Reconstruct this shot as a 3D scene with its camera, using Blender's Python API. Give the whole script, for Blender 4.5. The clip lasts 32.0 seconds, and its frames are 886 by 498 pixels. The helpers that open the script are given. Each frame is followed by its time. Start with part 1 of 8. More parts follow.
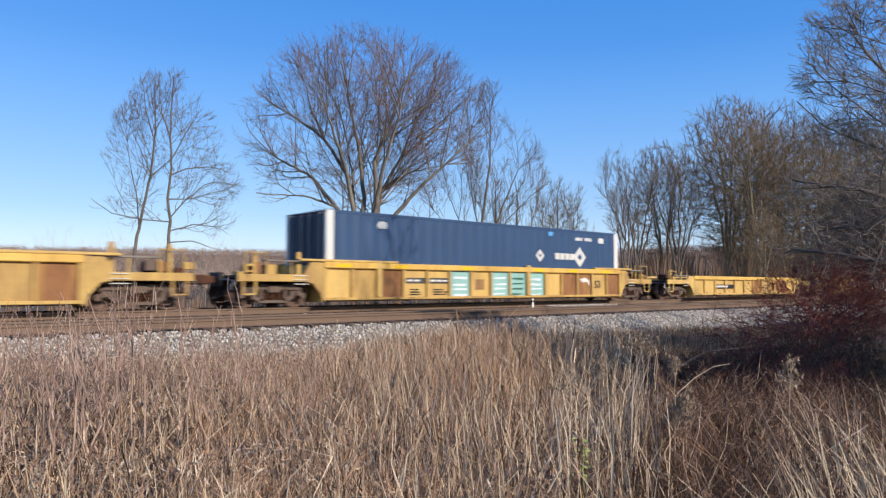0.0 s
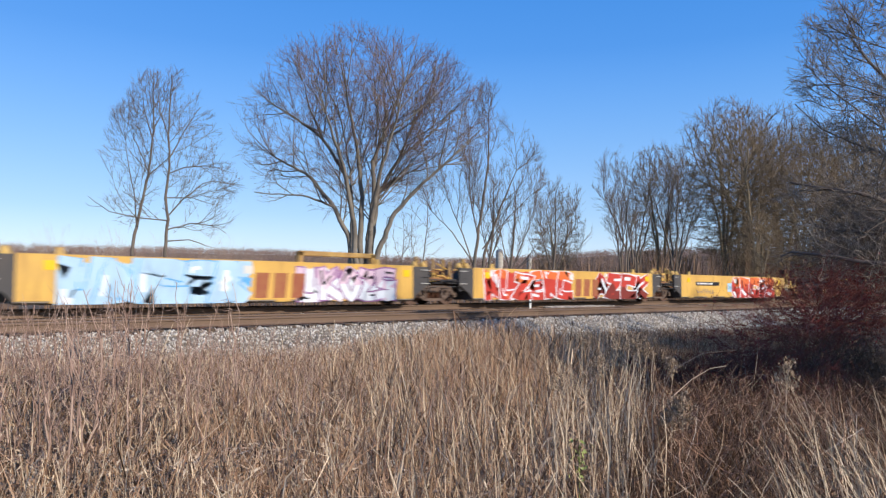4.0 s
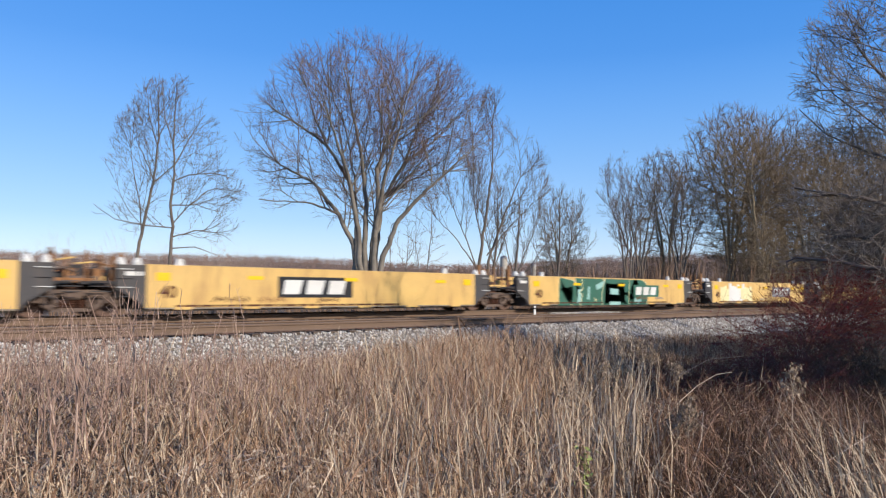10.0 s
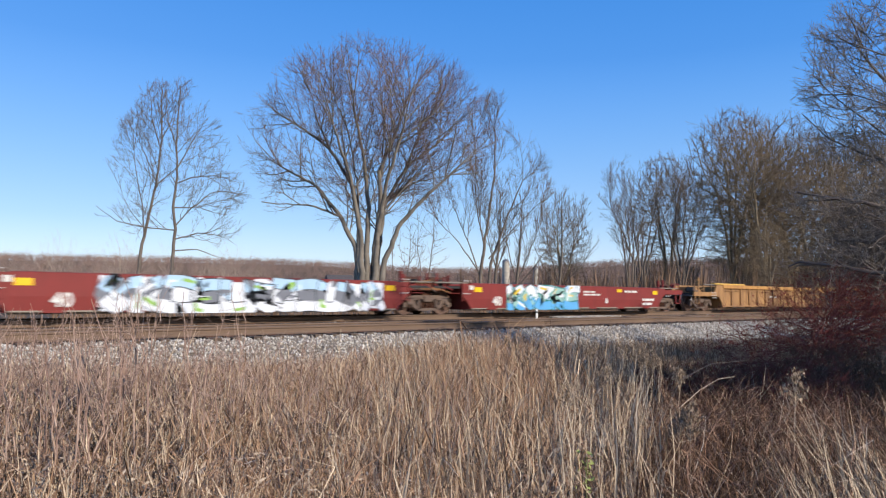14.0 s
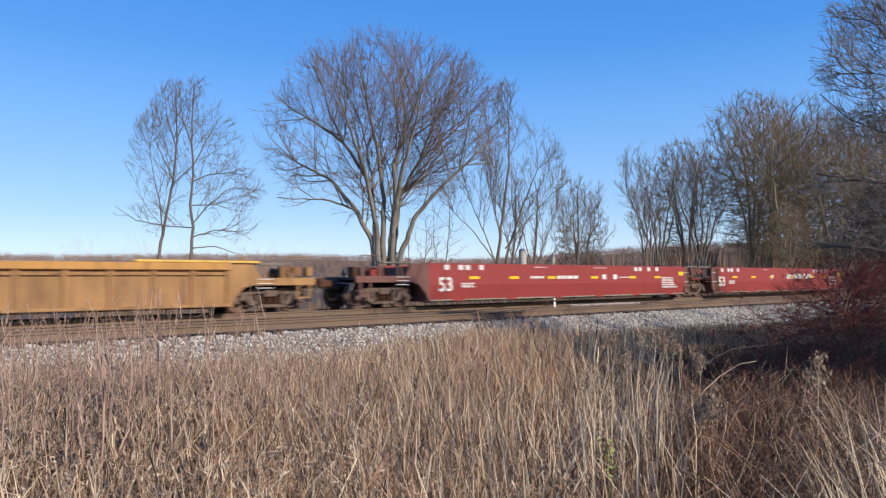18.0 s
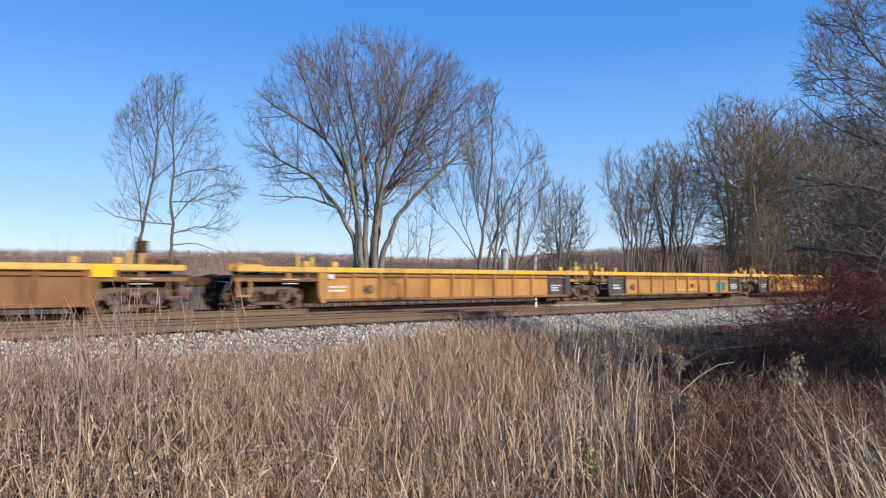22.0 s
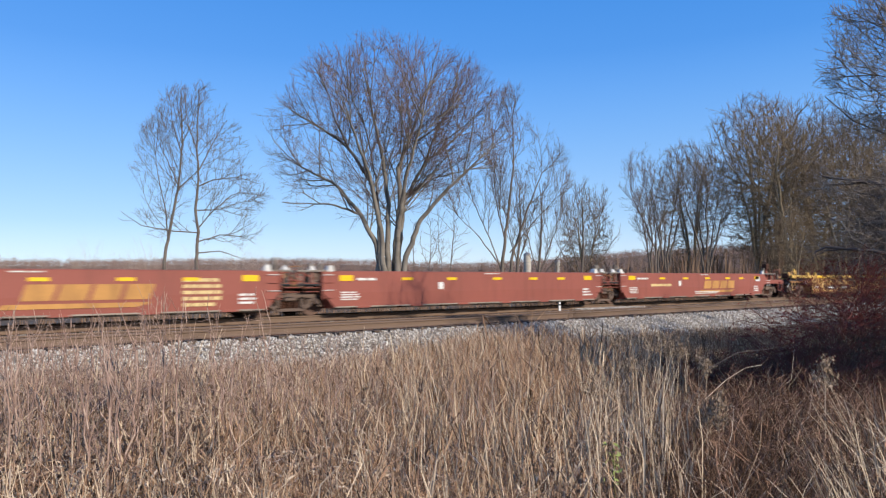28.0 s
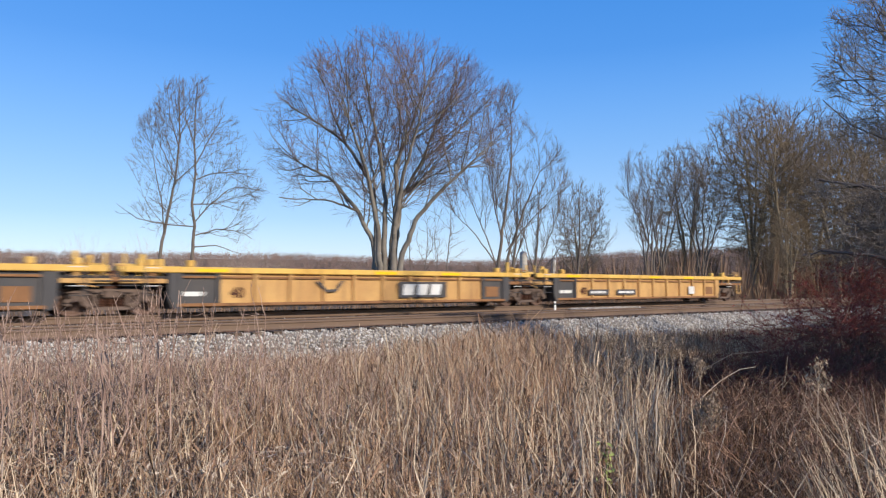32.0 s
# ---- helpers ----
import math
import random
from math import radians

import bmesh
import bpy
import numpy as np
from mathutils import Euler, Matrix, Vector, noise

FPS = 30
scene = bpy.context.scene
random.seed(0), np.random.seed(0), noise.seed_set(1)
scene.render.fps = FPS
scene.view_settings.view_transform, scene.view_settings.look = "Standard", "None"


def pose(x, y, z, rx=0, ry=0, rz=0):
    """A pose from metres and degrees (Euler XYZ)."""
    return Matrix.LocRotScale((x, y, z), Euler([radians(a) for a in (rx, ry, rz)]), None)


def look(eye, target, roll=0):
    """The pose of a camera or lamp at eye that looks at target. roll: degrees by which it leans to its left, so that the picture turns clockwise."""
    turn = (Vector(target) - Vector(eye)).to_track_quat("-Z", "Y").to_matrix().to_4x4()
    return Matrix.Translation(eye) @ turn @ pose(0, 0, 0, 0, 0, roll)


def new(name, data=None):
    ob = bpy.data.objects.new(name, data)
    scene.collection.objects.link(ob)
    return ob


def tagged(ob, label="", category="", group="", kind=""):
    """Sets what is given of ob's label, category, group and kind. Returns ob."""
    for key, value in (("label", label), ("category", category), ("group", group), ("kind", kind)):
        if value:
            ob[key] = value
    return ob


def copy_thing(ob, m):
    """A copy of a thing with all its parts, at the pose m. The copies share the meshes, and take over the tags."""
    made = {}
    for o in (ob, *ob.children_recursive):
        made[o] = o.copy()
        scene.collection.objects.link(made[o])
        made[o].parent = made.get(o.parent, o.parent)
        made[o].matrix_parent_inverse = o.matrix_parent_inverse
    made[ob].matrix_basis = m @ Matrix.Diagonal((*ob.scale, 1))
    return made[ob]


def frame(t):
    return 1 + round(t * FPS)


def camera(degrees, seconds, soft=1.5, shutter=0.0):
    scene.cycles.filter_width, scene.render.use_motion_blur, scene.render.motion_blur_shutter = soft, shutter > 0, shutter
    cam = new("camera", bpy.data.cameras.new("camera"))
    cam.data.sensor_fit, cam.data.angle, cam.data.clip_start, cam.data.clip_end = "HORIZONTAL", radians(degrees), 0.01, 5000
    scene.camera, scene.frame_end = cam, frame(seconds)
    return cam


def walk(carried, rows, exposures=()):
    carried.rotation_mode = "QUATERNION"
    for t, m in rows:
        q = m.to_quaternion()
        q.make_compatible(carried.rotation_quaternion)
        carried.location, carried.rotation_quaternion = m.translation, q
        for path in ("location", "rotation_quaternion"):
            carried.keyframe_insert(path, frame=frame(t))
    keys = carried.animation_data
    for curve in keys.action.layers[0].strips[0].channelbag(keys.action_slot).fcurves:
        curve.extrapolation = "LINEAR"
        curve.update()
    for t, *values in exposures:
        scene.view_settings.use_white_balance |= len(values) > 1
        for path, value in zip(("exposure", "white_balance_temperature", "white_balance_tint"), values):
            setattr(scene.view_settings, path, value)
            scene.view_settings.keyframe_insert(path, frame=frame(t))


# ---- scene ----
cam = camera(64.13, 32.0, soft=1.3, shutter=0.25)
EYE = (0.0, 0.0, 0.642)
TRACK_Y = 20.84          # centre line of the far track, rail tops at z = 0
NEAR_Y = 16.57           # centre line of the near track
GROUND = -0.92


def aim(yaw, pitch, roll):
    """Camera pose at EYE: yaw to the right of the track's normal, pitch up, roll, in degrees."""
    a, b = radians(yaw), radians(pitch)
    way = Vector((math.sin(a) * math.cos(b), math.cos(a) * math.cos(b), math.sin(b)))
    return look(EYE, Vector(EYE) + way * 10, roll)


walk(cam, [(t, aim(a, b, c)) for t, a, b, c in (
    (0, 41.643, 3.099, 0.009), (0.5, 41.663, 3.195, 0.544), (1, 41.739, 3.233, 0.548), (1.5, 41.782, 3.134, 0.677),
    (2, 41.877, 3.053, 0.674), (2.5, 41.809, 3.071, 1.202), (3, 41.902, 3.076, 0.396), (3.5, 41.897, 3.042, 0.328),
    (5.5, 41.397, 3.731, 0.404), (6, 41.417, 3.758, 0.334), (6.5, 41.327, 3.714, 0.498), (7, 41.392, 3.877, 0.641),
    (7.5, 41.478, 3.906, 0.499), (8, 41.585, 3.823, 0.519), (8.5, 41.546, 3.792, 0.577), (9, 41.425, 3.738, 0.285),
    (9.5, 41.475, 3.662, 0.223), (10, 41.475, 3.656, 0.223), (10.5, 41.449, 3.631, -0.057), (11, 41.462, 3.545, 0.092),
    (11.5, 41.471, 3.567, -0.192), (12, 41.369, 4.005, -0.135), (12.5, 41.390, 4.552, -0.294), (13, 41.306, 4.386, -0.550),
    (13.5, 41.300, 4.248, -0.526), (14, 41.302, 3.922, 0.430), (14.5, 41.376, 3.798, -0.514), (16.5, 41.427, 3.082, -0.734),
    (17, 41.376, 3.170, -0.475), (17.5, 40.410, 3.214, -1.136), (18, 39.987, 3.206, -0.884), (18.5, 39.944, 3.417, -1.598),
    (19, 39.842, 3.529, -1.282), (19.5, 40.527, 3.515, -0.531), (20, 41.049, 3.365, -0.224), (20.5, 41.286, 3.149, -0.341),
    (21, 41.520, 3.087, -0.157), (21.5, 41.501, 3.084, -0.221), (22, 41.420, 3.132, -0.410), (22.5, 41.137, 3.246, -0.631),
    (23, 41.037, 3.407, -0.678), (23.5, 40.944, 3.452, -0.595), (24, 40.835, 3.450, -0.729), (24.5, 39.860, 3.563, -1.021),
    (25, 39.291, 3.644, -1.125), (25.5, 39.401, 3.540, -0.673), (27.5, 39.576, 3.471, -1.147), (28, 39.614, 3.547, -1.038),
    (28.5, 39.601, 3.640, -0.978), (29, 39.552, 3.700, -0.789), (29.5, 39.586, 3.694, -0.887), (30, 39.581, 3.709, -0.975),
    (30.5, 39.697, 3.750, -0.884), (31, 39.761, 3.732, -0.647), (31.5, 39.879, 3.602, -0.505), (32, 39.902, 3.352, -0.210),
)], exposures=((0, 0.08, 6450, 12), (32, 0.08, 6450, 12)))

# world, sun
SUN_EL, SUN_AZ = radians(27), radians(172)   # azimuth clockwise from +y
world = bpy.data.worlds.new("sky")
scene.world = world
world.use_nodes = True
wn = world.node_tree.nodes
sky = wn.new("ShaderNodeTexSky")
sky.sky_type, sky.sun_disc = "NISHITA", False
sky.sun_elevation, sky.sun_rotation = SUN_EL, SUN_AZ
sky.altitude, sky.air_density, sky.dust_density, sky.ozone_density = 200, 1.0, 0.2, 2.0
where, split = wn.new("ShaderNodeTexCoord"), wn.new("ShaderNodeSeparateXYZ")
clear = wn.new("ShaderNodeValToRGB")             # clear winter air: pale at the horizon, deep blue overhead
for k, (height, colour) in enumerate(((0.0, (0.68, 0.79, 0.95, 1)), (0.10, (0.335, 0.59, 0.955, 1)), (0.32, (0.042, 0.305, 0.89, 1)), (1.0, (0.02, 0.12, 0.48, 1)))):
    e = clear.color_ramp.elements[k] if k < 2 else clear.color_ramp.elements.new(height)
    e.position, e.color = height, colour
clear.color_ramp.interpolation = "CARDINAL"
blend, lift = wn.new("ShaderNodeMix"), wn.new("ShaderNodeVectorMath")
blend.data_type, blend.inputs["Factor"].default_value = "RGBA", 0.72
lift.operation, lift.inputs["Scale"].default_value = "SCALE", 6.6
wl = world.node_tree.links.new
wl(where.outputs["Generated"], split.inputs[0])
wl(split.outputs["Z"], clear.inputs[0])
wl(clear.outputs[0], lift.inputs[0])
wl(sky.outputs[0], blend.inputs[6])
wl(lift.outputs[0], blend.inputs[7])
wl(blend.outputs[2], wn["Background"].inputs[0])
wn["Background"].inputs[1].default_value = 0.15
sun = new("sun", bpy.data.lights.new("sun", "SUN"))
sun.data.energy, sun.data.angle, sun.data.color = 4.5, radians(0.55), (1.0, 0.93, 0.82)
sun_way = Vector((math.sin(SUN_AZ) * math.cos(SUN_EL), math.cos(SUN_AZ) * math.cos(SUN_EL), math.sin(SUN_EL)))
sun.matrix_basis = look(sun_way * 60, (0, 0, 0))


# ---- materials ----
def srgb(r, g, b):
    return tuple(((c / 255) / 12.92 if c < 11 else ((c / 255 + 0.055) / 1.055) ** 2.4) for c in (r, g, b)) + (1.0,)


def surface(name, colour, second=None, rough=0.8, metal=0.0, big=0.7, fine=18.0, amount=0.6, streak=None,
            streak_amount=0.5, bump=0.15, island=None, spread=0.25, stretch=(1, 1, 1), stretch_fine=(1, 1, 1)):
    """A procedural surface: base colour broken up at two scales, optional downward streaks, fine relief."""
    m = bpy.data.materials.new(name)
    m.use_nodes = True
    n, link = m.node_tree.nodes, m.node_tree.links.new
    bsdf = n["Principled BSDF"]
    bsdf.inputs["Roughness"].default_value, bsdf.inputs["Metallic"].default_value = rough, metal
    bsdf.inputs["Specular IOR Level"].default_value = 0.3
    coord, info = n.new("ShaderNodeTexCoord"), n.new("ShaderNodeObjectInfo")
    shift = n.new("ShaderNodeVectorMath")
    shift.operation = "MULTIPLY_ADD"
    shift.inputs[0].default_value = (31.0, 17.0, 23.0)
    link(info.outputs["Random"], shift.inputs[1])
    link(coord.outputs["Object"], shift.inputs[2])

    def cloud(scale, detail, stretch3):
        mp, tex = n.new("ShaderNodeMapping"), n.new("ShaderNodeTexNoise")
        mp.inputs["Scale"].default_value = stretch3
        link(shift.outputs[0], mp.inputs[0])
        link(mp.outputs[0], tex.inputs["Vector"])
        tex.inputs["Scale"].default_value, tex.inputs["Detail"].default_value = scale, detail
        tex.inputs["Roughness"].default_value = 0.65
        return tex.outputs["Fac"]

    def ramp(fac, lo, hi):
        r = n.new("ShaderNodeMapRange")
        r.inputs["From Min"].default_value, r.inputs["From Max"].default_value = lo, hi
        link(fac, r.inputs["Value"])
        return r.outputs[0]

    def mixed(fac, a, b, top=1.0):
        x = n.new("ShaderNodeMix")
        x.data_type = "RGBA"
        f = n.new("ShaderNodeMath")
        f.operation = "MULTIPLY"
        link(fac, f.inputs[0])
        f.inputs[1].default_value = top
        link(f.outputs[0], x.inputs["Factor"])
        for s, c in ((x.inputs[6], a), (x.inputs[7], b)):
            if isinstance(c, tuple):
                s.default_value = c
            else:
                link(c, s)
        return x.outputs[2]

    second = second or tuple(0.6 * c for c in colour[:3]) + (1.0,)
    f_fine = cloud(fine, 5, stretch_fine)
    out = mixed(ramp(cloud(big, 6, stretch), 0.38, 0.66), colour, second, amount)
    out = mixed(ramp(f_fine, 0.45, 0.75), out, second, amount * 0.5)
    if streak:
        out = mixed(ramp(cloud(2.2, 7, (1.6, 1.6, 0.22)), 0.50, 0.68), out, streak, streak_amount)
    if island:
        geo = n.new("ShaderNodeNewGeometry")
        out = mixed(geo.outputs["Random Per Island"], out, island, spread)
    link(out, bsdf.inputs["Base Color"])
    if bump:
        bp = n.new("ShaderNodeBump")
        bp.inputs["Strength"].default_value, bp.inputs["Distance"].default_value = bump, 0.02
        link(f_fine, bp.inputs["Height"])
        link(bp.outputs[0], bsdf.inputs["Normal"])
    return m


def banded(name, stops, rough=0.85, fine=14.0, bump=0.1):
    """A surface whose islands each take one of several colours."""
    m = surface(name, stops[0], None, rough, fine=fine, bump=bump)
    n, link = m.node_tree.nodes, m.node_tree.links.new
    geo, r, mix = n.new("ShaderNodeNewGeometry"), n.new("ShaderNodeValToRGB"), n.new("ShaderNodeMix")
    while len(r.color_ramp.elements) < len(stops):
        r.color_ramp.elements.new(0.5)
    for i, c in enumerate(stops):
        r.color_ramp.elements[i].position = i / (len(stops) - 1)
        r.color_ramp.elements[i].color = c
    link(geo.outputs["Random Per Island"], r.inputs[0])
    mix.data_type = "RGBA"
    mix.inputs["Factor"].default_value = 0.85
    old = n["Principled BSDF"].inputs["Base Color"].links[0].from_socket
    link(old, mix.inputs[6])
    link(r.outputs[0], mix.inputs[7])
    link(mix.outputs[2], n["Principled BSDF"].inputs["Base Color"])
    return m


RUST = srgb(92, 58, 40)
DIRT = srgb(84, 70, 56)
M = {}
M["yellow"] = surface("yellow_paint", srgb(204, 166, 92), srgb(150, 112, 70), 0.65, streak=srgb(112, 78, 52), streak_amount=0.6, big=0.8, amount=0.7)
M["yellow_clean"] = surface("clean_yellow_paint", srgb(218, 172, 84), srgb(190, 146, 78), 0.55, streak=srgb(150, 112, 66), streak_amount=0.45, big=0.5, amount=0.55)
M["yellow_pale"] = surface("pale_yellow_paint", srgb(220, 180, 106), srgb(188, 148, 90), 0.55, streak=srgb(140, 104, 70), streak_amount=0.5, big=0.5, amount=0.6)
M["yellow_light"] = surface("faded_yellow_paint", srgb(214, 176, 100), srgb(172, 134, 82), 0.6, streak=srgb(140, 100, 60), streak_amount=0.35)
M["chord_yellow"] = surface("chrome_yellow_paint", srgb(226, 182, 92), srgb(192, 142, 66), 0.6, streak=RUST, streak_amount=0.3)
M["signal_yellow"] = surface("reflective_yellow", srgb(240, 190, 20), srgb(215, 165, 25), 0.5, amount=0.3)
M["rust_panel"] = surface("rusted_yellow_steel", srgb(150, 104, 66), srgb(112, 74, 50), 0.85, streak=srgb(190, 148, 82), streak_amount=0.5, big=1.2)
M["rust"] = surface("rust", RUST, srgb(62, 44, 36), 0.9, bump=0.3)
M["brown"] = surface("boxcar_brown_paint", srgb(118, 80, 70), srgb(98, 68, 58), 0.75, streak=srgb(86, 60, 50), streak_amount=0.5, big=0.5, amount=0.5)
M["red_dull"] = surface("dull_red_paint", srgb(132, 50, 44), srgb(108, 46, 40), 0.65, streak=srgb(92, 46, 38), streak_amount=0.35, big=0.5, amount=0.5)
M["red"] = surface("oxide_red_paint", srgb(146, 58, 53), srgb(128, 54, 48), 0.6, streak=srgb(112, 50, 42), streak_amount=0.3, big=0.4, amount=0.4)
M["red_brown"] = surface("mineral_red_paint", srgb(148, 83, 68), srgb(127, 73, 60), 0.65, streak=srgb(110, 65, 53), streak_amount=0.35, big=0.4, amount=0.45)
M["gold"] = surface("dirty_gold_paint", srgb(172, 128, 80), srgb(130, 96, 66), 0.75, streak=srgb(98, 70, 50), streak_amount=0.75, big=0.6, amount=0.75)
M["gold_light"] = surface("sun_faded_gold_paint", srgb(204, 160, 98), srgb(168, 122, 76), 0.75, streak=srgb(132, 96, 64), streak_amount=0.5, big=0.6)
M["orange"] = surface("weathered_orange_paint", srgb(198, 144, 78), srgb(148, 106, 64), 0.75, streak=srgb(116, 84, 56), streak_amount=0.55, big=0.6)
M["orange_rust"] = surface("rusted_orange_steel", srgb(150, 106, 68), srgb(112, 80, 56), 0.85, streak=srgb(94, 66, 48), streak_amount=0.6, big=0.8)
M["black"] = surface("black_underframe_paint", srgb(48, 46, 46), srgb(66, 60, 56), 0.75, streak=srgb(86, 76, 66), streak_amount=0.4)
M["charcoal"] = surface("charcoal_paint", srgb(70, 68, 68), srgb(86, 80, 74), 0.7, streak=srgb(104, 92, 80), streak_amount=0.35)
M["truck"] = surface("grimy_cast_steel", srgb(116, 97, 84), srgb(82, 68, 60), 0.85, fine=30, bump=0.3, streak=srgb(112, 92, 76), streak_amount=0.4)
M["wheel"] = surface("rusty_wheel_steel", srgb(114, 88, 74), srgb(80, 64, 56), 0.7, fine=22, bump=0.2)
M["tread"] = surface("bright_wheel_tread", srgb(150, 142, 134), srgb(104, 96, 88), 0.4, metal=0.8)
M["white"] = surface("white_paint", srgb(222, 218, 208), srgb(188, 182, 170), 0.6, amount=0.5)
M["cream"] = surface("cream_lettering", srgb(216, 190, 130), srgb(186, 158, 110), 0.65, amount=0.5)
M["hose"] = surface("black_rubber", srgb(34, 33, 33), None, 0.6)
M["container"] = surface("navy_container_paint", srgb(54, 78, 108), srgb(47, 68, 95), 0.5, streak=srgb(46, 58, 84), streak_amount=0.35, big=0.35, amount=0.4)
# darker than the sides: the shade on the ends is put into the colour
M["container_end"] = surface("shaded_end_paint", srgb(46, 54, 74), srgb(40, 44, 56), 0.55)
M["galv"] = surface("galvanised_rod", srgb(150, 150, 150), srgb(112, 110, 108), 0.45, metal=0.6)
M["grating"] = surface("weathered_steel_grating", srgb(140, 130, 118), srgb(92, 80, 68), 0.7, metal=0.3)
for key, rgb in {"paint_black": (34, 34, 38), "paint_white": (228, 230, 232), "paint_crimson": (160, 48, 66), "paint_sky": (96, 168, 216),
                 "paint_blue": (48, 120, 184), "paint_pale": (176, 206, 226), "paint_red": (196, 62, 48), "paint_orange": (226, 110, 52),
                 "paint_green": (58, 104, 84), "paint_teal": (44, 122, 122), "paint_lime": (150, 190, 90), "paint_purple": (122, 104, 150),
                 "paint_grey": (120, 122, 128), "paint_mint": (150, 190, 178), "paint_maroon": (128, 48, 38), "paint_mauve": (150, 104, 146), "paint_cyan": (60, 190, 206), "paint_pink": (222, 192, 204), "paint_cream": (226, 214, 160), "paint_yellow": (220, 190, 70)}.items():
    M[key] = surface(key.replace("paint_", "spray_") + "_paint", srgb(*rgb), tuple(0.75 * c for c in srgb(*rgb)[:3]) + (1,), 0.6, big=1.5, amount=0.4,
                     streak=DIRT, streak_amount=0.22, bump=0.03)
M["bark_big"] = surface("grey_brown_bark", srgb(140, 130, 116), srgb(78, 70, 62), 0.95, big=0.9, fine=9, stretch_fine=(1, 1, 0.15), bump=0.6, amount=0.7)
M["bark"] = surface("grey_bark", srgb(122, 110, 98), srgb(76, 66, 58), 0.95, big=1.5, fine=12, stretch_fine=(1, 1, 0.2), bump=0.4)
M["twig"] = surface("reddish_bare_twigs", srgb(132, 108, 99), srgb(94, 79, 74), 0.9, bump=0)
M["twig_grey"] = surface("grey_bare_twigs", srgb(124, 110, 99), srgb(88, 78, 70), 0.9, bump=0)
# paler than twig_grey: sunlight on the near twigs is put into the colour
M["twig_lit"] = surface("sunlit_branch_bark", srgb(166, 150, 132), srgb(98, 86, 76), 0.9, bump=0.1)
M["red_stem"] = surface("crimson_shrub_stems", srgb(124, 62, 50), srgb(88, 52, 42), 0.8, bump=0, big=3)
M["red_leaf"] = banded("crimson_shrub_leaves", [srgb(156, 44, 48), srgb(108, 38, 40), srgb(130, 54, 50), srgb(90, 45, 42)])
# stops lifted a little: distance haze is put into the wood's colour
M["far_wood"] = banded("bare_far_wood", [srgb(152, 125, 110), srgb(136, 114, 104), srgb(158, 130, 112), srgb(140, 119, 109), srgb(148, 120, 104)], 0.95)
M["brush"] = banded("tan_brush_stems", [srgb(140, 112, 88), srgb(112, 88, 72), srgb(158, 128, 98), srgb(120, 92, 76)], 0.95)
M["grass"] = banded("dry_grass", [srgb(194, 158, 124), srgb(112, 84, 64), srgb(238, 213, 178), srgb(152, 114, 86), srgb(60, 45, 35), srgb(188, 151, 118), srgb(86, 64, 48)], 0.9)
M["grass_rust"] = banded("rust_tinged_dry_grass", [srgb(190, 150, 116), srgb(220, 184, 148), srgb(152, 110, 84), srgb(202, 164, 126)], 0.9)
# brown dead stems, darkened so that the colour holds some of the hollow's shade
M["grass_dark"] = banded("shade_brown_dead_weeds", [srgb(98, 71, 50), srgb(68, 50, 37), srgb(128, 98, 72), srgb(82, 53, 40)], 0.9)
# very dark browns: shade between the stems is put into the leaf colour
M["shade_litter"] = banded("shade_dark_leaf_litter", [srgb(72, 54, 38), srgb(48, 37, 28), srgb(90, 68, 48), srgb(58, 43, 32)], 0.95)
M["tangle"] = banded("bent_brown_stems", [srgb(150, 113, 88), srgb(108, 78, 62), srgb(188, 150, 120), srgb(88, 60, 50)], 0.9)
M["straw"] = banded("pale_straw", [srgb(228, 204, 172), srgb(184, 158, 130), srgb(210, 184, 152)], 0.85)
M["seed"] = banded("tan_seed_heads", [srgb(152, 130, 106), srgb(114, 94, 76), srgb(174, 152, 128)], 0.95)
M["wood_bark"] = surface("grey_wood_bark", srgb(170, 150, 120), srgb(96, 82, 64), 0.95, big=1.5, fine=12, bump=0.3)
M["wood_twig"] = surface("brown_wood_twigs", srgb(138, 118, 92), srgb(100, 84, 66), 0.9, bump=0)
M["litter"] = banded("curled_dead_leaves", [srgb(192, 165, 138), srgb(124, 95, 78), srgb(222, 202, 176), srgb(150, 114, 94), srgb(84, 66, 56), srgb(166, 128, 102)], 0.9)
M["faded_red"] = surface("faded_red_paint", srgb(150, 84, 62), srgb(166, 112, 70), 0.8, big=3, amount=0.7)
M["pale_steel"] = surface("pale_grey_steel", srgb(158, 146, 130), srgb(110, 98, 84), 0.9)
M["weed_red"] = banded("reddish_weed_stems", [srgb(170, 140, 122), srgb(128, 100, 87), srgb(198, 169, 148), srgb(110, 88, 77)], 0.9)
M["pale_brush"] = banded("pale_bare_saplings", [srgb(196, 174, 152), srgb(160, 138, 122), srgb(208, 188, 166)], 0.95)
M["cedar"] = banded("cedar_foliage", [srgb(52, 66, 44), srgb(70, 82, 54), srgb(62, 70, 48)], 0.9)
M["leaf_green"] = banded("fresh_green_leaf", [srgb(152, 160, 84), srgb(174, 178, 104), srgb(124, 134, 66)], 0.7)
M["soil"] = surface("leaf_litter_soil", srgb(104, 84, 66), srgb(74, 60, 48), 0.95, big=1.2, fine=14, bump=0.6)
M["field"] = surface("ground_field_grass", srgb(100, 82, 60), srgb(74, 60, 45), 0.95, big=0.15, fine=3, bump=0.4)
M["ballast"] = surface("limestone_ballast_bed", srgb(146, 134, 118), srgb(100, 89, 77), 0.95, big=2, fine=20, bump=0.8)
M["stone"] = banded("limestone_ballast_stones", [srgb(216, 205, 188), srgb(158, 145, 129), srgb(236, 227, 212), srgb(116, 103, 90), srgb(194, 183, 166), srgb(136, 121, 106)], 0.9)
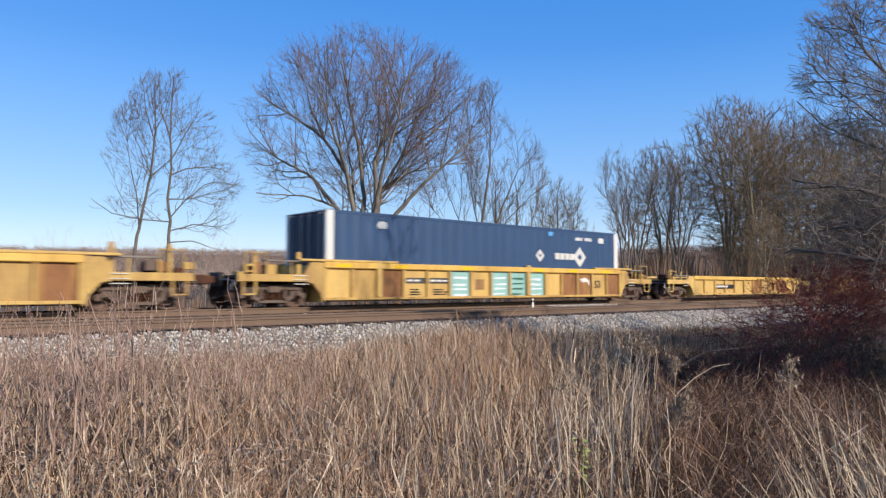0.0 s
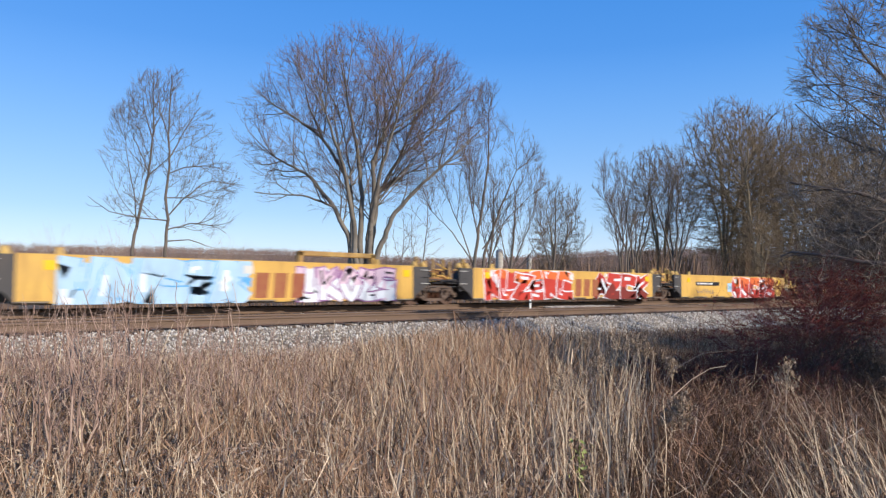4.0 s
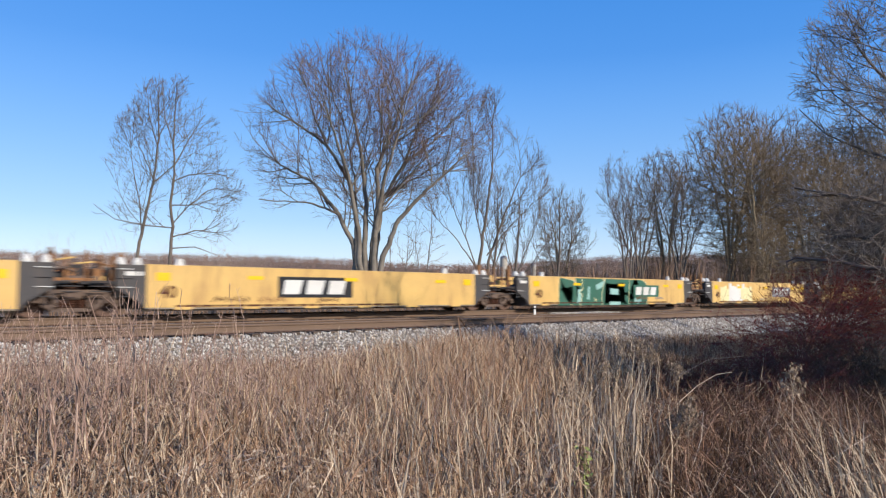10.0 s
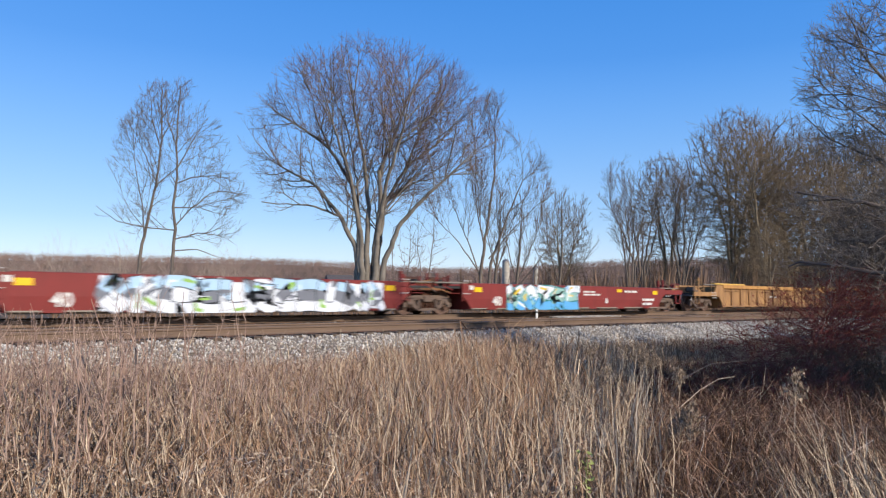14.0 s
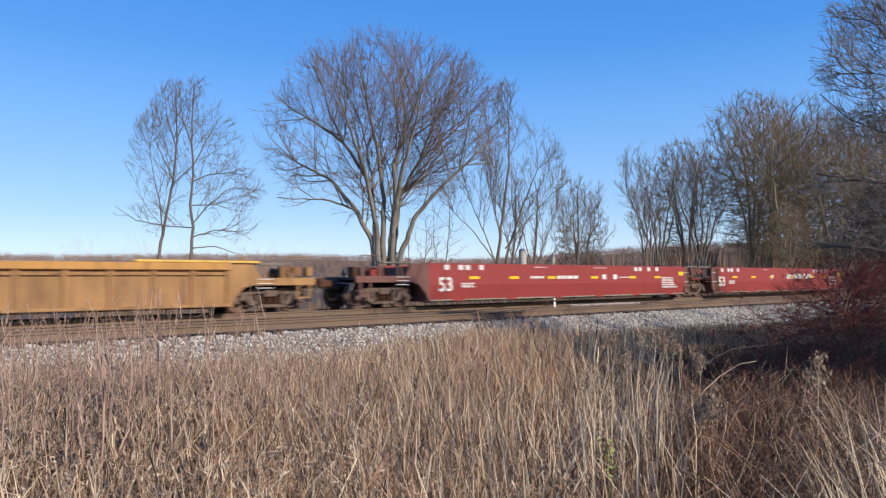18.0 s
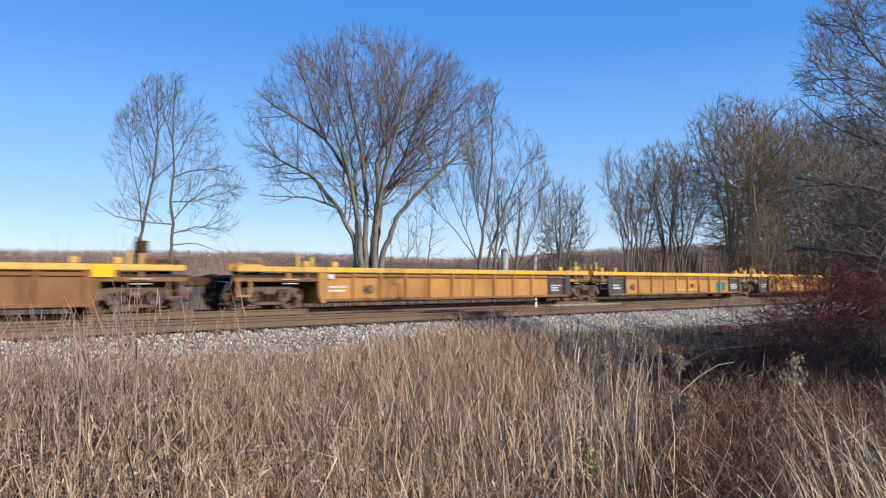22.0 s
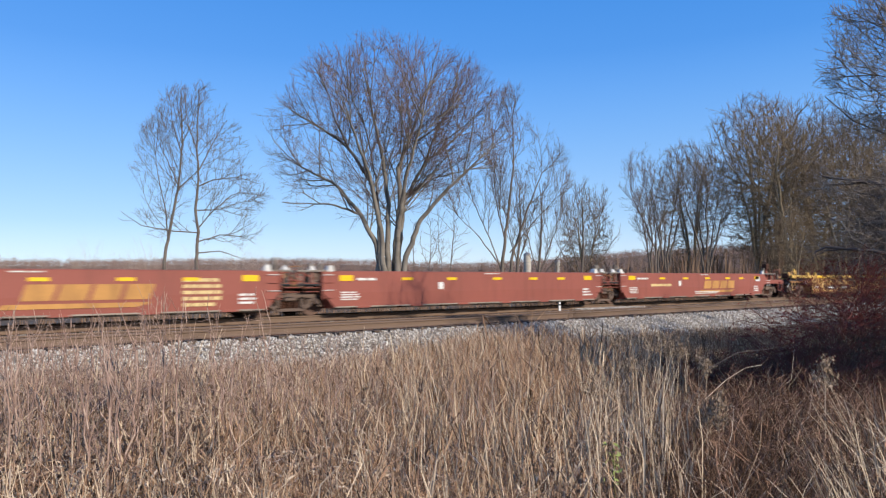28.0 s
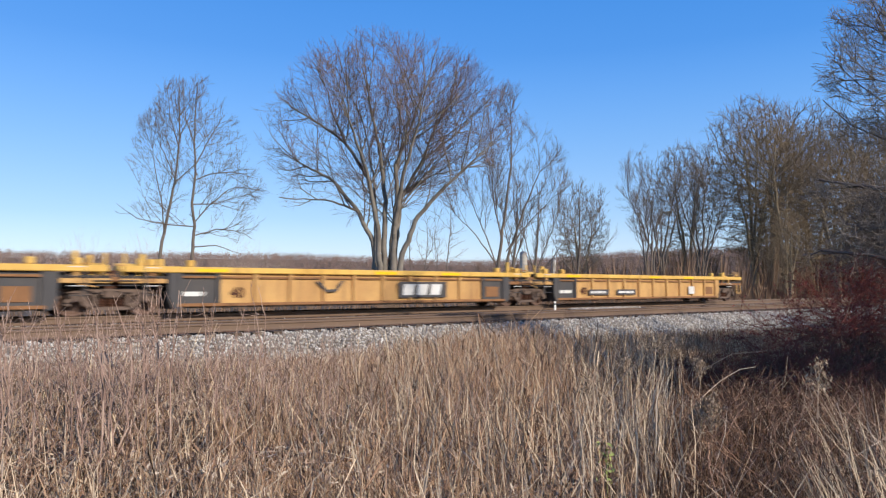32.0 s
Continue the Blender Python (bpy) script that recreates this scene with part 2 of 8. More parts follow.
M["brown_stone"] = banded("rust_dusted_ballast_stones", [srgb(132, 106, 84), srgb(112, 90, 72), srgb(150, 124, 100), srgb(104, 84, 68)], 0.95)
M["rail"] = surface("rusty_rail_steel", srgb(120, 98, 80), srgb(98, 80, 66), 0.85, big=0.6, fine=25, bump=0.1, amount=0.4)
M["railhead"] = surface("worn_rail_head", srgb(150, 138, 126), srgb(112, 96, 84), 0.4, metal=0.7)
M["tie"] = surface("weathered_timber_tie", srgb(98, 82, 68), srgb(66, 56, 48), 0.95, big=3, fine=25, stretch_fine=(1, 0.1, 1), bump=0.5)
M["silo"] = surface("white_silo_concrete", srgb(190, 178, 160), srgb(160, 148, 132), 0.85)
M["barn"] = surface("grey_farm_siding", srgb(150, 142, 132), srgb(120, 112, 104), 0.85)
M["white_wall"] = surface("white_house_siding", srgb(226, 224, 220), srgb(204, 200, 194), 0.7)
M["roof"] = surface("dark_roof_shingle", srgb(92, 86, 84), srgb(70, 66, 64), 0.9)


# ---- geometry helpers ----
class Geo:
    """Collects vertices and faces of one mesh."""

    def __init__(self):
        self.v, self.f = [], []

    def add(self, verts, faces):
        k = len(self.v)
        self.v += [tuple(p) for p in verts]
        self.f += [tuple(i + k for i in q) for q in faces]
        return self

    def box(self, x0, x1, y0, y1, z0, z1, c=0.0):
        """A box; c chamfers its edges."""
        if c <= 0:
            v = [(x, y, z) for x in (x0, x1) for y in (y0, y1) for z in (z0, z1)]
            return self.add(v, [(0, 1, 3, 2), (4, 6, 7, 5), (0, 4, 5, 1), (2, 3, 7, 6), (0, 2, 6, 4), (1, 5, 7, 3)])
        bm = bmesh.new()
        bmesh.ops.create_cube(bm, size=1, matrix=Matrix.LocRotScale(((x0 + x1) / 2, (y0 + y1) / 2, (z0 + z1) / 2), None, (x1 - x0, y1 - y0, z1 - z0)))
        bmesh.ops.bevel(bm, geom=bm.edges[:], offset=c, segments=1, affect="EDGES")
        bm.verts.index_update()
        self.add([q.co[:] for q in bm.verts], [[q.index for q in f.verts] for f in bm.faces])
        bm.free()
        return self

    def prism(self, pts, y0, y1):
        """A polygon in x, z given counter-clockwise, as a plate from y0 (near) to y1 (far)."""
        n = len(pts)
        v = [(x, y0, z) for x, z in pts] + [(x, y1, z) for x, z in pts]
        return self.add(v, [tuple(range(n)), tuple(range(2 * n - 1, n - 1, -1))] + [((i + 1) % n, i, i + n, (i + 1) % n + n) for i in range(n)])

    def tube(self, p, q, r, sides=8, r2=None):
        p, q = Vector(p), Vector(q)
        turn = (q - p).to_track_quat("Z", "Y").to_matrix()
        r2 = r if r2 is None else r2
        v = []
        for c, s in ((p, r), (q, r2)):
            for i in range(sides):
                a = 2 * math.pi * i / sides
                v.append(c + turn @ Vector((math.cos(a) * s, math.sin(a) * s, 0)))
        f = [(i, (i + 1) % sides, (i + 1) % sides + sides, i + sides) for i in range(sides)]
        return self.add(v, f + [tuple(range(sides - 1, -1, -1)), tuple(range(sides, 2 * sides))])

    def lathe(self, profile, sides=24):
        """Profile of (y, radius) turned about the y axis."""
        k = len(profile)
        v = [(math.cos(2 * math.pi * i / sides) * r, y, math.sin(2 * math.pi * i / sides) * r) for i in range(sides) for y, r in profile]
        f = [(i * k + j, i * k + j + 1, (i + 1) % sides * k + j + 1, (i + 1) % sides * k + j) for i in range(sides) for j in range(k - 1)]
        return self.add(v, f)

    def mesh(self, name):
        me = bpy.data.meshes.new(name)
        me.from_pydata(self.v, [], self.f)
        me.validate()
        return me


def part(name, geo, material, parent, label="", at=None):
    """Links geometry as one mesh under a thing or a part."""
    me = geo if isinstance(geo, bpy.types.Mesh) else geo.mesh(name)
    if not me.materials:
        me.materials.append(M[material])
    ob = new(name, me)
    ob.parent = parent
    if at is not None:
        ob.matrix_basis = at
    if label:
        ob["label"] = label
    return ob


def sheet(name, verts, quads, material, smooth=False):
    """A mesh object from numpy arrays of vertices and quads."""
    me = bpy.data.meshes.new(name)
    verts, quads = np.asarray(verts, np.float32), np.asarray(quads, np.int32)
    me.vertices.add(len(verts))
    me.vertices.foreach_set("co", verts.ravel())
    me.loops.add(quads.size)
    me.loops.foreach_set("vertex_index", quads.ravel())
    me.polygons.add(len(quads))
    me.polygons.foreach_set("loop_start", np.arange(0, quads.size, quads.shape[1], dtype=np.int32))
    if smooth:
        me.polygons.foreach_set("use_smooth", np.ones(len(quads), bool))
    me.update(calc_edges=True)
    me.materials.append(M[material])
    return me


def thing(name, label, category, at=(0, 0, 0), group=""):
    ob = new(name)
    ob.empty_display_size = 0.3
    ob.location = at
    return tagged(ob, label, category, group)


# ---- ground, ballast and tracks ----
def smooth(a, b, x):
    t = np.clip((x - a) / (b - a), 0, 1)
    return t * t * (3 - 2 * t)


def ripple(x, y, s, k):
    """Cheap smooth unevenness."""
    return (np.sin(x * s + 1.3 * k) * np.cos(y * s * 1.17 + 2.1 * k) + 0.6 * np.sin(x * s * 2.3 + y * s * 1.9 + k) + 0.4 * np.cos(y * s * 3.1 - x * s * 1.3 + 4 * k)) / 2


def ground_z(x, y):
    z = GROUND + 0.05 * ripple(x, y, 0.9, 1) * np.exp(-(np.hypot(x, y) / 60) ** 2)
    z = z + 0.48 * smooth(13.6, 15.6, y) * (1 - smooth(22.6, 24.8, y))
    r, az = np.hypot(x, y), np.arctan2(x, y)
    rise = 38.5 + 5 * np.sin(az * 5 + 0.6) + 2 * np.sin(az * 13 + 1) + 6 * smooth(0.68, 0.95, az) - 5 * smooth(0.35, 0.1, az)
    return z + np.where(y > 0, rise * smooth(420, 900, r) * smooth(-0.5, 0.1, az), 0) - 0.6 * smooth(25, 60, y)


def spaced(lo, hi, step, out, grow_by=1.25):
    a = list(np.arange(lo, hi + 1e-6, step))
    d = step
    while a[-1] < out:
        d *= grow_by
        a.append(a[-1] + d)
    d = step
    while a[0] > -out:
        d *= grow_by
        a.insert(0, a[0] - d)
    return np.array(a)


gx, gy = spaced(-10, 70, 0.6, 2600, 1.09), spaced(-4, 30, 0.4, 2600, 1.09)
X, Y = np.meshgrid(gx, gy)
V = np.stack([X, Y, ground_z(X, Y)], -1).reshape(-1, 3)
i = np.arange(len(gx) * (len(gy) - 1)).reshape(len(gy) - 1, len(gx))[:, :-1].ravel()
Q = np.stack([i, i + 1, i + 1 + len(gx), i + len(gx)], 1)
ground = new("ground", sheet("ground", V, Q, "field", True))
tagged(ground, "dry brown winter ground reaching wooded far hills", "ground", kind="structure")


def strip(name, profile, x0, x1, material, label, category, parent=None, kind="structure"):
    """A profile in (y, z) drawn out along the track."""
    n = len(profile)
    v = [(x0, y, z) for y, z in profile] + [(x1, y, z) for y, z in profile]
    f = [(k, (k + 1) % n, (k + 1) % n + n, k + n) for k in range(n)] + [tuple(range(n - 1, -1, -1)), tuple(range(n, 2 * n))]
    g = Geo().add(v, f)
    if parent:
        return part(name, g, material, parent, label)
    ob = part(name, g, material, None)
    return tagged(ob, label, category, kind=kind)


strip("ballast", [(13.5, -1.2), (13.5, -0.95), (15.25, -0.36), (18.4, -0.34), (19.3, -0.24), (22.5, -0.24), (24.3, -0.95), (24.3, -1.2)], -260, 520, "ballast",
      "crushed pale limestone ballast bed under two tracks", "ballast")


def stones(name, n, x0, x1, y0, y1, zf, size, material, label, seed):
    rng = np.random.default_rng(seed)
    u = rng.random(n)
    px = x0 + (x1 - x0) * u ** 1.35
    py = rng.uniform(y0, y1, n)
    c = np.stack([px, py, zf(py) + rng.uniform(-0.01, 0.02, n)], 1)
    octa = np.array([(1, 0, 0), (-1, 0, 0), (0, 1, 0), (0, -1, 0), (0, 0, 1), (0, 0, -1)], float)
    tri = np.array([(0, 2, 4), (2, 1, 4), (1, 3, 4), (3, 0, 4), (2, 0, 5), (1, 2, 5), (3, 1, 5), (0, 3, 5)])
    r = rng.uniform(0.55, 1.0, (n, 6, 1)) * rng.uniform(*size, (n, 1, 1))
    a = rng.uniform(0, 6.28, n)
    b = rng.uniform(-0.7, 0.7, n)
    ca, sa, cb, sb = np.cos(a), np.sin(a), np.cos(b), np.sin(b)
    o = np.zeros(n)
    rot = np.stack([np.stack([ca, -sa * cb, sa * sb], 1), np.stack([sa, ca * cb, -ca * sb], 1), np.stack([o, sb, cb], 1)], 1)
    v = np.einsum("nij,nkj->nki", rot, octa[None] * r) + c[:, None]
    f = (tri[None] + 6 * np.arange(n)[:, None, None]).reshape(-1, 3)
    ob = new(name, sheet(name, v.reshape(-1, 3), f, material))
    return tagged(ob, label, "ballast stones", kind="stuff")


shoulder = lambda y: np.interp(y, [13.3, 15.25, 18.4, 19.3], [-0.98, -0.35, -0.33, -0.23])
stones("ballast_stones", 40000, -2, 75, 13.2, 15.75, shoulder, (0.024, 0.052), "stone", "pale grey limestone ballast stones on the shoulder", 3)
stones("ballast_stones", 9000, -4, 80, 15.8, 18.6, shoulder, (0.025, 0.05), "brown_stone", "rust-dusted ballast stones between the rails", 4)
stones("ballast_stones", 7000, -4, 80, 18.6, 20.0, shoulder, (0.025, 0.05), "stone", "pale ballast stones between the two tracks", 5)


def track(name, cy, top, label):
    t = thing(name, label, "railway track", (0, cy, top))
    t["kind"] = "structure"
    prof = [(-0.075, -0.186), (0.075, -0.186), (0.075, -0.175), (0.02, -0.155), (0.009, -0.13), (0.009, -0.055), (0.036, -0.04), (0.036, -0.008),
            (0.028, 0), (-0.028, 0), (-0.036, -0.008), (-0.036, -0.04), (-0.009, -0.055), (-0.009, -0.13), (-0.02, -0.155), (-0.075, -0.175)]
    for s in (-1, 1):
        strip("rail", [(y + s * 0.7555, z) for y, z in prof], -260, 520, "rail", "rusty steel rail", "", t)
        strip("rail_head", [(y + s * 0.7555, z) for y, z in ((-0.022, 0.0005), (0.022, 0.0005), (0.018, 0.004), (-0.018, 0.004))], -260, 520, "railhead", "worn bright running surface", "", t)
    g = Geo().box(-0.115, 0.115, -1.3, 1.3, -0.36, -0.19, 0.012)
    tie = g.mesh("tie")
    plate = Geo().box(-0.1, 0.1, -0.17, 0.17, -0.19, -0.178).mesh("tie_plate")
    rng = random.Random(name)
    for k in range(120):
        ob = part("tie", tie, "tie", t, at=pose(-5 + 0.53 * k + rng.uniform(-0.03, 0.03), rng.uniform(-0.05, 0.05), rng.uniform(-0.008, 0.004), 0, 0, rng.uniform(-1, 1)))
        if 6 < k < 70:
            part("tie_plate", plate, "rust", ob, at=pose(0, -0.7555, 0))
    return t


track("near_track", NEAR_Y, -0.10, "empty near railway track with rusty rails on timber ties")
track("far_track", TRACK_Y, 0.0, "railway track with rusty rails carrying the freight train")

stones("pale_heap", 900, 23.4, 27.6, 18.9, 19.75, lambda y: -0.16 + 0 * y, (0.03, 0.06), "stone", "heap of pale fresh ballast between the tracks", 6)
marker = thing("marker_post", "short white marker post between the tracks", "marker", (22.15, 19.35, -0.26))
part("post", Geo().box(-0.06, 0.06, -0.02, 0.02, 0, 0.44, 0.008), "white", marker)
part("band", Geo().box(-0.062, 0.062, -0.024, 0.022, 0.30, 0.36), "paint_black", marker)


# ---- the train ----
def travelled(t):
    """Metres that the train has gone since the start."""
    return 20.6 * t + 0.015 * t * t


NEARF = -1.42            # the outer face of a side, towards the camera
movers, rollers = [], []


def wheelset_mesh():
    g = Geo()
    for s in (-1, 1):
        prof = [(0.615, 0.06), (0.615, 0.12), (0.66, 0.13), (0.665, 0.36), (0.64, 0.40), (0.64, 0.485), (0.672, 0.487), (0.685, 0.458), (0.775, 0.452),
                (0.78, 0.44), (0.78, 0.39), (0.72, 0.365), (0.70, 0.15), (0.76, 0.11), (0.765, 0.0)]
        g.lathe([(s * y, r) for y, r in prof], 26)
    g.lathe([(-1.0, 0.0), (-1.0, 0.075), (1.0, 0.075), (1.0, 0.0)], 10)
    return g.mesh("wheelset")


def truck_parts():
    d = {"wheelset": wheelset_mesh()}
    for s, key in ((-1, "near"), (1, "far")):
        g = Geo()
        # the frame in four runs round the spring opening
        lower = [(-0.70, 0.30), (-0.42, 0.16), (0.42, 0.16), (0.70, 0.30), (0.55, 0.36), (0.36, 0.25), (-0.36, 0.25), (-0.55, 0.36)]
        upper = [(-1.10, 0.60), (-1.12, 0.44), (-0.88, 0.50), (-0.40, 0.57), (0.40, 0.57), (0.88, 0.50), (1.12, 0.44), (1.10, 0.60), (0.90, 0.66), (0.55, 0.72), (-0.55, 0.72), (-0.90, 0.66)]
        y0, y1 = (s * 1.06, s * 0.92) if s < 0 else (s * 0.92, s * 1.06)
        g.prism(lower, y0, y1).prism(upper, y0, y1)
        for q in (-1, 1):
            g.box(*sorted((q * 0.36, q * 0.46)), y0, y1, 0.22, 0.60)
            leg = [(q * 0.98, 0.27), (q * 1.12, 0.30), (q * 1.12, 0.60), (q * 0.98, 0.60)]
            g.prism(leg if q > 0 else leg[::-1], y0, y1)
            g.prism([(q * 0.55, 0.36), (q * 0.70, 0.30), (q * 0.76, 0.54), (q * 0.60, 0.55)][::q], y0, y1)
        d["sideframe_" + key] = g.mesh("sideframe")
        me = Geo().lathe([(0.24 + 0.02 * k, 0.075 - 0.016 * (k % 2)) for k in range(12)], 8).mesh("spring")
        me.transform(Matrix.Translation((0, s * 0.99, 0)) @ Matrix.Rotation(radians(90), 4, "X"))
        d["spring_" + key] = me
        g = Geo().box(-0.11, 0.11, y0 - 0.005, y1 + 0.005, 0.36, 0.56, 0.02)
        g.tube((0, s * 1.05, 0.457), (0, s * 1.12, 0.457), 0.085, 12)
        d["bearing_" + key] = g.mesh("bearing_adapter")
    d["bolster"] = Geo().box(-0.22, 0.22, -1.12, 1.12, 0.47, 0.70, 0.03).box(-0.3, 0.3, -0.4, 0.4, 0.68, 0.80, 0.02).mesh("bolster")
    g = Geo().box(-1.3, 1.3, -0.06, 0.06, 0.30, 0.36)
    for q in (-0.36, 0.36):
        g.box(q - 0.05, q + 0.05, -0.8, 0.8, 0.32, 0.44)
        for s in (-1, 1):
            g.box(q + (0.02 if q > 0 else -0.08), q + (0.08 if q > 0 else -0.02), s * 0.72 - 0.05, s * 0.72 + 0.05, 0.28, 0.6)
    d["brake_rigging"] = g.mesh("brake_rigging")
    return d


TRUCK = truck_parts()


def add_truck(unit, x, uc):
    t = part("truck", TRUCK["bolster"], "truck", unit, "grimy two-axle freight truck", pose(x, 0, 0))
    for key in ("near", "far"):
        part("sideframe", TRUCK["sideframe_" + key], "truck", t)
        for q in (-0.22, 0, 0.22):
            part("spring", TRUCK["spring_" + key], "rust", t, at=pose(q, 0, 0))
        for q in (-0.875, 0.875):
            part("bearing_adapter", TRUCK["bearing_" + key], "truck", t, at=pose(q, 0, 0))
    part("brake_rigging", TRUCK["brake_rigging"], "rust", t)
    for q in (-0.875, 0.875):
        w = part("wheelset", TRUCK["wheelset"], "wheel", t, "rusty steel wheels on an axle", pose(q, 0, 0.457))
        rollers.append((w, q, uc + x))
    return t


def plate(unit, name, x0, x1, z0, z1, material, label="", proud=0.008, y=NEARF):
    """A thin painted patch on the near face."""
    return part(name, Geo().box(x0, x1, y - proud, y + 0.002, z0, z1), material, unit, label)


def lines(unit, name, x0, x1, z0, z1, rows, material, rng, label="", y=NEARF, proud=0.007):
    """Unreadable small lettering as bars."""
    g = Geo()
    h = (z1 - z0) / rows
    for k in range(rows):
        e = x1 - rng.uniform(0, 0.35) * (x1 - x0)
        a = x0
        while a < e - 0.05:
            b = min(e, a + rng.uniform(0.1, 0.5))
            g.box(a, b, y - proud, y + 0.002, z0 + h * k + h * 0.25, z0 + h * k + h * 0.8)
            a = b + 0.05
    if g.v:
        part(name, g, material, unit, label)


def number(unit, text, x, z, size, material, y=NEARF):
    cu = bpy.data.curves.new("figure", "FONT")
    cu.body, cu.size, cu.extrude, cu.align_x, cu.resolution_u = text, size, 0.003, "LEFT", 3
    cu.offset = 0.012
    tmp = bpy.data.objects.new("figure", cu)
    me = bpy.data.meshes.new_from_object(tmp)
    bpy.data.objects.remove(tmp)
    me.transform(Matrix.Rotation(radians(90), 4, "X"))
    part("painted_number", me, material, unit, "painted figures " + text, pose(x, y - 0.006, z))


STROKES = (                                      # bent strokes of sprayed letter forms, in a unit cell
    [[(0.92, 0.84), (0.22, 0.92), (0.08, 0.16), (0.92, 0.08)]],
    [[(0.08, 0.95), (0.14, 0.1), (0.82, 0.08), (0.92, 0.95)]],
    [[(0.2, 0.96), (0.12, 0.1), (0.95, 0.14)]],
    [[(0.06, 0.9), (0.92, 0.86), (0.1, 0.12), (0.98, 0.1)]],
    [[(0.95, 0.9), (0.2, 0.86), (0.1, 0.1), (0.9, 0.08)], [(0.15, 0.5), (0.72, 0.52)]],
    [[(0.92, 0.88), (0.15, 0.86), (0.18, 0.52), (0.86, 0.46), (0.8, 0.1), (0.05, 0.1)]],
    [[(0.08, 0.04), (0.14, 0.96), (0.84, 0.06), (0.94, 0.96)]],
    [[(0.04, 0.04), (0.46, 0.96), (0.94, 0.04)], [(0.24, 0.38), (0.7, 0.38)]],
    [[(0.1, 0.04), (0.1, 0.94), (0.82, 0.8), (0.74, 0.54), (0.2, 0.5), (0.94, 0.04)]],
    [[(0.1, 0.04), (0.14, 0.96)], [(0.94, 0.96), (0.22, 0.5), (0.96, 0.04)]],
    [[(0.5, 0.95), (0.08, 0.5), (0.46, 0.05), (0.92, 0.48), (0.5, 0.95)]],
)


def stroke(pts, width):
    """Quads along a line in x, z, with mitred joints."""
    p = [Vector(q) for q in pts]
    sides = []
    for k, q in enumerate(p):
        a = (q - p[k - 1]).normalized() if k else (p[1] - q).normalized()
        b = (p[k + 1] - q).normalized() if k < len(p) - 1 else a
        n = Vector((-(a + b).y, (a + b).x))
        n = n.normalized() if n.length > 1e-4 else Vector((-a.y, a.x))
        cut = max(0.62, n.dot(Vector((-a.y, a.x))))
        end = a * (width * 0.35 if k == len(p) - 1 else -width * 0.35 if k == 0 else 0)
        sides.append((q + end + n * width / 2 / cut, q + end - n * width / 2 / cut))
    return [(sides[k][1], sides[k + 1][1], sides[k + 1][0], sides[k][0]) for k in range(len(p) - 1)]


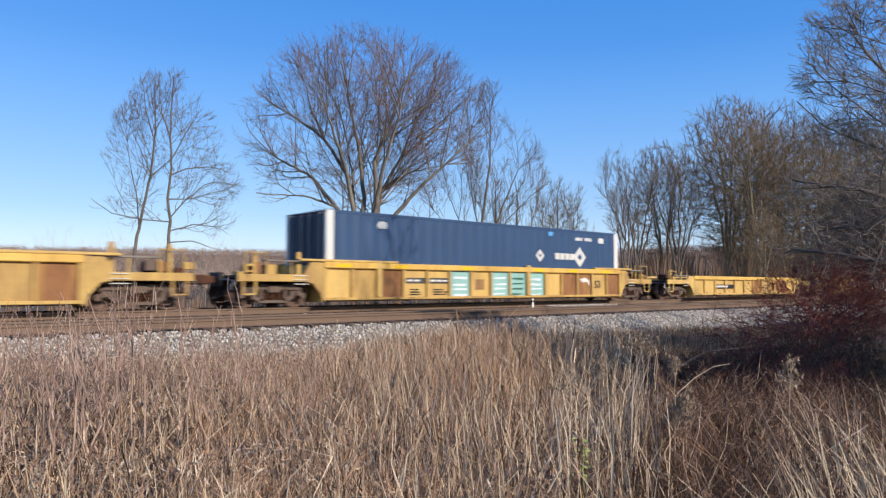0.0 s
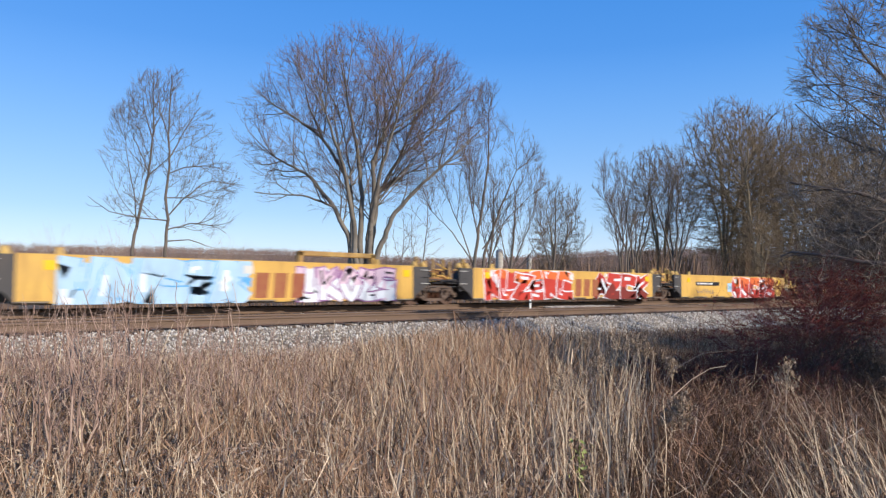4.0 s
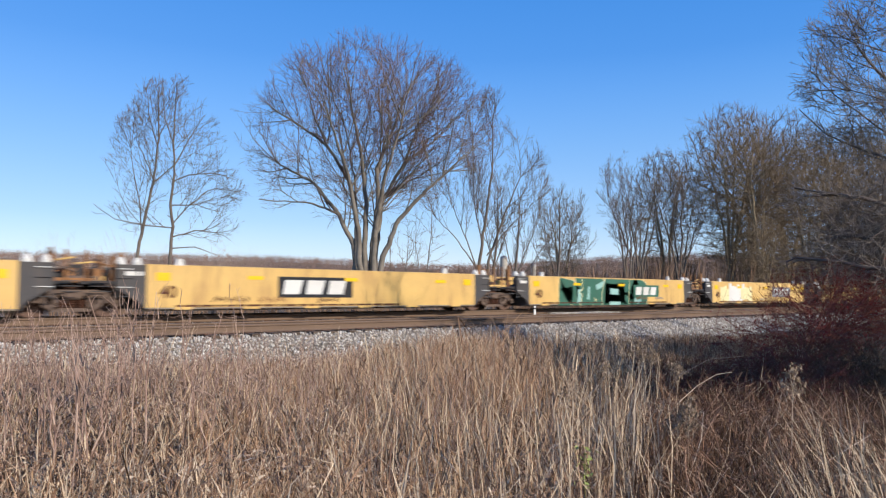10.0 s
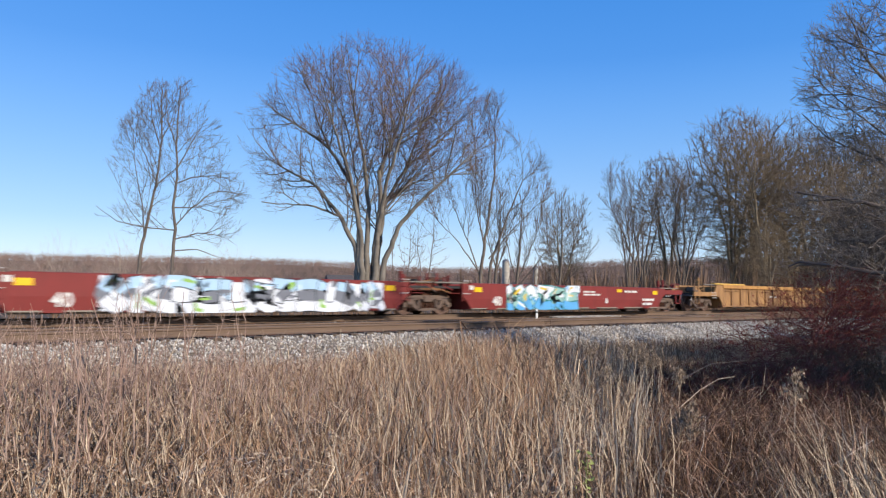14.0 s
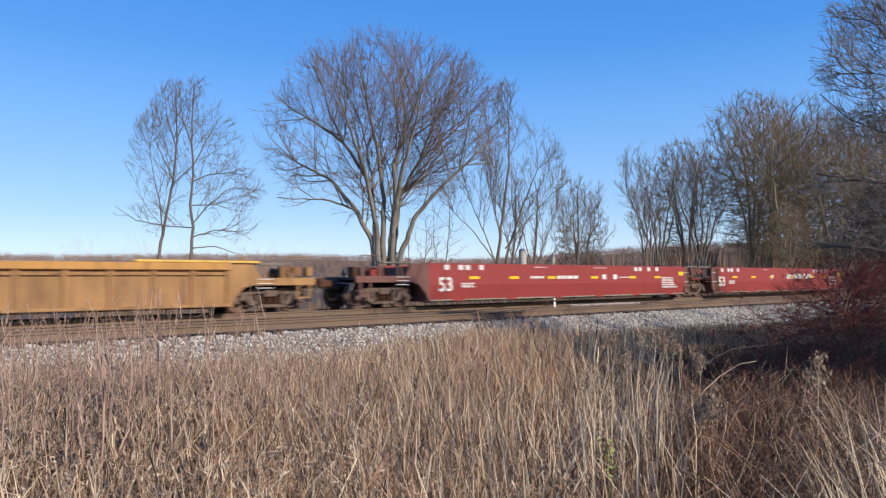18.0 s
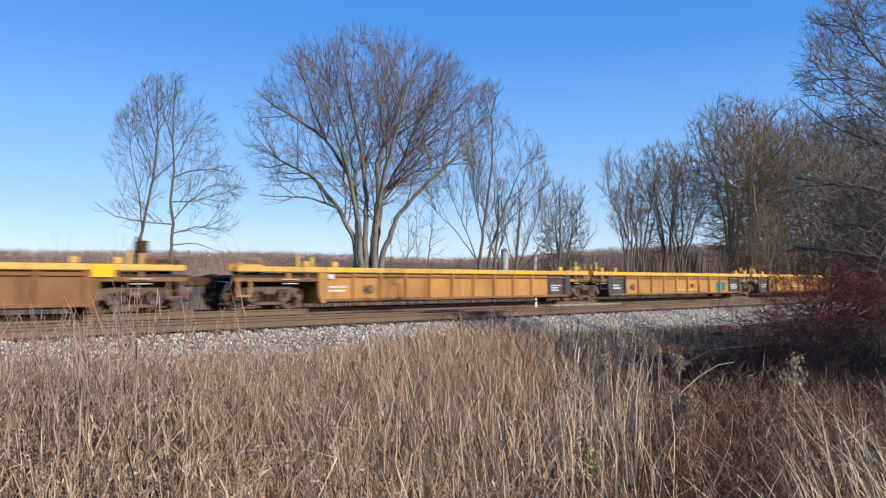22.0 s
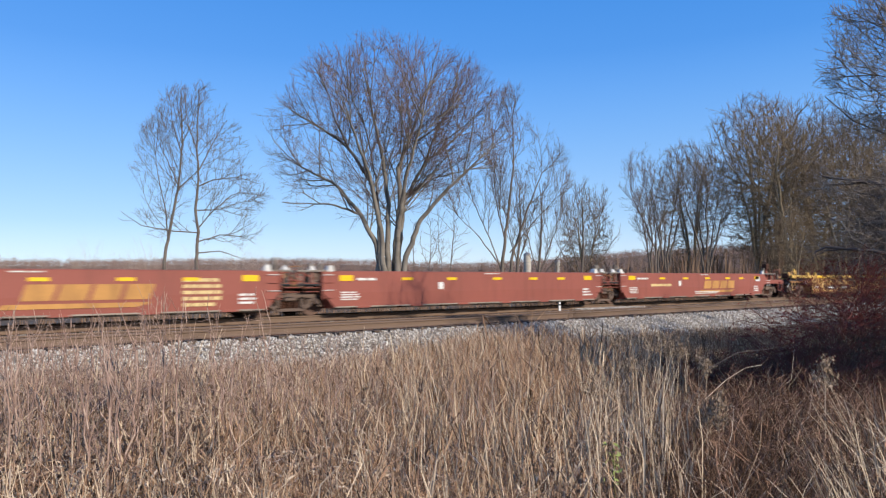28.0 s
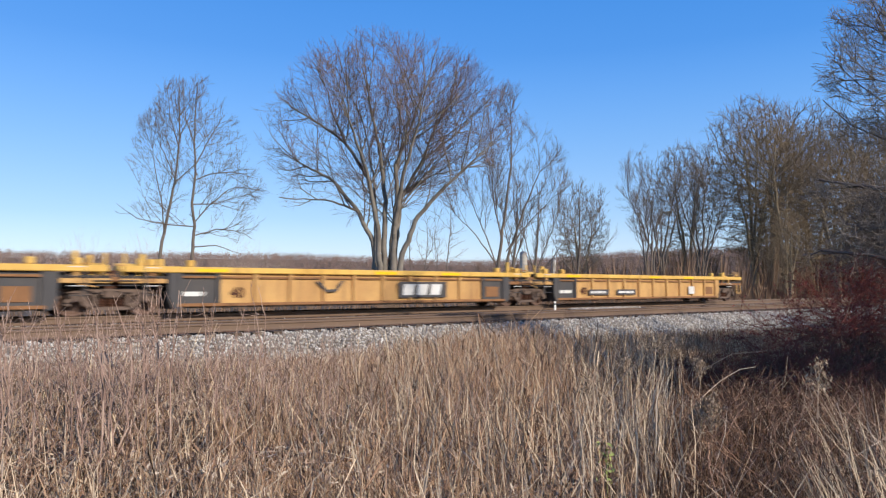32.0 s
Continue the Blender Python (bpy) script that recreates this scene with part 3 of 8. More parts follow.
def graffiti(unit, x0, x1, z0, z1, fills, edge, seed, ground_col=None, letters=None, accents=(), weight=0.2, rim=0.07):
    """A sprayed piece: ragged backing, and outlined interlocking letter forms, one part each. fills run from top to bottom."""
    rng = random.Random(seed)
    zc, hh = (z0 + z1) / 2, z1 - z0
    made = []

    def face(v, f, m, quad, key, keys, level):
        k = len(v)
        for q in quad:
            v.append((min(max(q[0], x0 - 0.12), x1 + 0.12), NEARF - 0.003 - 0.0005 * level, min(max(q[1], z0 - 0.02), z1 + 0.03)))
        f.append(tuple(range(k, len(v))))
        if key not in keys:
            keys.append(key)
        m.append(keys.index(key))

    def link(name, v, f, m, keys, parent, label):
        me = bpy.data.meshes.new(name)
        me.from_pydata(v, [], f)
        for key in keys:
            me.materials.append(M[key])
        me.polygons.foreach_set("material_index", m)
        return part(name, me, keys[0], parent, label)

    n = letters or max(2, round((x1 - x0) / (hh * 0.85)))
    w = (x1 - x0) / n
    backing = unit
    if ground_col:
        v, f, m, keys = [], [], [], []
        cols = 4 * n
        up = [z1 - rng.uniform(0, 0.16) * hh for _ in range(cols + 1)]
        lo = [z0 + rng.uniform(0, 0.08) * hh for _ in range(cols + 1)]
        for k in range(cols):
            a, b = x0 + (x1 - x0) * k / cols, x0 + (x1 - x0) * (k + 1) / cols
            face(v, f, m, [(a, lo[k]), (b, lo[k + 1]), (b, up[k + 1]), (a, up[k])], ground_col, keys, 0)
        backing = link("graffiti", v, f, m, keys, unit, "sprayed graffiti backing")
    order = list(range(len(STROKES)))
    rng.shuffle(order)
    for k in range(n):
        v, f, m, keys = [], [], [], []
        lean, swell = rng.uniform(-0.18, 0.22) * hh, rng.uniform(1.06, 1.26)
        cx = x0 + w * k + rng.uniform(-0.05, 0.05) * w
        drop, tall = rng.uniform(-0.06, 0.04) * hh, rng.uniform(0.9, 1.06)
        wide = min(w, hh * 1.3) * weight * 1.5
        lv = 2 + 3 * (k % 3)
        lines_ = []
        for line in STROKES[order[k % len(order)]]:
            pts = []
            for (a, b), (c, d) in zip(line[:-1], line[1:]):
                for j in range(4):
                    t = j / 4
                    bow = math.sin(math.pi * t) * 0.05
                    pts.append((a + (c - a) * t + bow * (d - b), b + (d - b) * t - bow * (c - a)))
            pts.append(line[-1])
            lines_.append([(cx + w * ((px - 0.5) * swell * 0.86 + 0.5) + lean * (pz - 0.5), z0 + drop + hh * (0.06 + 0.88 * pz * tall)) for px, pz in pts])
        for pts in lines_:
            for q in stroke(pts, wide + 2 * rim * hh):
                face(v, f, m, q, edge, keys, lv)
        for pts in lines_:
            for q in stroke(pts, wide):
                zq = (sum(c[1] for c in q) / 4 - z0) / hh + rng.uniform(-0.12, 0.12)
                face(v, f, m, q, fills[min(len(fills) - 1, max(0, int((1 - zq) * len(fills))))], keys, lv + 1)
            for key in accents:                      # highlights and drips along the strokes
                j = rng.randrange(max(1, len(pts) - 2))
                off = rng.uniform(-0.3, 0.3) * wide
                for q in stroke([(x + off, z + off * 0.6) for x, z in pts[j:j + 3]], wide * rng.uniform(0.18, 0.36)):
                    face(v, f, m, q, key, keys, lv + 2)
        for _ in range(2):                           # arrow tips and shards
            px, pz, r, a = cx + rng.uniform(0, 1) * w, zc + rng.uniform(-0.5, 0.5) * hh, rng.uniform(0.08, 0.2) * hh, rng.uniform(0, 6.28)
            tri = [(px + math.cos(a + t) * r * g, pz + math.sin(a + t) * r * g) for t, g in ((0, 1.8), (2.3, 1), (4.0, 1))]
            face(v, f, m, tri, rng.choice([edge, *fills]), keys, lv + 1)
        made.append(link("letter", v, f, m, keys, backing, "sprayed letter form"))
    return made


def tag(unit, x, z, w, h, material, seed):
    """A quick scrawl in one line of spray."""
    rng = random.Random(seed)
    n = max(5, int(w / h * 4))
    pts = [(x + w * k / n + rng.uniform(-0.06, 0.02) * w, z + h * (0.5 if k % 2 else -0.4) * rng.uniform(0.3, 1.1)) for k in range(n + 1)]
    g = Geo()
    for q in stroke(pts, 0.035):
        g.add([(a, NEARF - 0.006, b) for a, b in q], [(0, 1, 2, 3)])
    part("tag", g, material, unit, "scrawled spray tag")


def faded_logo(unit, x, z0, z1):
    """Three faded maroon blocks where a logo has been."""
    g = Geo()
    for k in range(3):
        a = x + 0.62 * k
        g.prism([(a, z0), (a + 0.42, z0), (a + 0.5, z1), (a + 0.05, z1)], NEARF - 0.005, NEARF)
    part("logo", g, "faded_red", unit, "faded red logo as plain blocks")


def body_shell(unit, L, st, rng):
    """Sides, floor, chords and ribs of one well. L: half length of the well."""
    top, bot, pm = st["top"], st.get("bot", 0.22), st["paint"]
    chord = st.get("chord", 0.2)
    if st["kind"] == "ribbed":
        ribs = st["ribs"]
        xs = [-L + 2 * L * k / ribs for k in range(ribs + 1)]
        sheet_y = NEARF + 0.085
        tints = st.get("panels", "p" * ribs)
        for k in range(ribs):
            key = {"p": pm, "r": st.get("rusty", "rust_panel"), "b": "charcoal", "g": "paint_mint", "y": "yellow_light", "k": "black"}[tints[k % len(tints)]]
            part("side_panel", Geo().box(xs[k] + 0.001, xs[k + 1] - 0.001, sheet_y, sheet_y + 0.02, bot + 0.08, top - chord + 0.01), key, unit)
        rib = Geo().box(-0.055, 0.055, NEARF, sheet_y + 0.004, bot + 0.085, top - chord - 0.004, 0.012).mesh("rib")
        rib_dark = rib.copy()
        for k, x in enumerate(xs):
            dark = st.get("dark_ends") and (k < 2 and not st["plain"][0] or k > ribs - 2 and not st["plain"][1])
            me = rib_dark if dark else rib
            part("rib", me, "charcoal" if dark else pm, unit, at=pose(min(max(x, -L + 0.06), L - 0.06), 0, 0))
        part("top_chord", Geo().box(-L - st.get("over", 0.0), L + st.get("over", 0.0), NEARF - 0.03, sheet_y + 0.06, top - chord, top, 0.02), st.get("chord_paint", pm), unit, "painted top chord")
        part("bottom_sill", Geo().box(-L, L, NEARF - 0.01, sheet_y + 0.08, bot, bot + 0.09, 0.012), pm if not st.get("dark_ends") else "orange_rust", unit)
        # pale grey strip, set back below the side
        part("bottom_flange", Geo().box(-L + 0.3, L - 0.3, NEARF + 0.36, NEARF + 0.46, bot - 0.05, bot - 0.002), "pale_steel", unit)
        if st.get("gap"):                            # row of short struts under the chord
            half = L / ribs - 0.08
            strut = Geo().box(-half, half, NEARF + 0.02, NEARF + 0.05, top - chord - 0.14, top - chord - 0.08).mesh("strut")
            for k in range(ribs):
                part("strut", strut, st.get("rusty", "rust_panel"), unit, at=pose((xs[k] + xs[k + 1]) / 2, 0, 0))
    else:
        crease = st.get("crease", 0.0)
        zmid = (top + bot) / 2 - 0.1
        y0 = NEARF
        g = Geo()
        prof = [(y0 + crease, bot + 0.05), (y0, zmid), (y0 + 0.012, top - 0.1), (y0 + 0.012, top - 0.02), (y0 + 0.05, top), (y0 + 0.2, top), (y0 + 0.2, top - 0.08), (y0 + 0.09, top - 0.1),
                (y0 + 0.09, bot + 0.05)]
        n = len(prof)
        g.add([(-L, y, z) for y, z in prof] + [(L, y, z) for y, z in prof],
              [((k + 1) % n, k, k + n, (k + 1) % n + n) for k in range(n)] + [tuple(range(n)), tuple(range(2 * n - 1, n - 1, -1))])
        part("side_sheet", g, pm, unit, "smooth welded steel side")
        bracket = Geo().box(-0.25, 0.25, NEARF - 0.004, NEARF + 0.1, bot - 0.01, bot + 0.06).mesh("sill_bracket")
        for k in range(6):
            part("sill_bracket", bracket, pm, unit, at=pose(-L + 2 * L * (k + 0.5) / 6, 0, 0))
        part("bottom_sill", Geo().box(-L, L, NEARF + 0.02, NEARF + 0.10, bot + 0.01, bot + 0.05).box(-L, L, NEARF + 0.36, NEARF + 0.46, bot - 0.05, bot + 0.05), "pale_steel", unit)
        if st.get("lids"):
            for k in st["lids"]:
                part("container_guide", Geo().prism([(k - 0.12, top - 0.02), (k + 0.12, top - 0.02), (k + 0.07, top + 0.17), (k - 0.07, top + 0.17)], NEARF + 0.02, NEARF + 0.12), st.get("lid_paint", "white"), unit)
    fy = -NEARF - 0.12
    part("far_side", Geo().box(-L, L, fy, fy + 0.08, bot + 0.05, top - 0.16).box(-L, L, fy - 0.04, fy + 0.12, top - 0.18, top, 0.02), pm, unit, "far side of the well")
    part("well_floor", Geo().box(-L, L, -1.2, 1.2, bot, bot + 0.05), "rust", unit)
    bearer = Geo().box(-0.12, 0.12, -1.3, 1.3, bot - 0.04, bot + 0.04).mesh("cross_bearer")
    for k in range(7):
        part("cross_bearer", bearer, "rust", unit, at=pose(-L + 2 * L * (k + 0.5) / 7, 0, 0))


def unit_end(unit, s, L, reach, st, coupled, rng, brake=False):
    """The end of a well over its truck. s: -1 or 1 along the train; reach: from the well's end to the end of the deck."""
    top, bot = st["top"], st.get("bot", 0.16)
    em = st.get("end_paint", st["paint"]) if coupled else st.get("joint_paint", st.get("end_paint", st["paint"]))
    fl = lambda pts: [(s * (L + e), z) for e, z in (pts if s > 0 else pts[::-1])]
    dz = st.get("deck", 1.04)
    shoulder = st.get("shoulder", 0.55) if coupled else st.get("joint_shoulder", st.get("shoulder", 0.55))
    pts = [(0.0, bot + 0.02), (0.06, bot + 0.05), (0.14, 0.45), (0.42, 0.76), (0.70, dz - 0.22), (reach, dz - 0.22), (reach, dz), (shoulder + 0.25, dz), (shoulder, top - 0.03), (0.0, top - 0.03)]
    if not coupled and st.get("open_joint"):
        pts = [(0.0, bot + 0.02), (0.06, bot + 0.05), (0.2, 0.42), (shoulder, 0.78), (shoulder, top - 0.03), (0.0, top - 0.03)]
    if st.get("open_end") and coupled:
        em = st["paint"]
    if st.get("open_end"):                           # the chord runs on over the truck; a black plate imitates the shaded recess
        pts = [(0.0, bot + 0.02), (0.16, bot + 0.05), (0.26, 0.5), (0.26, top - 0.03), (0.0, top - 0.03)]
        beam = sorted((s * (L + 0.002), s * (L + reach - 0.12)))
        part("chord_beam", Geo().box(*beam, NEARF - 0.03, NEARF + 0.145, top - 0.17, top, 0.02), st["chord_paint"], unit, "painted chord running on over the truck")
        part("end_recess", Geo().box(*sorted((s * (L + 0.1), s * (L + reach - 0.3))), NEARF + 0.5, NEARF + 0.56, 0.72, top - 0.18), "black", unit, "black plate standing in for the shaded recess behind the truck")
        for e in (0.62, 1.25):
            if e < reach - 0.3:
                part("beam_post", Geo().box(*sorted((s * (L + e), s * (L + e + 0.1))), NEARF + 0.02, NEARF + 0.12, dz - 0.2, top - 0.165), rng.choice([st["paint"], "orange_rust"]), unit)
        part("deck_edge", Geo().box(*sorted((s * (L + 0.3), s * (L + reach - 0.05))), NEARF + 0.04, NEARF + 0.12, dz - 0.24, dz - 0.12, 0.01), rng.choice(["orange_rust", st["paint"]]), unit)
    for y0, y1, nm in ((NEARF + 0.005, NEARF + 0.085, "end_plate"), (-NEARF - 0.12, -NEARF - 0.04, "end_plate")):
        part(nm, Geo().prism(fl(pts), y0, y1), em, unit, "arched end plate over the truck")
    a, b = sorted((s * (L + 0.02), s * (L + 0.10)))
    part("end_bulkhead", Geo().box(a, b, NEARF + 0.09, -NEARF - 0.13, bot, top - 0.1), em, unit)
    a, b = sorted((s * (L + 0.1), s * (L + reach - 0.02)))
    part("end_deck", Geo().box(a, b, NEARF + 0.1, -NEARF - 0.13, dz - 0.12, dz - 0.04), "black", unit)
    part("centre_sill", Geo().box(a, b, -0.32, 0.32, 0.76, dz - 0.14), "black", unit)
    # cross-over platform, posts, rungs
    a, b = sorted((s * (L + 0.25), s * (L + min(reach, 2.0))))
    if st.get("walkway", True):
        part("walkway", Geo().box(a, b, NEARF + 0.06, NEARF + 0.36, top - 0.03, top + 0.02), "grating", unit, "steel grating walkway")
        for e in np.linspace(a + 0.06, b - 0.06, 3):
            part("walkway_post", Geo().box(e - 0.025, e + 0.025, NEARF + 0.1, NEARF + 0.15, dz - 0.02, top - 0.028), em, unit)
    rungs = Geo()
    for k in range(3):
        z = dz + 0.12 + 0.13 * k
        if z < top + 0.1:
            e0, e1 = sorted((s * (L + shoulder + 0.12), s * (L + shoulder + 0.62)))
            rungs.tube((e0, NEARF - 0.02, z - 0.42), (e1, NEARF - 0.02, z - 0.42), 0.014, 6)
    part("grab_iron", rungs, em if not coupled else "white", unit)
    for k in range(st.get("posts", 1)):
        e = s * (L + rng.uniform(0.3, max(0.5, reach - 0.5)))
        h = top + rng.uniform(0.18, 0.42)
        w = rng.uniform(0.04, 0.07)
        part("guide_post", Geo().box(e - w, e + w, NEARF + 0.2, NEARF + 0.3, dz - 0.05, h, 0.01), st.get("post_paint", em), unit)
    if brake:
        e = s * (L + reach * 0.55)
        part("brake_stand", Geo().box(e - 0.07, e + 0.07, -1.05, -0.9, dz - 0.06, 1.95, 0.01), "orange_rust" if "yellow" in em else em, unit)
        g = Geo()
        for k in range(16):
            a0, a1 = 2 * math.pi * k / 16, 2 * math.pi * (k + 1) / 16
            c = Vector((e - s * 0.12, -0.98, 1.82))
            g.tube(c + Vector((0, math.cos(a0), math.sin(a0))) * 0.27, c + Vector((0, math.cos(a1), math.sin(a1))) * 0.27, 0.018, 5)
        for k in range(4):
            a0 = math.pi * k / 2
            g.tube(c, c + Vector((0, math.cos(a0), math.sin(a0))) * 0.27, 0.012, 5)
        part("brake_wheel", g, "rust", unit, "rusty hand-brake wheel")
        part("brake_gearbox", Geo().box(e - 0.12, e + 0.14, -1.12, -0.84, 1.66, 1.98, 0.02), "rust", unit)
        part("brake_cylinder", Geo().tube((e + s * 0.3, -0.8, 1.3), (e + s * 0.8, -0.8, 1.3), 0.2, 14), "rust", unit)
        part("equipment_box", Geo().box(*sorted((e + s * 0.2, e + s * 0.55)), -1.15, -0.8, dz - 0.05, dz + 0.32, 0.015), "black", unit)
    elif st.get("clutter", True):
        e = s * (L + reach * 0.7)
        part("air_reservoir", Geo().tube((e - 0.35, -0.7, dz + 0.14), (e + 0.35, -0.7, dz + 0.14), 0.16, 12), st.get("clutter_paint", "rust"), unit)
        part("valve_box", Geo().box(e - 0.12, e + 0.2, -1.1, -0.85, dz - 0.05, dz + 0.2, 0.02), "black", unit)
    if not coupled:
        e = s * (L + reach)
        if s > 0:
            part("articulated_connector", Geo().box(e - 0.55, e + 0.6, -0.45, 0.45, 0.66, 0.98, 0.06).box(e - 0.2, e + 0.25, -1.05, -0.45, 0.70, 0.86, 0.03), "rust", unit, "rusty cast articulation joint")
            part("connector_cover", Geo().box(e - 0.3, e + 0.3, -1.0, -0.5, 0.86, 0.92), "orange_rust", unit)
        for k in range(2):
            a = e - s * (0.18 + 0.34 * k)
            h = st["top"] + (0.32, 0.2)[k]
            part("guide_post", Geo().box(a - 0.03, a + 0.03, NEARF + 0.12, NEARF + 0.18, 0.88, h, 0.008), st.get("post_paint", "orange_rust"), unit)
        part("brake_pipe", Geo().tube((e - s * 0.7, -1.12, 1.0), (e, -1.12, 0.98), 0.02, 6), "rust", unit)
        part("ladder_rail", Geo().box(*sorted((s * (L + shoulder - 0.05), s * (L + shoulder - 0.01))), NEARF - 0.03, NEARF + 0.004, 0.5, st["top"]), em, unit)
        for k in range(4):
            z = 0.55 + 0.24 * k
            part("rung", Geo().tube((s * (L + shoulder - 0.42), NEARF - 0.025, z), (s * (L + shoulder - 0.03), NEARF - 0.025, z), 0.012, 6), "white" if k % 2 else em, unit)
        for c in st.get("cones", ()):
            part("container_cone", Geo().tube((s * (L + c), NEARF + 0.2, st["top"] - 0.03), (s * (L + c), NEARF + 0.2, st["top"] + 0.05), 0.13, 12).tube((s * (L + c), NEARF + 0.2, st["top"] + 0.05), (s * (L + c), NEARF + 0.2, st["top"] + 0.17), 0.12, 12, 0.05), st.get("lid_paint", "white"), unit, "white container cone")
    tints = [st["paint"], "orange_rust", "rust", "truck", st["paint"]]
    if not coupled and s > 0:                        # brackets, levers and pipes about the joint
        e = L + reach
        part("bearing_arm", Geo().box(e - 0.55, e + 0.5, -1.3, -1.12, 0.9, 1.02, 0.02), tints[rng.randrange(2)], unit)
        for k in range(13):
            x, z, w, h = e + rng.uniform(-1.0, 0.9), rng.uniform(0.86, top - 0.2), rng.uniform(0.06, 0.16), rng.uniform(0.1, 0.3)
            part("bracket", Geo().box(x - w, x + w, -1.28, rng.uniform(-1.15, -0.9), z, z + h, 0.015), rng.choice([*tints, "black", "truck"]), unit)
        for k in range(8):
            x, z = e + rng.uniform(-1.1, 0.6), rng.uniform(0.8, top + 0.12)
            part("brake_rod", Geo().tube((x, -1.31, z), (x + rng.uniform(0.3, 0.6), -1.31, z + rng.uniform(-0.25, 0.1)), 0.022, 6), rng.choice(tints), unit)
    if coupled:
        e = s * (L + reach - 0.25)
        rail = Geo().tube((e, NEARF + 0.08, dz - 0.02), (e, NEARF + 0.08, top + 0.22), 0.018, 6).tube((e, NEARF + 0.08, top + 0.22), (e - s * 0.7, NEARF + 0.08, top + 0.22), 0.018, 6)
        part("handrail", rail.tube((e - s * 0.7, NEARF + 0.08, top + 0.22), (e - s * 0.7, NEARF + 0.08, dz - 0.02), 0.018, 6), em if em != "black" else "grating", unit)
        for k in range(4):
            x, z, w, h = e + s * rng.uniform(-0.9, 0.2), dz + rng.uniform(-0.06, 0.12), rng.uniform(0.06, 0.18), rng.uniform(0.12, 0.34)
            part("bracket", Geo().box(x - w, x + w, -1.25, rng.uniform(-1.1, -0.8), z - 0.02, z + h, 0.015), rng.choice(tints), unit)
        part("uncoupling_lever", Geo().tube((e + s * 0.3, -1.3, 0.84), (e + s * 0.3, -0.2, 0.9), 0.018, 6).tube((e + s * 0.3, -1.3, 0.84), (e + s * 0.42, -1.3, 0.58), 0.018, 6), "galv", unit)
        e0, e1 = sorted((s * (L + reach - 0.1), s * (L + reach + 0.62)))
        part("coupler", Geo().box(e0, e1, -0.1, 0.1, 0.76, 0.98, 0.03).box(*sorted((s * (L + reach + 0.35), s * (L + reach + 0.66))), -0.22, 0.2, 0.72, 1.02, 0.05), "rust", unit, "knuckle coupler")
        part("striker", Geo().box(*sorted((s * (L + reach - 0.06), s * (L + reach + 0.1))), -0.4, 0.4, 0.66, 1.1, 0.03), "black", unit)
        g = Geo()
        pr = Vector((s * (L + reach), -0.45, 0.72))
        for k in range(8):
            f0, f1 = k / 8, (k + 1) / 8
            q0 = pr + Vector((s * 0.62 * f0, 0.1 * f0, -0.42 * math.sin(math.pi * f0)))
            q1 = pr + Vector((s * 0.62 * f1, 0.1 * f1, -0.42 * math.sin(math.pi * f1)))
            g.tube(q0, q1, 0.022, 6)
        part("air_hose", g, "hose", unit, "black rubber brake hose")
        # end steps
        e = s * (L + reach - 0.18)
        part("end_step", Geo().box(e - 0.03, e + 0.03, NEARF + 0.02, NEARF + 0.06, 0.42, dz - 0.2).box(e - s * 0.4 - 0.03, e - s * 0.4 + 0.03, NEARF + 0.02, NEARF + 0.06, 0.42, dz - 0.2)
             .box(*sorted((e, e - s * 0.4)), NEARF, NEARF + 0.08, 0.42, 0.46), em, unit)


def consist(label, category_label, trucks, bodies, st, seed, deco):
    """A car of one or more wells that share trucks. trucks, bodies: places along the train."""
    units = []
    for k, (b0, b1) in enumerate(bodies):
        rng = random.Random(seed * 31 + k)
        uc, L = (b0 + b1) / 2, (b1 - b0) / 2
        u = thing("well_car", label, "freight car", (uc, TRACK_Y, 0), "wells of the passing train")
        first, last = k == 0, k == len(bodies) - 1
        tints = st.get("panels", "")
        shell = dict(st, plain=(first, last))
        if st.get("open_end") and len(tints) > 2:
            shell["panels"] = ("p" if first else tints[0]) + tints[1:-1] + ("p" if last else tints[-1])
        body_shell(u, L, shell, rng)
        unit_end(u, -1, L, b0 - trucks[k] + (1.35 if first else -0.06), st, first, rng, st.get("brake") in ("first", "both") and first)
        unit_end(u, 1, L, trucks[k + 1] - b1 + (1.35 if last else -0.06), st, last, rng, st.get("brake") in ("last", "both") and last)
        if first:
            add_truck(u, trucks[k] - uc, uc)
        add_truck(u, trucks[k + 1] - uc, uc)
        deco(u, k, L, rng)
        movers.append((u, uc))
        units.append(u)
    return units


def squares(u, L, z, cols, rng, step=0.42, x=None, size=0.2):
    x = -L + 0.6 if x is None else x
    for c in cols:
        if c != ".":
            plate(u, "reflector", x, x + size, z, z + size * 0.8, {"w": "white", "y": "signal_yellow", "c": "cream"}[c])
        x += step


def logo_bars(u, x0, x1, z0, z1, material, slots, slant=0.0, label="logo drawn as plain shapes"):
    """A brand mark as plain slanted blocks."""
    g = Geo()
    w = (x1 - x0) / slots
    d = slant * (z1 - z0)
    for k in range(slots):
        a, b = x0 + w * k + 0.04 * w, x0 + w * (k + 1) - 0.1 * w
        g.prism([(a, z0), (b, z0), (b + d, z1), (a + d, z1)], NEARF - 0.007, NEARF + 0.002)
    part("logo", g, material, u, label)


RIBBED_Y = dict(kind="ribbed", paint="yellow", top=1.46, ribs=15, panels="yprrppggygggprr", chord_paint="chord_yellow", brake="none", posts=2, shoulder=0.5)


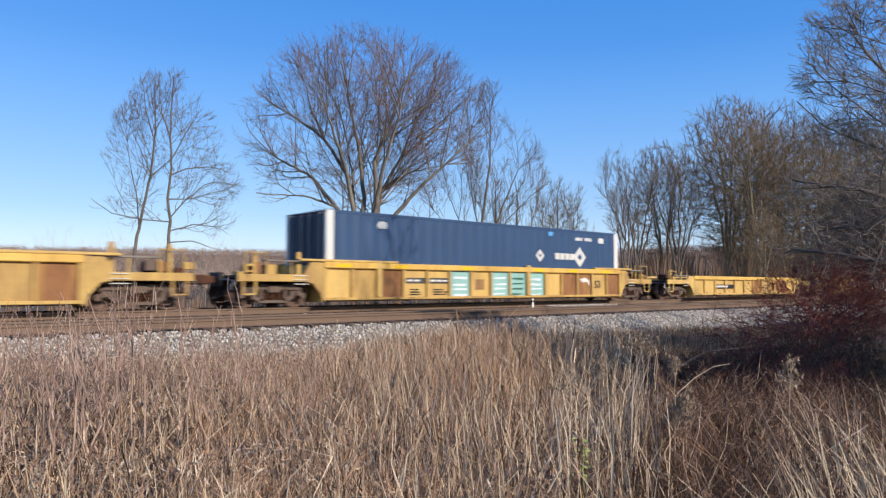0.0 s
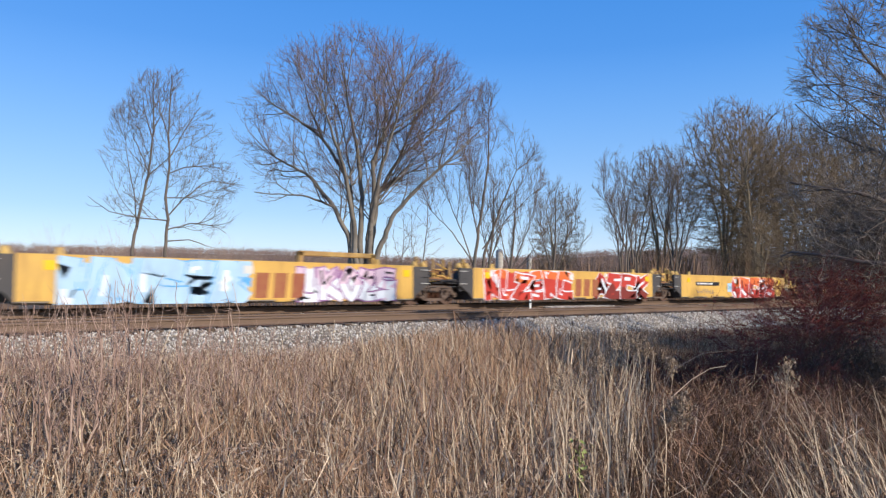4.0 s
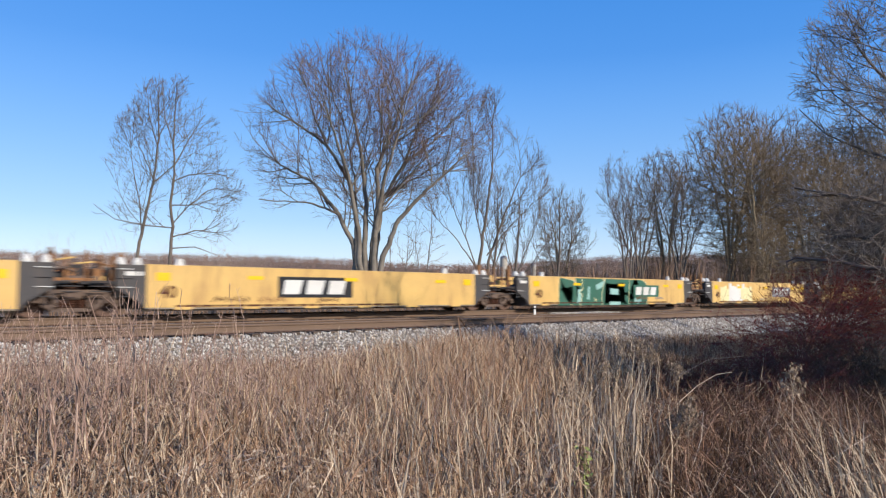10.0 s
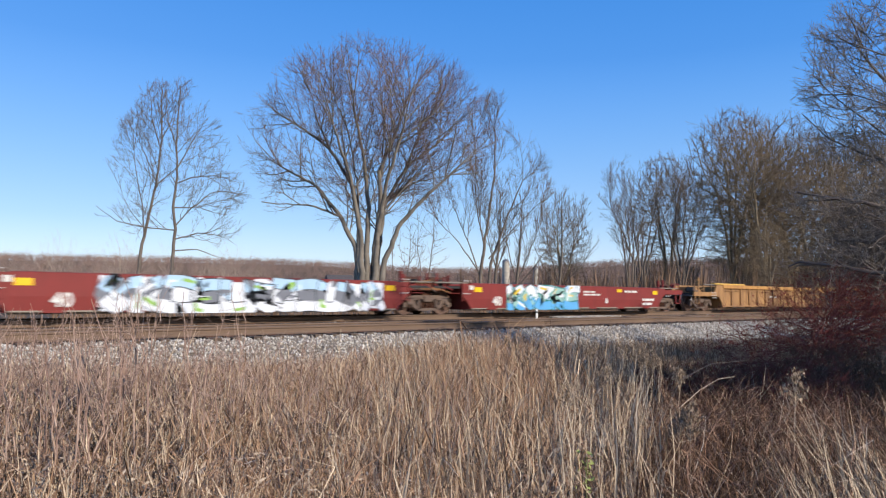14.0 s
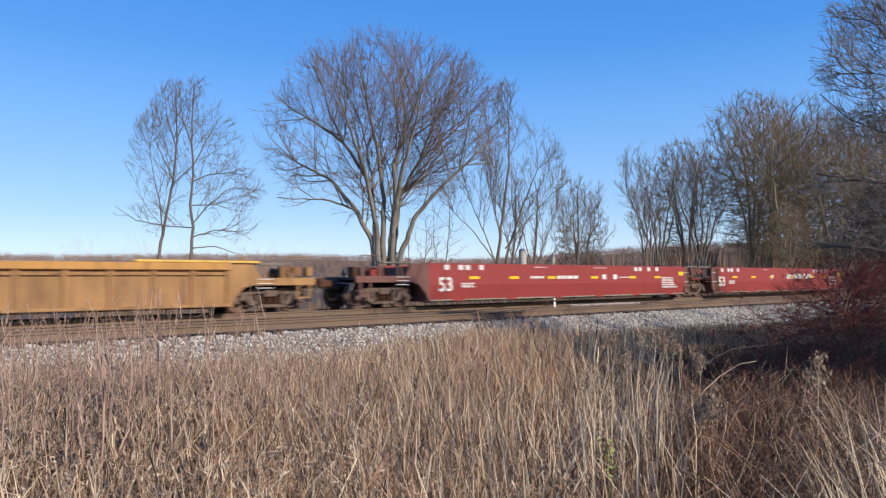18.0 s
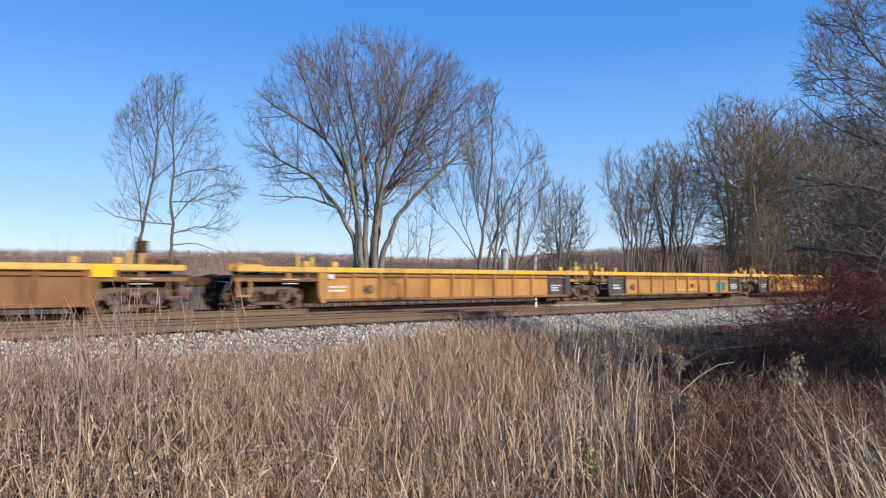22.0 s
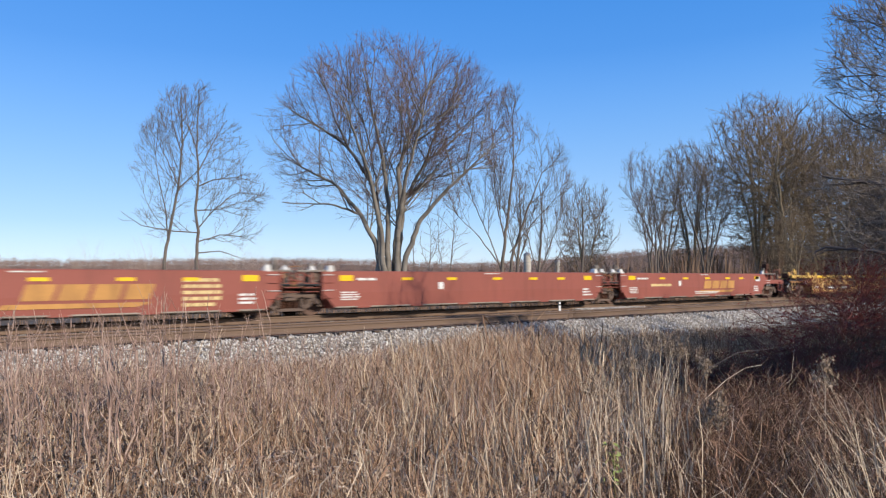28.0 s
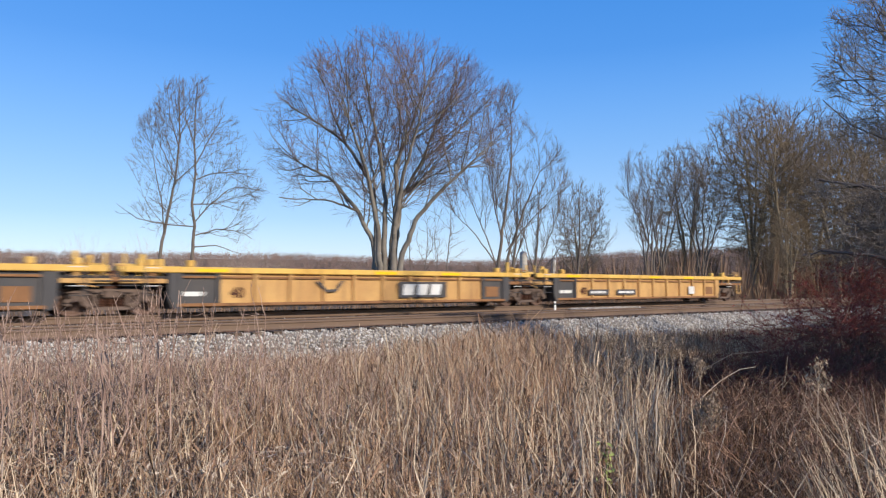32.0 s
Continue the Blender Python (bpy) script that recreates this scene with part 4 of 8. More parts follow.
def deco_a(u, k, L, rng):
    lines(u, "lettering", -L + 5.0, -L + 6.6, 0.85, 1.05, 1, "white", rng)
    number(u, "53", L - 2.9, 0.62, 0.5, "cream", NEARF + 0.08)
    squares(u, L, 1.3, "y...c..y", rng, 1.6)
    part("container_guide", Geo().box(-L - 0.9, -L + 3.0, NEARF - 0.02, NEARF + 0.25, 1.465, 1.54, 0.015), "yellow_light", u)
    part("container_guide", Geo().box(L - 2.0, L + 0.9, NEARF - 0.02, NEARF + 0.25, 1.465, 1.54, 0.015), "yellow_light", u)


def deco_b(u, k, L, rng):
    w = 2 * L / 15
    s = NEARF + 0.08
    number(u, "53", -L + 13.2 * w, 0.62, 0.46, "paint_black", s)
    for x, n in ((-L + 3.1 * w, 0.85), (-L + 4.1 * w, 0.9)):
        plate(u, "name_board", x, x + n * w, 0.78, 0.98, "charcoal", y=s)
        lines(u, "lettering", x + 0.06, x + n * w - 0.06, 0.82, 0.94, 1, "white", rng, y=s - 0.009)
        lines(u, "lettering", x + 0.2, x + n * w, 0.34, 0.6, 3, "paint_black", rng, y=s)
    for c in (5, 7, 8, 9):                           # pale scrawls on the mint panels
        g = Geo()
        for j in range(4):
            x, z = -L + (c + rng.uniform(0.1, 0.25)) * w, 0.32 + 0.21 * j + rng.uniform(-0.03, 0.03)
            g.prism([(x, z), (x + 0.6 * w, z + rng.uniform(-0.05, 0.05)), (x + 0.65 * w, z + 0.07), (x + 0.05, z + rng.uniform(0.03, 0.1))], s - 0.006, s + 0.001)
        part("graffiti", g, "paint_white" if c != 8 else "paint_green", u)
    x = -L + 12.2 * w
    part("graffiti", Geo().prism([(x, 1.0), (x + 0.25, 0.85), (x + 0.55, 0.9), (x + 0.75, 0.7), (x + 0.7, 0.95), (x + 0.4, 1.08)], s - 0.006, s + 0.001), "white", u)
    plate(u, "notice", -L + 6.25 * w, -L + 6.7 * w, 0.55, 0.95, "gold", y=s)
    for c in (0.4, 2.6, 5.5, 9.3, 11.4, 13.6):
        plate(u, "reflector", -L + c * w, -L + c * w + 0.6, 1.3, 1.4, "signal_yellow", y=NEARF - 0.03)
    for x in (-L + 2.0 * w, -L + 9.0 * w):
        part("stanchion", Geo().box(x - 0.11, x + 0.11, NEARF - 0.04, NEARF + 0.08, 0.3, 1.54, 0.02), "yellow_light", u)
    part("container_guide", Geo().box(-L - 0.9, -L + 3.0, NEARF - 0.02, NEARF + 0.25, 1.465, 1.54, 0.015), "yellow_light", u)
    part("container_guide", Geo().box(L - 2.0, L + 0.9, NEARF - 0.02, NEARF + 0.25, 1.465, 1.54, 0.015), "yellow_light", u)


consist("yellow ribbed single well car with rust streaks", "", [-12.6, 6.6], [(-11.1, 5.1)], dict(RIBBED_Y, panels="yyryyrpyyrprypr"), 1, deco_a)
car_b = consist("yellow ribbed well car with rusty panels carrying a container", "", [10.6, 29.8], [(12.2, 28.5)],
                dict(RIBBED_Y, panels="ypryygygggyrryr"), 2, deco_b)[0]


def container():
    t = thing("shipping_container", "navy blue domestic container with white corner posts riding in a well", "container", (20.4, TRACK_Y, 0), "")
    x0, x1, y0, y1, z0, z1 = -8.077, 8.077, -1.295, 1.295, 0.29, 3.18
    g = Geo()
    n = 118                                       # shallow vertical corrugation
    prof = []
    for k in range(n):
        x = x0 + 0.32 + (x1 - x0 - 0.64) * k / (n - 1)
        prof.append((x, y0 + (0.018 if k % 4 in (1, 2) else 0.0)))
    g.add([(x, y, z0 + 0.12) for x, y in prof] + [(x, y, z1 - 0.1) for x, y in prof], [(k, k + 1, k + 1 + n, k + n) for k in range(n - 1)])
    part("side_wall", g, "container", t, "navy corrugated side")
    part("far_wall", Geo().box(x0 + 0.05, x1 - 0.05, y1 - 0.04, y1, z0, z1 - 0.02), "container", t)
    part("container_roof", Geo().box(x0 + 0.02, x1 - 0.02, y0 + 0.03, y1 - 0.03, z1 - 0.05, z1 - 0.01), "container", t)
    part("container_floor", Geo().box(x0 + 0.02, x1 - 0.02, y0 + 0.03, y1 - 0.03, z0, z0 + 0.15), "container", t)
    part("top_rail", Geo().box(x0, x1, y0 - 0.004, y0 + 0.06, z1 - 0.1, z1, 0.01), "container", t)
    part("top_rail", Geo().box(x0, x1, y1 - 0.06, y1 + 0.004, z1 - 0.1, z1, 0.01), "container", t)
    part("bottom_rail", Geo().box(x0, x1, y0 - 0.004, y0 + 0.06, z0, z0 + 0.14, 0.01), "container", t)
    for x in (x0, x1 - 0.3):
        for y in (y0 - 0.006, y1 - 0.15):
            part("corner_post", Geo().box(x, x + 0.3, y, y + 0.156, z0, z1 - 0.001, 0.015), "white", t, "white painted corner post")
    for x in (x0 + 1.32, x1 - 1.62):
        part("lifting_post", Geo().box(x, x + 0.1, y0 - 0.005, y0 + 0.02, z0 + 0.1, z1 - 0.1), "container", t)
    part("end_wall", Geo().box(x1 - 0.06, x1 - 0.02, y0 + 0.1, y1 - 0.1, z0, z1 - 0.02), "container_end", t)
    for s in (0, 1):
        ya, yb = (y0 + 0.15, -0.01) if s == 0 else (0.01, y1 - 0.15)
        door = part("door", Geo().box(x0 + 0.02, x0 + 0.07, ya, yb, z0 + 0.15, z1 - 0.1, 0.01), "container_end", t, "container door leaf with its shade painted in")
        for y in np.linspace(ya + 0.25, yb - 0.25, 2):
            part("lock_rod", Geo().tube((x0 - 0.005, y, z0 + 0.1), (x0 - 0.005, y, z1 - 0.06), 0.025, 8), "galv", door)
        for z in (0.9, 1.6, 2.4):
            part("door_rib", Geo().box(x0 + 0.005, x0 + 0.02, ya + 0.08, yb - 0.08, z - 0.04, z + 0.04), "container_end", door)
    yl = y0 - 0.002
    def diamond(x, z, r, key):
        part("logo", Geo().prism([(x - r, z), (x, z - r), (x + r, z), (x, z + r)], yl - 0.006, yl), key, t, "white diamond mark")
        part("logo", Geo().prism([(x - r * 0.35, z), (x, z - r * 0.35), (x + r * 0.35, z), (x, z + r * 0.35)], yl - 0.009, yl), "container", t)
    diamond(2.45, 1.98, 0.27, "white")
    diamond(5.15, 1.98, 0.45, "white")
    g = Geo()
    x = 3.45
    for k in range(4):                            # four plain letter-sized blocks
        w = 0.34
        g.box(x, x + w - 0.05, yl - 0.006, yl, 1.85, 2.12)
        x += w
    part("logo", g, "white", t, "white brand mark as plain blocks")
    g = Geo()
    for k in range(9):
        if k != 4:
            g.box(4.85 + 0.135 * k, 4.95 + 0.135 * k, yl - 0.006, yl, 2.72, 2.86)
    part("lettering", g, "white", t, "white identification marks as bars")
    for x in (-6.0, 6.55):
        part("placard", Geo().prism([(x, 2.66), (x + 0.36, 2.66), (x + 0.4, 2.78), (x + 0.34, 2.9), (x + 0.06, 2.9), (x - 0.04, 2.78)], yl - 0.006, yl), "white", t)
    part("sticker", Geo().box(3.0, 3.3, yl - 0.006, yl, 2.85, 3.02), "paint_sky", t, "small light blue sticker")
    movers.append((t, 20.4))


container()


def deco_c(u, k, L, rng):
    plate(u, "name_board", -L + 2.3, -L + 4.5, 0.58, 0.8, "paint_black", y=NEARF + 0.02)
    lines(u, "lettering", -L + 2.4, -L + 4.4, 0.6, 0.78, 1, "white", rng, y=NEARF + 0.012)
    plate(u, "graffiti", 3.2, 3.5, 0.45, 0.9, "paint_maroon", y=NEARF + 0.05)
    plate(u, "graffiti", 3.9, 4.2, 0.4, 0.95, "paint_maroon", y=NEARF + 0.05)
    plate(u, "graffiti", 4.5, 5.3, 0.4, 0.55, "paint_maroon", y=NEARF + 0.05)


consist("yellow ribbed well car with rusty panels", "", [34.0, 49.3], [(35.3, 48.1)],
        dict(RIBBED_Y, top=1.26, ribs=11, panels="ypyyyyrpyry", brake="last", paint="yellow_light"), 3, deco_c)

SMOOTH_Y = dict(kind="smooth", paint="yellow_clean", top=1.42, bot=0.20, end_paint="yellow", joint_paint="charcoal", joint_shoulder=0.78, open_joint=True, cones=(0.2, 0.62), brake="both", posts=2, post_paint="orange_rust", deck=0.98, shoulder=0.62,
                walkway=False, lids=(-5.2, 4.6), lid_paint="yellow_light")


def deco_d(u, k, L, rng):
    squares(u, L, 1.02, "y......w.......y..", rng, 0.75, size=0.3)
    a, b = 0.18, 1.36
    if k == 0:
        plate(u, "graffiti", L - 7.0, L - 6.2, 0.2, 1.15, "paint_orange", proud=0.002), plate(u, "graffiti", L - 1.9, L - 0.2, 0.2, 1.36, "paint_orange", proud=0.002)
        graffiti(u, L - 6.6, L - 1.9, a, b, ["paint_white", "paint_white", "paint_grey"], "paint_black", 11, "paint_black", 6, ["paint_black", "paint_white"], 0.22, 0.05)
        graffiti(u, L - 2.0, L - 0.5, 0.3, 1.25, ["paint_black", "paint_white"], "paint_white", 19, None, 1, ["paint_black"], 0.3)
        plate(u, "name_board", L - 10.0, L - 7.9, 0.82, 1.06, "paint_black")
        lines(u, "lettering", L - 9.9, L - 8.0, 0.86, 1.02, 1, "white", rng, proud=0.012)
        tag(u, L - 8.7, 0.5, 1.2, 0.22, "paint_black", 1), tag(u, -L + 3.2, 0.48, 1.6, 0.25, "paint_black", 2), tag(u, L - 8.2, 1.2, 0.9, 0.12, "paint_black", 3)
    if k == 1:
        tag(u, -L + 0.1, 0.5, 0.8, 0.5, "paint_black", 4)
        graffiti(u, -L + 1.2, -L + 6.0, a, b, ["paint_mauve", "paint_crimson", "paint_crimson"], "paint_white", 12, None, 4, ["paint_white"], 0.34, 0.06)
        faded_logo(u, -L + 6.3, 0.3, 1.06)
        graffiti(u, L - 5.2, L - 0.9, a, b, ["paint_blue", "paint_sky", "paint_cyan"], "paint_blue", 13, "paint_sky", 4, ["paint_cyan"], 0.32, 0.04)
        plate(u, "graffiti", L - 1.0, L - 0.1, 0.95, 1.25, "paint_pale", proud=0.002), tag(u, L - 1.0, 1.05, 0.8, 0.16, "paint_blue", 5)
    if k == 2:
        graffiti(u, -L + 1.0, -L + 6.0, a, b, ["paint_pale"], "paint_sky", 14, "paint_pale", 5, ["paint_white"], 0.36, 0.035)
        faded_logo(u, -L + 6.2, 0.3, 1.06)
        graffiti(u, L - 4.6, L - 0.8, a, b - 0.05, ["paint_pink", "paint_white"], "paint_mauve", 15, "paint_white", 5, ["paint_black"], 0.24, 0.05)
        part("open_hatch", Geo().box(1.6, 1.75, NEARF + 0.1, NEARF + 0.3, 1.4, 1.75).box(4.4, 4.55, NEARF + 0.1, NEARF + 0.3, 1.4, 1.75).box(1.6, 4.55, NEARF + 0.1, NEARF + 0.3, 1.62, 1.78, 0.02), "yellow", u)
    if k == 3:
        graffiti(u, -L + 0.6, -L + 6.0, a, b, ["paint_orange", "paint_red", "paint_red"], "paint_white", 16, "paint_red", 6, ["paint_white"], 0.26, 0.05)
        graffiti(u, L - 4.8, L - 0.5, a, b, ["paint_red", "paint_maroon"], "paint_white", 17, None, 4, ["paint_white"], 0.3, 0.05)
        faded_logo(u, 0.0, 0.3, 1.06)
    if k == 4:
        graffiti(u, L - 6.4, L - 0.9, a, b - 0.02, ["paint_orange", "paint_red", "paint_red"], "paint_white", 18, None, 5, ["paint_white", "paint_maroon"], 0.34, 0.05)
        plate(u, "graffiti", L - 7.0, L - 6.3, 0.5, 1.0, "paint_pale", proud=0.002)
        tag(u, L - 7.2, 0.75, 0.9, 0.3, "paint_teal", 6), tag(u, L - 1.2, 0.6, 0.5, 0.3, "paint_teal", 7)
        plate(u, "name_board", L - 10.6, L - 8.0, 0.85, 1.05, "paint_black")
        lines(u, "lettering", L - 10.5, L - 8.1, 0.87, 1.03, 1, "white", rng, proud=0.012)
        tag(u, L - 10.4, 0.5, 1.8, 0.3, "paint_grey", 8)


consist("pale yellow smooth-sided articulated well with spray-painted graffiti", "", [53.2, 68.9, 84.3, 99.9, 115.3, 130.6],
        [(54.6, 67.6), (70.7, 83.0), (86.3, 98.6), (101.6, 114.1), (116.9, 129.0)], dict(SMOOTH_Y, post_paint="yellow"), 4, deco_d)

BROWN = dict(kind="ribbed", paint="brown", top=1.55, chord=0.24, ribs=13, panels="p", rusty="brown", brake="last", post_paint="black", end_paint="brown", walkway=True, over=0.9, gap=False)


def deco_e(u, k, L, rng):
    y = NEARF - 0.03
    for x in (-L + 0.4, -L + 4.2, 0.6, 2.8, L - 5.6, L - 1.4):
        plate(u, "reflector", x, x + 0.55, 1.36, 1.47, "signal_yellow" if rng.random() < 0.4 else "cream", y=y)
    for x in (-L + 2.2, L - 2.4):
        plate(u, "reflector", x, x + 0.12, 1.3, 1.52, "white", y=y), plate(u, "reflector", x + 1.2, x + 1.3, 1.45, 1.53, "white", y=y)
    for g in (-1, 1):                                # chipped stripe under the chord and a capped stanchion
        x = L - 6.2
        while x < L + 0.5:
            n = rng.uniform(0.35, 1.1)
            if rng.random() < 0.85:
                a, b = sorted((g * x, g * (x + n - 0.05)))
                plate(u, "chord_stripe", a, b, 1.335, 1.425, rng.choice(["orange", "cream", "gold", "signal_yellow", "white"]), y=y)
            x += n
        x = g * (L - 3.4)
        part("stanchion", Geo().box(x - 0.12, x + 0.12, NEARF - 0.05, NEARF + 0.06, 0.3, 1.62, 0.02), "brown", u)
        plate(u, "reflector", x - 0.1, x + 0.1, 1.1, 1.2, "white", y=NEARF - 0.05), plate(u, "reflector", x - 0.1, x + 0.1, 1.44, 1.54, "white", y=NEARF - 0.05)
        a, b = sorted((g * (L + 0.1), g * (L + 0.75)))
        lines(u, "lettering", a, b, 0.98, 1.2, 3, "white", rng, y=NEARF - 0.01)
    s = NEARF + 0.08
    w = 2 * L / 13
    for c in (4.05, 5.05):
        lines(u, "lettering", -L + c * w * 0.75, -L + c * w * 0.75 + 0.9, 0.6, 1.1, 3, "cream", rng, y=s)
    number(u, "53", L - 1.85 * w, 0.62, 0.46, "white", s)
    number(u, "CBA"[k], -0.1 * w + 0.35, 0.8, 0.34, "white", s)
    for j in range(4):
        x = L - (6 - j) * w + 0.2
        part("logo", Geo().prism([(x, 0.88), (x + 0.7, 0.88), (x + 0.9, 1.12), (x + 0.2, 1.12)], s - 0.006, s + 0.001), "cream", u, "faded yellow logo block")
        plate(u, "logo", x + 0.05, x + 0.8, 0.6, 0.68, "cream", y=s)
    if k < 2:
        x = -2.4 * w
        for j in range(2):
            part("graffiti", Geo().prism([(x, 0.5), (x + 0.5, 0.3), (x + 0.75, 0.55), (x + 0.5, 0.7), (x + 0.65, 1.1), (x + 0.1, 1.2), (x - 0.1, 0.95)], s - 0.006, s + 0.001), "paint_grey", u)
            x += 1.05 * w * (1 + 3 * (k == 1))
        part("graffiti", Geo().prism([(2.1 * w - 0.9, 0.35), (2.1 * w - 0.2, 0.3), (2.1 * w, 0.55), (2.1 * w - 0.5, 0.75), (2.1 * w - 0.2, 1.15), (2.1 * w - 0.85, 1.1)], s - 0.007, s + 0.001), "white", u)
    plate(u, "notice", -L + 0.25, -L + 0.75, 0.35, 0.75, "cream", y=s)
    lines(u, "lettering", L - 0.95, L - 0.2, 0.25, 0.45, 2, "white", rng, y=s)


consist("brown ribbed articulated well car with faded lettering", "", [134.5, 153.8, 173.5, 192.9], [(136.1, 152.2), (155.3, 172.4), (175.3, 191.8)], BROWN, 5, deco_e)


def logo_panel(u, x0, x1, z0, z1, back="paint_black", slots=3):
    plate(u, "logo_panel", x0, x1, z0, z1, back, "dark panel behind a white logo", 0.005)
    g = Geo()
    w = (x1 - x0 - 0.3) / slots
    za, zb = z0 + (z1 - z0) * 0.16, z1 - (z1 - z0) * 0.16
    for k in range(slots):                       # three plain white blocks
        a = x0 + 0.15 + w * k
        g.prism([(a, za), (a + w * 0.72, za), (a + w * 0.88, zb), (a + w * 0.1, zb)], NEARF - 0.012, NEARF)
    part("logo", g, "white", u, "white logo drawn as plain blocks")


def deco_f(u, k, L, rng):
    for x in (-L + 0.25, L - 0.6):
        plate(u, "reflector", x, x + 0.38, 0.98, 1.2, "signal_yellow")
    for x in (-L + 2.9, 0.2, L - 2.0):
        plate(u, "reflector", x, x + 0.5, 1.05, 1.16, "signal_yellow")
    number(u, "40", -L + 0.35, 0.52, 0.46, "rust")
    for j in range(3):
        tag(u, rng.uniform(-L + 1.8, L - 2.2), rng.uniform(0.4, 0.6), rng.uniform(0.6, 1.2), 0.2, rng.choice(["rust", "orange_rust", "paint_grey"]), 60 + 7 * k + j)
    if k == 0:
        plate(u, "name_board", -0.7, 2.3, 0.86, 1.12, "paint_black")
        lines(u, "lettering", -0.6, 2.3, 0.88, 1.1, 1, "white", rng, proud=0.013)
    if k == 1:
        logo_panel(u, -L + 3.9, -L + 6.6, 0.52, 1.16)
    if k == 2:
        graffiti(u, -L + 2.0, -L + 8.6, 0.2, 1.34, ["paint_green"], "paint_cream", 22, None, 4, ["paint_mint"], 0.42, 0.035)
        logo_panel(u, L - 4.6, L - 2.4, 0.55, 1.12, "paint_green")
    if k == 3:
        for x, w, top in ((0.9, 1.5, 1.2), (1.9, 1.9, 1.34), (3.3, 1.4, 1.25)):
            g = Geo()
            for j in range(6):
                a = -L + x + w * j / 6
                g.box(a, a + w / 6, NEARF - 0.004 - 0.001 * x, NEARF, 0.26 + rng.uniform(0, 0.2), top - rng.uniform(0, 0.22))
            part("overpaint", g, "white" if x == 1.9 else "paint_cream", u, "ragged patch of pale overpaint")
        logo_panel(u, 1.3, 3.9, 0.55, 1.15, "paint_grey")
    if k == 4:
        plate(u, "name_board", 1.4, 4.4, 0.86, 1.12, "paint_black")
        lines(u, "lettering", 1.5, 4.4, 0.88, 1.1, 1, "white", rng, proud=0.013)
    lines(u, "sill_detail", -L + 0.8, L - 0.8, 0.24, 0.34, 1, "rust", rng)
    e = NEARF + 0.004
    if k > 0:
        lines(u, "lettering", -L - 0.55, -L - 0.1, 1.05, 1.25, 1, "white", rng, y=e)


consist("clean pale yellow smooth-sided articulated well", "", [197.0, 212.4, 227.7, 242.7, 258.0, 273.4],
        [(198.5, 211.1), (214.1, 226.3), (229.4, 241.5), (244.5, 256.8), (259.7, 272.1)], dict(SMOOTH_Y, lid_paint="white", paint="yellow_pale"), 6, deco_f)

RED40 = dict(open_joint=True, joint_shoulder=0.55, kind="smooth", paint="red_dull", top=1.2, bot=0.20, end_paint="red_dull", brake="none", posts=2, post_paint="red_dull", deck=1.1, shoulder=0.5, walkway=True, crease=0.03)


def deco_g(u, k, L, rng):
    a, b = 0.18, 1.17
    for x in (-L + 0.1, L - 0.5):
        plate(u, "reflector", x, x + 0.4, 0.86, 1.04, "signal_yellow")
    squares(u, L, 0.94, "w", rng, x=-L - 0.15)
    if k == 0:
        lines(u, "lettering", -L + 2.2, -L + 3.6, 0.96, 1.08, 1, "white", rng)
        lines(u, "lettering", -L + 1.2, -L + 2.3, 0.4, 0.7, 3, "white", rng)
        plate(u, "number_board", -L + 3.0, -L + 4.9, 0.80, 0.99, "white", proud=0.004)
        lines(u, "lettering", -L + 3.08, -L + 5.2, 0.82, 0.97, 1, "paint_black", rng)
        plate(u, "reflector", -L + 3.6, -L + 4.1, 1.08, 1.16, "signal_yellow")
        graffiti(u, L - 5.6, L - 0.4, a, b, ["paint_mint", "paint_pale", "paint_sky"], "paint_grey", 31, "paint_pale", 8, ["paint_teal", "paint_yellow", "paint_blue"], 0.24, 0.05)
    if k == 1:
        graffiti(u, -L + 2.0, L - 0.6, a, b, ["paint_pale", "paint_grey", "paint_white"], "paint_black", 32, "paint_white", 11, ["paint_white", "paint_lime"], 0.26, 0.03)
        number(u, "40", -L + 0.9, 0.35, 0.5, "white", NEARF - 0.012)
    if k == 2:
        number(u, "40", -L + 1.1, 0.35, 0.5, "white")
        graffiti(u, -L + 2.0, -L + 6.4, a, b, ["paint_white", "paint_mint", "paint_sky"], "paint_teal", 33, "paint_pale", 5, ["paint_white", "paint_yellow"], 0.26, 0.05)
        lines(u, "lettering", -L + 6.8, -L + 8.0, 0.75, 1.0, 2, "white", rng)
        number(u, "B", 2.0, 0.45, 0.3, "white")
        plate(u, "reflector", 2.9, 3.3, 0.95, 1.08, "signal_yellow")
        lines(u, "lettering", 3.5, 5.0, 0.9, 1.06, 1, "white", rng)
        lines(u, "lettering", L - 1.4, L - 0.4, 0.3, 0.7, 2, "white", rng)


consist("dull red articulated well with white and blue graffiti", "", [277.2, 292.7, 308.0, 323.6], [(278.9, 291.3), (294.7, 306.3), (309.9, 322.7)], RED40, 7, deco_g)

GOLD = dict(kind="ribbed", paint="gold", top=1.46, chord=0.2, ribs=15, panels="p", rusty="gold", chord_paint="orange", brake="none", posts=1, end_paint="gold", shoulder=0.7, gap=True)


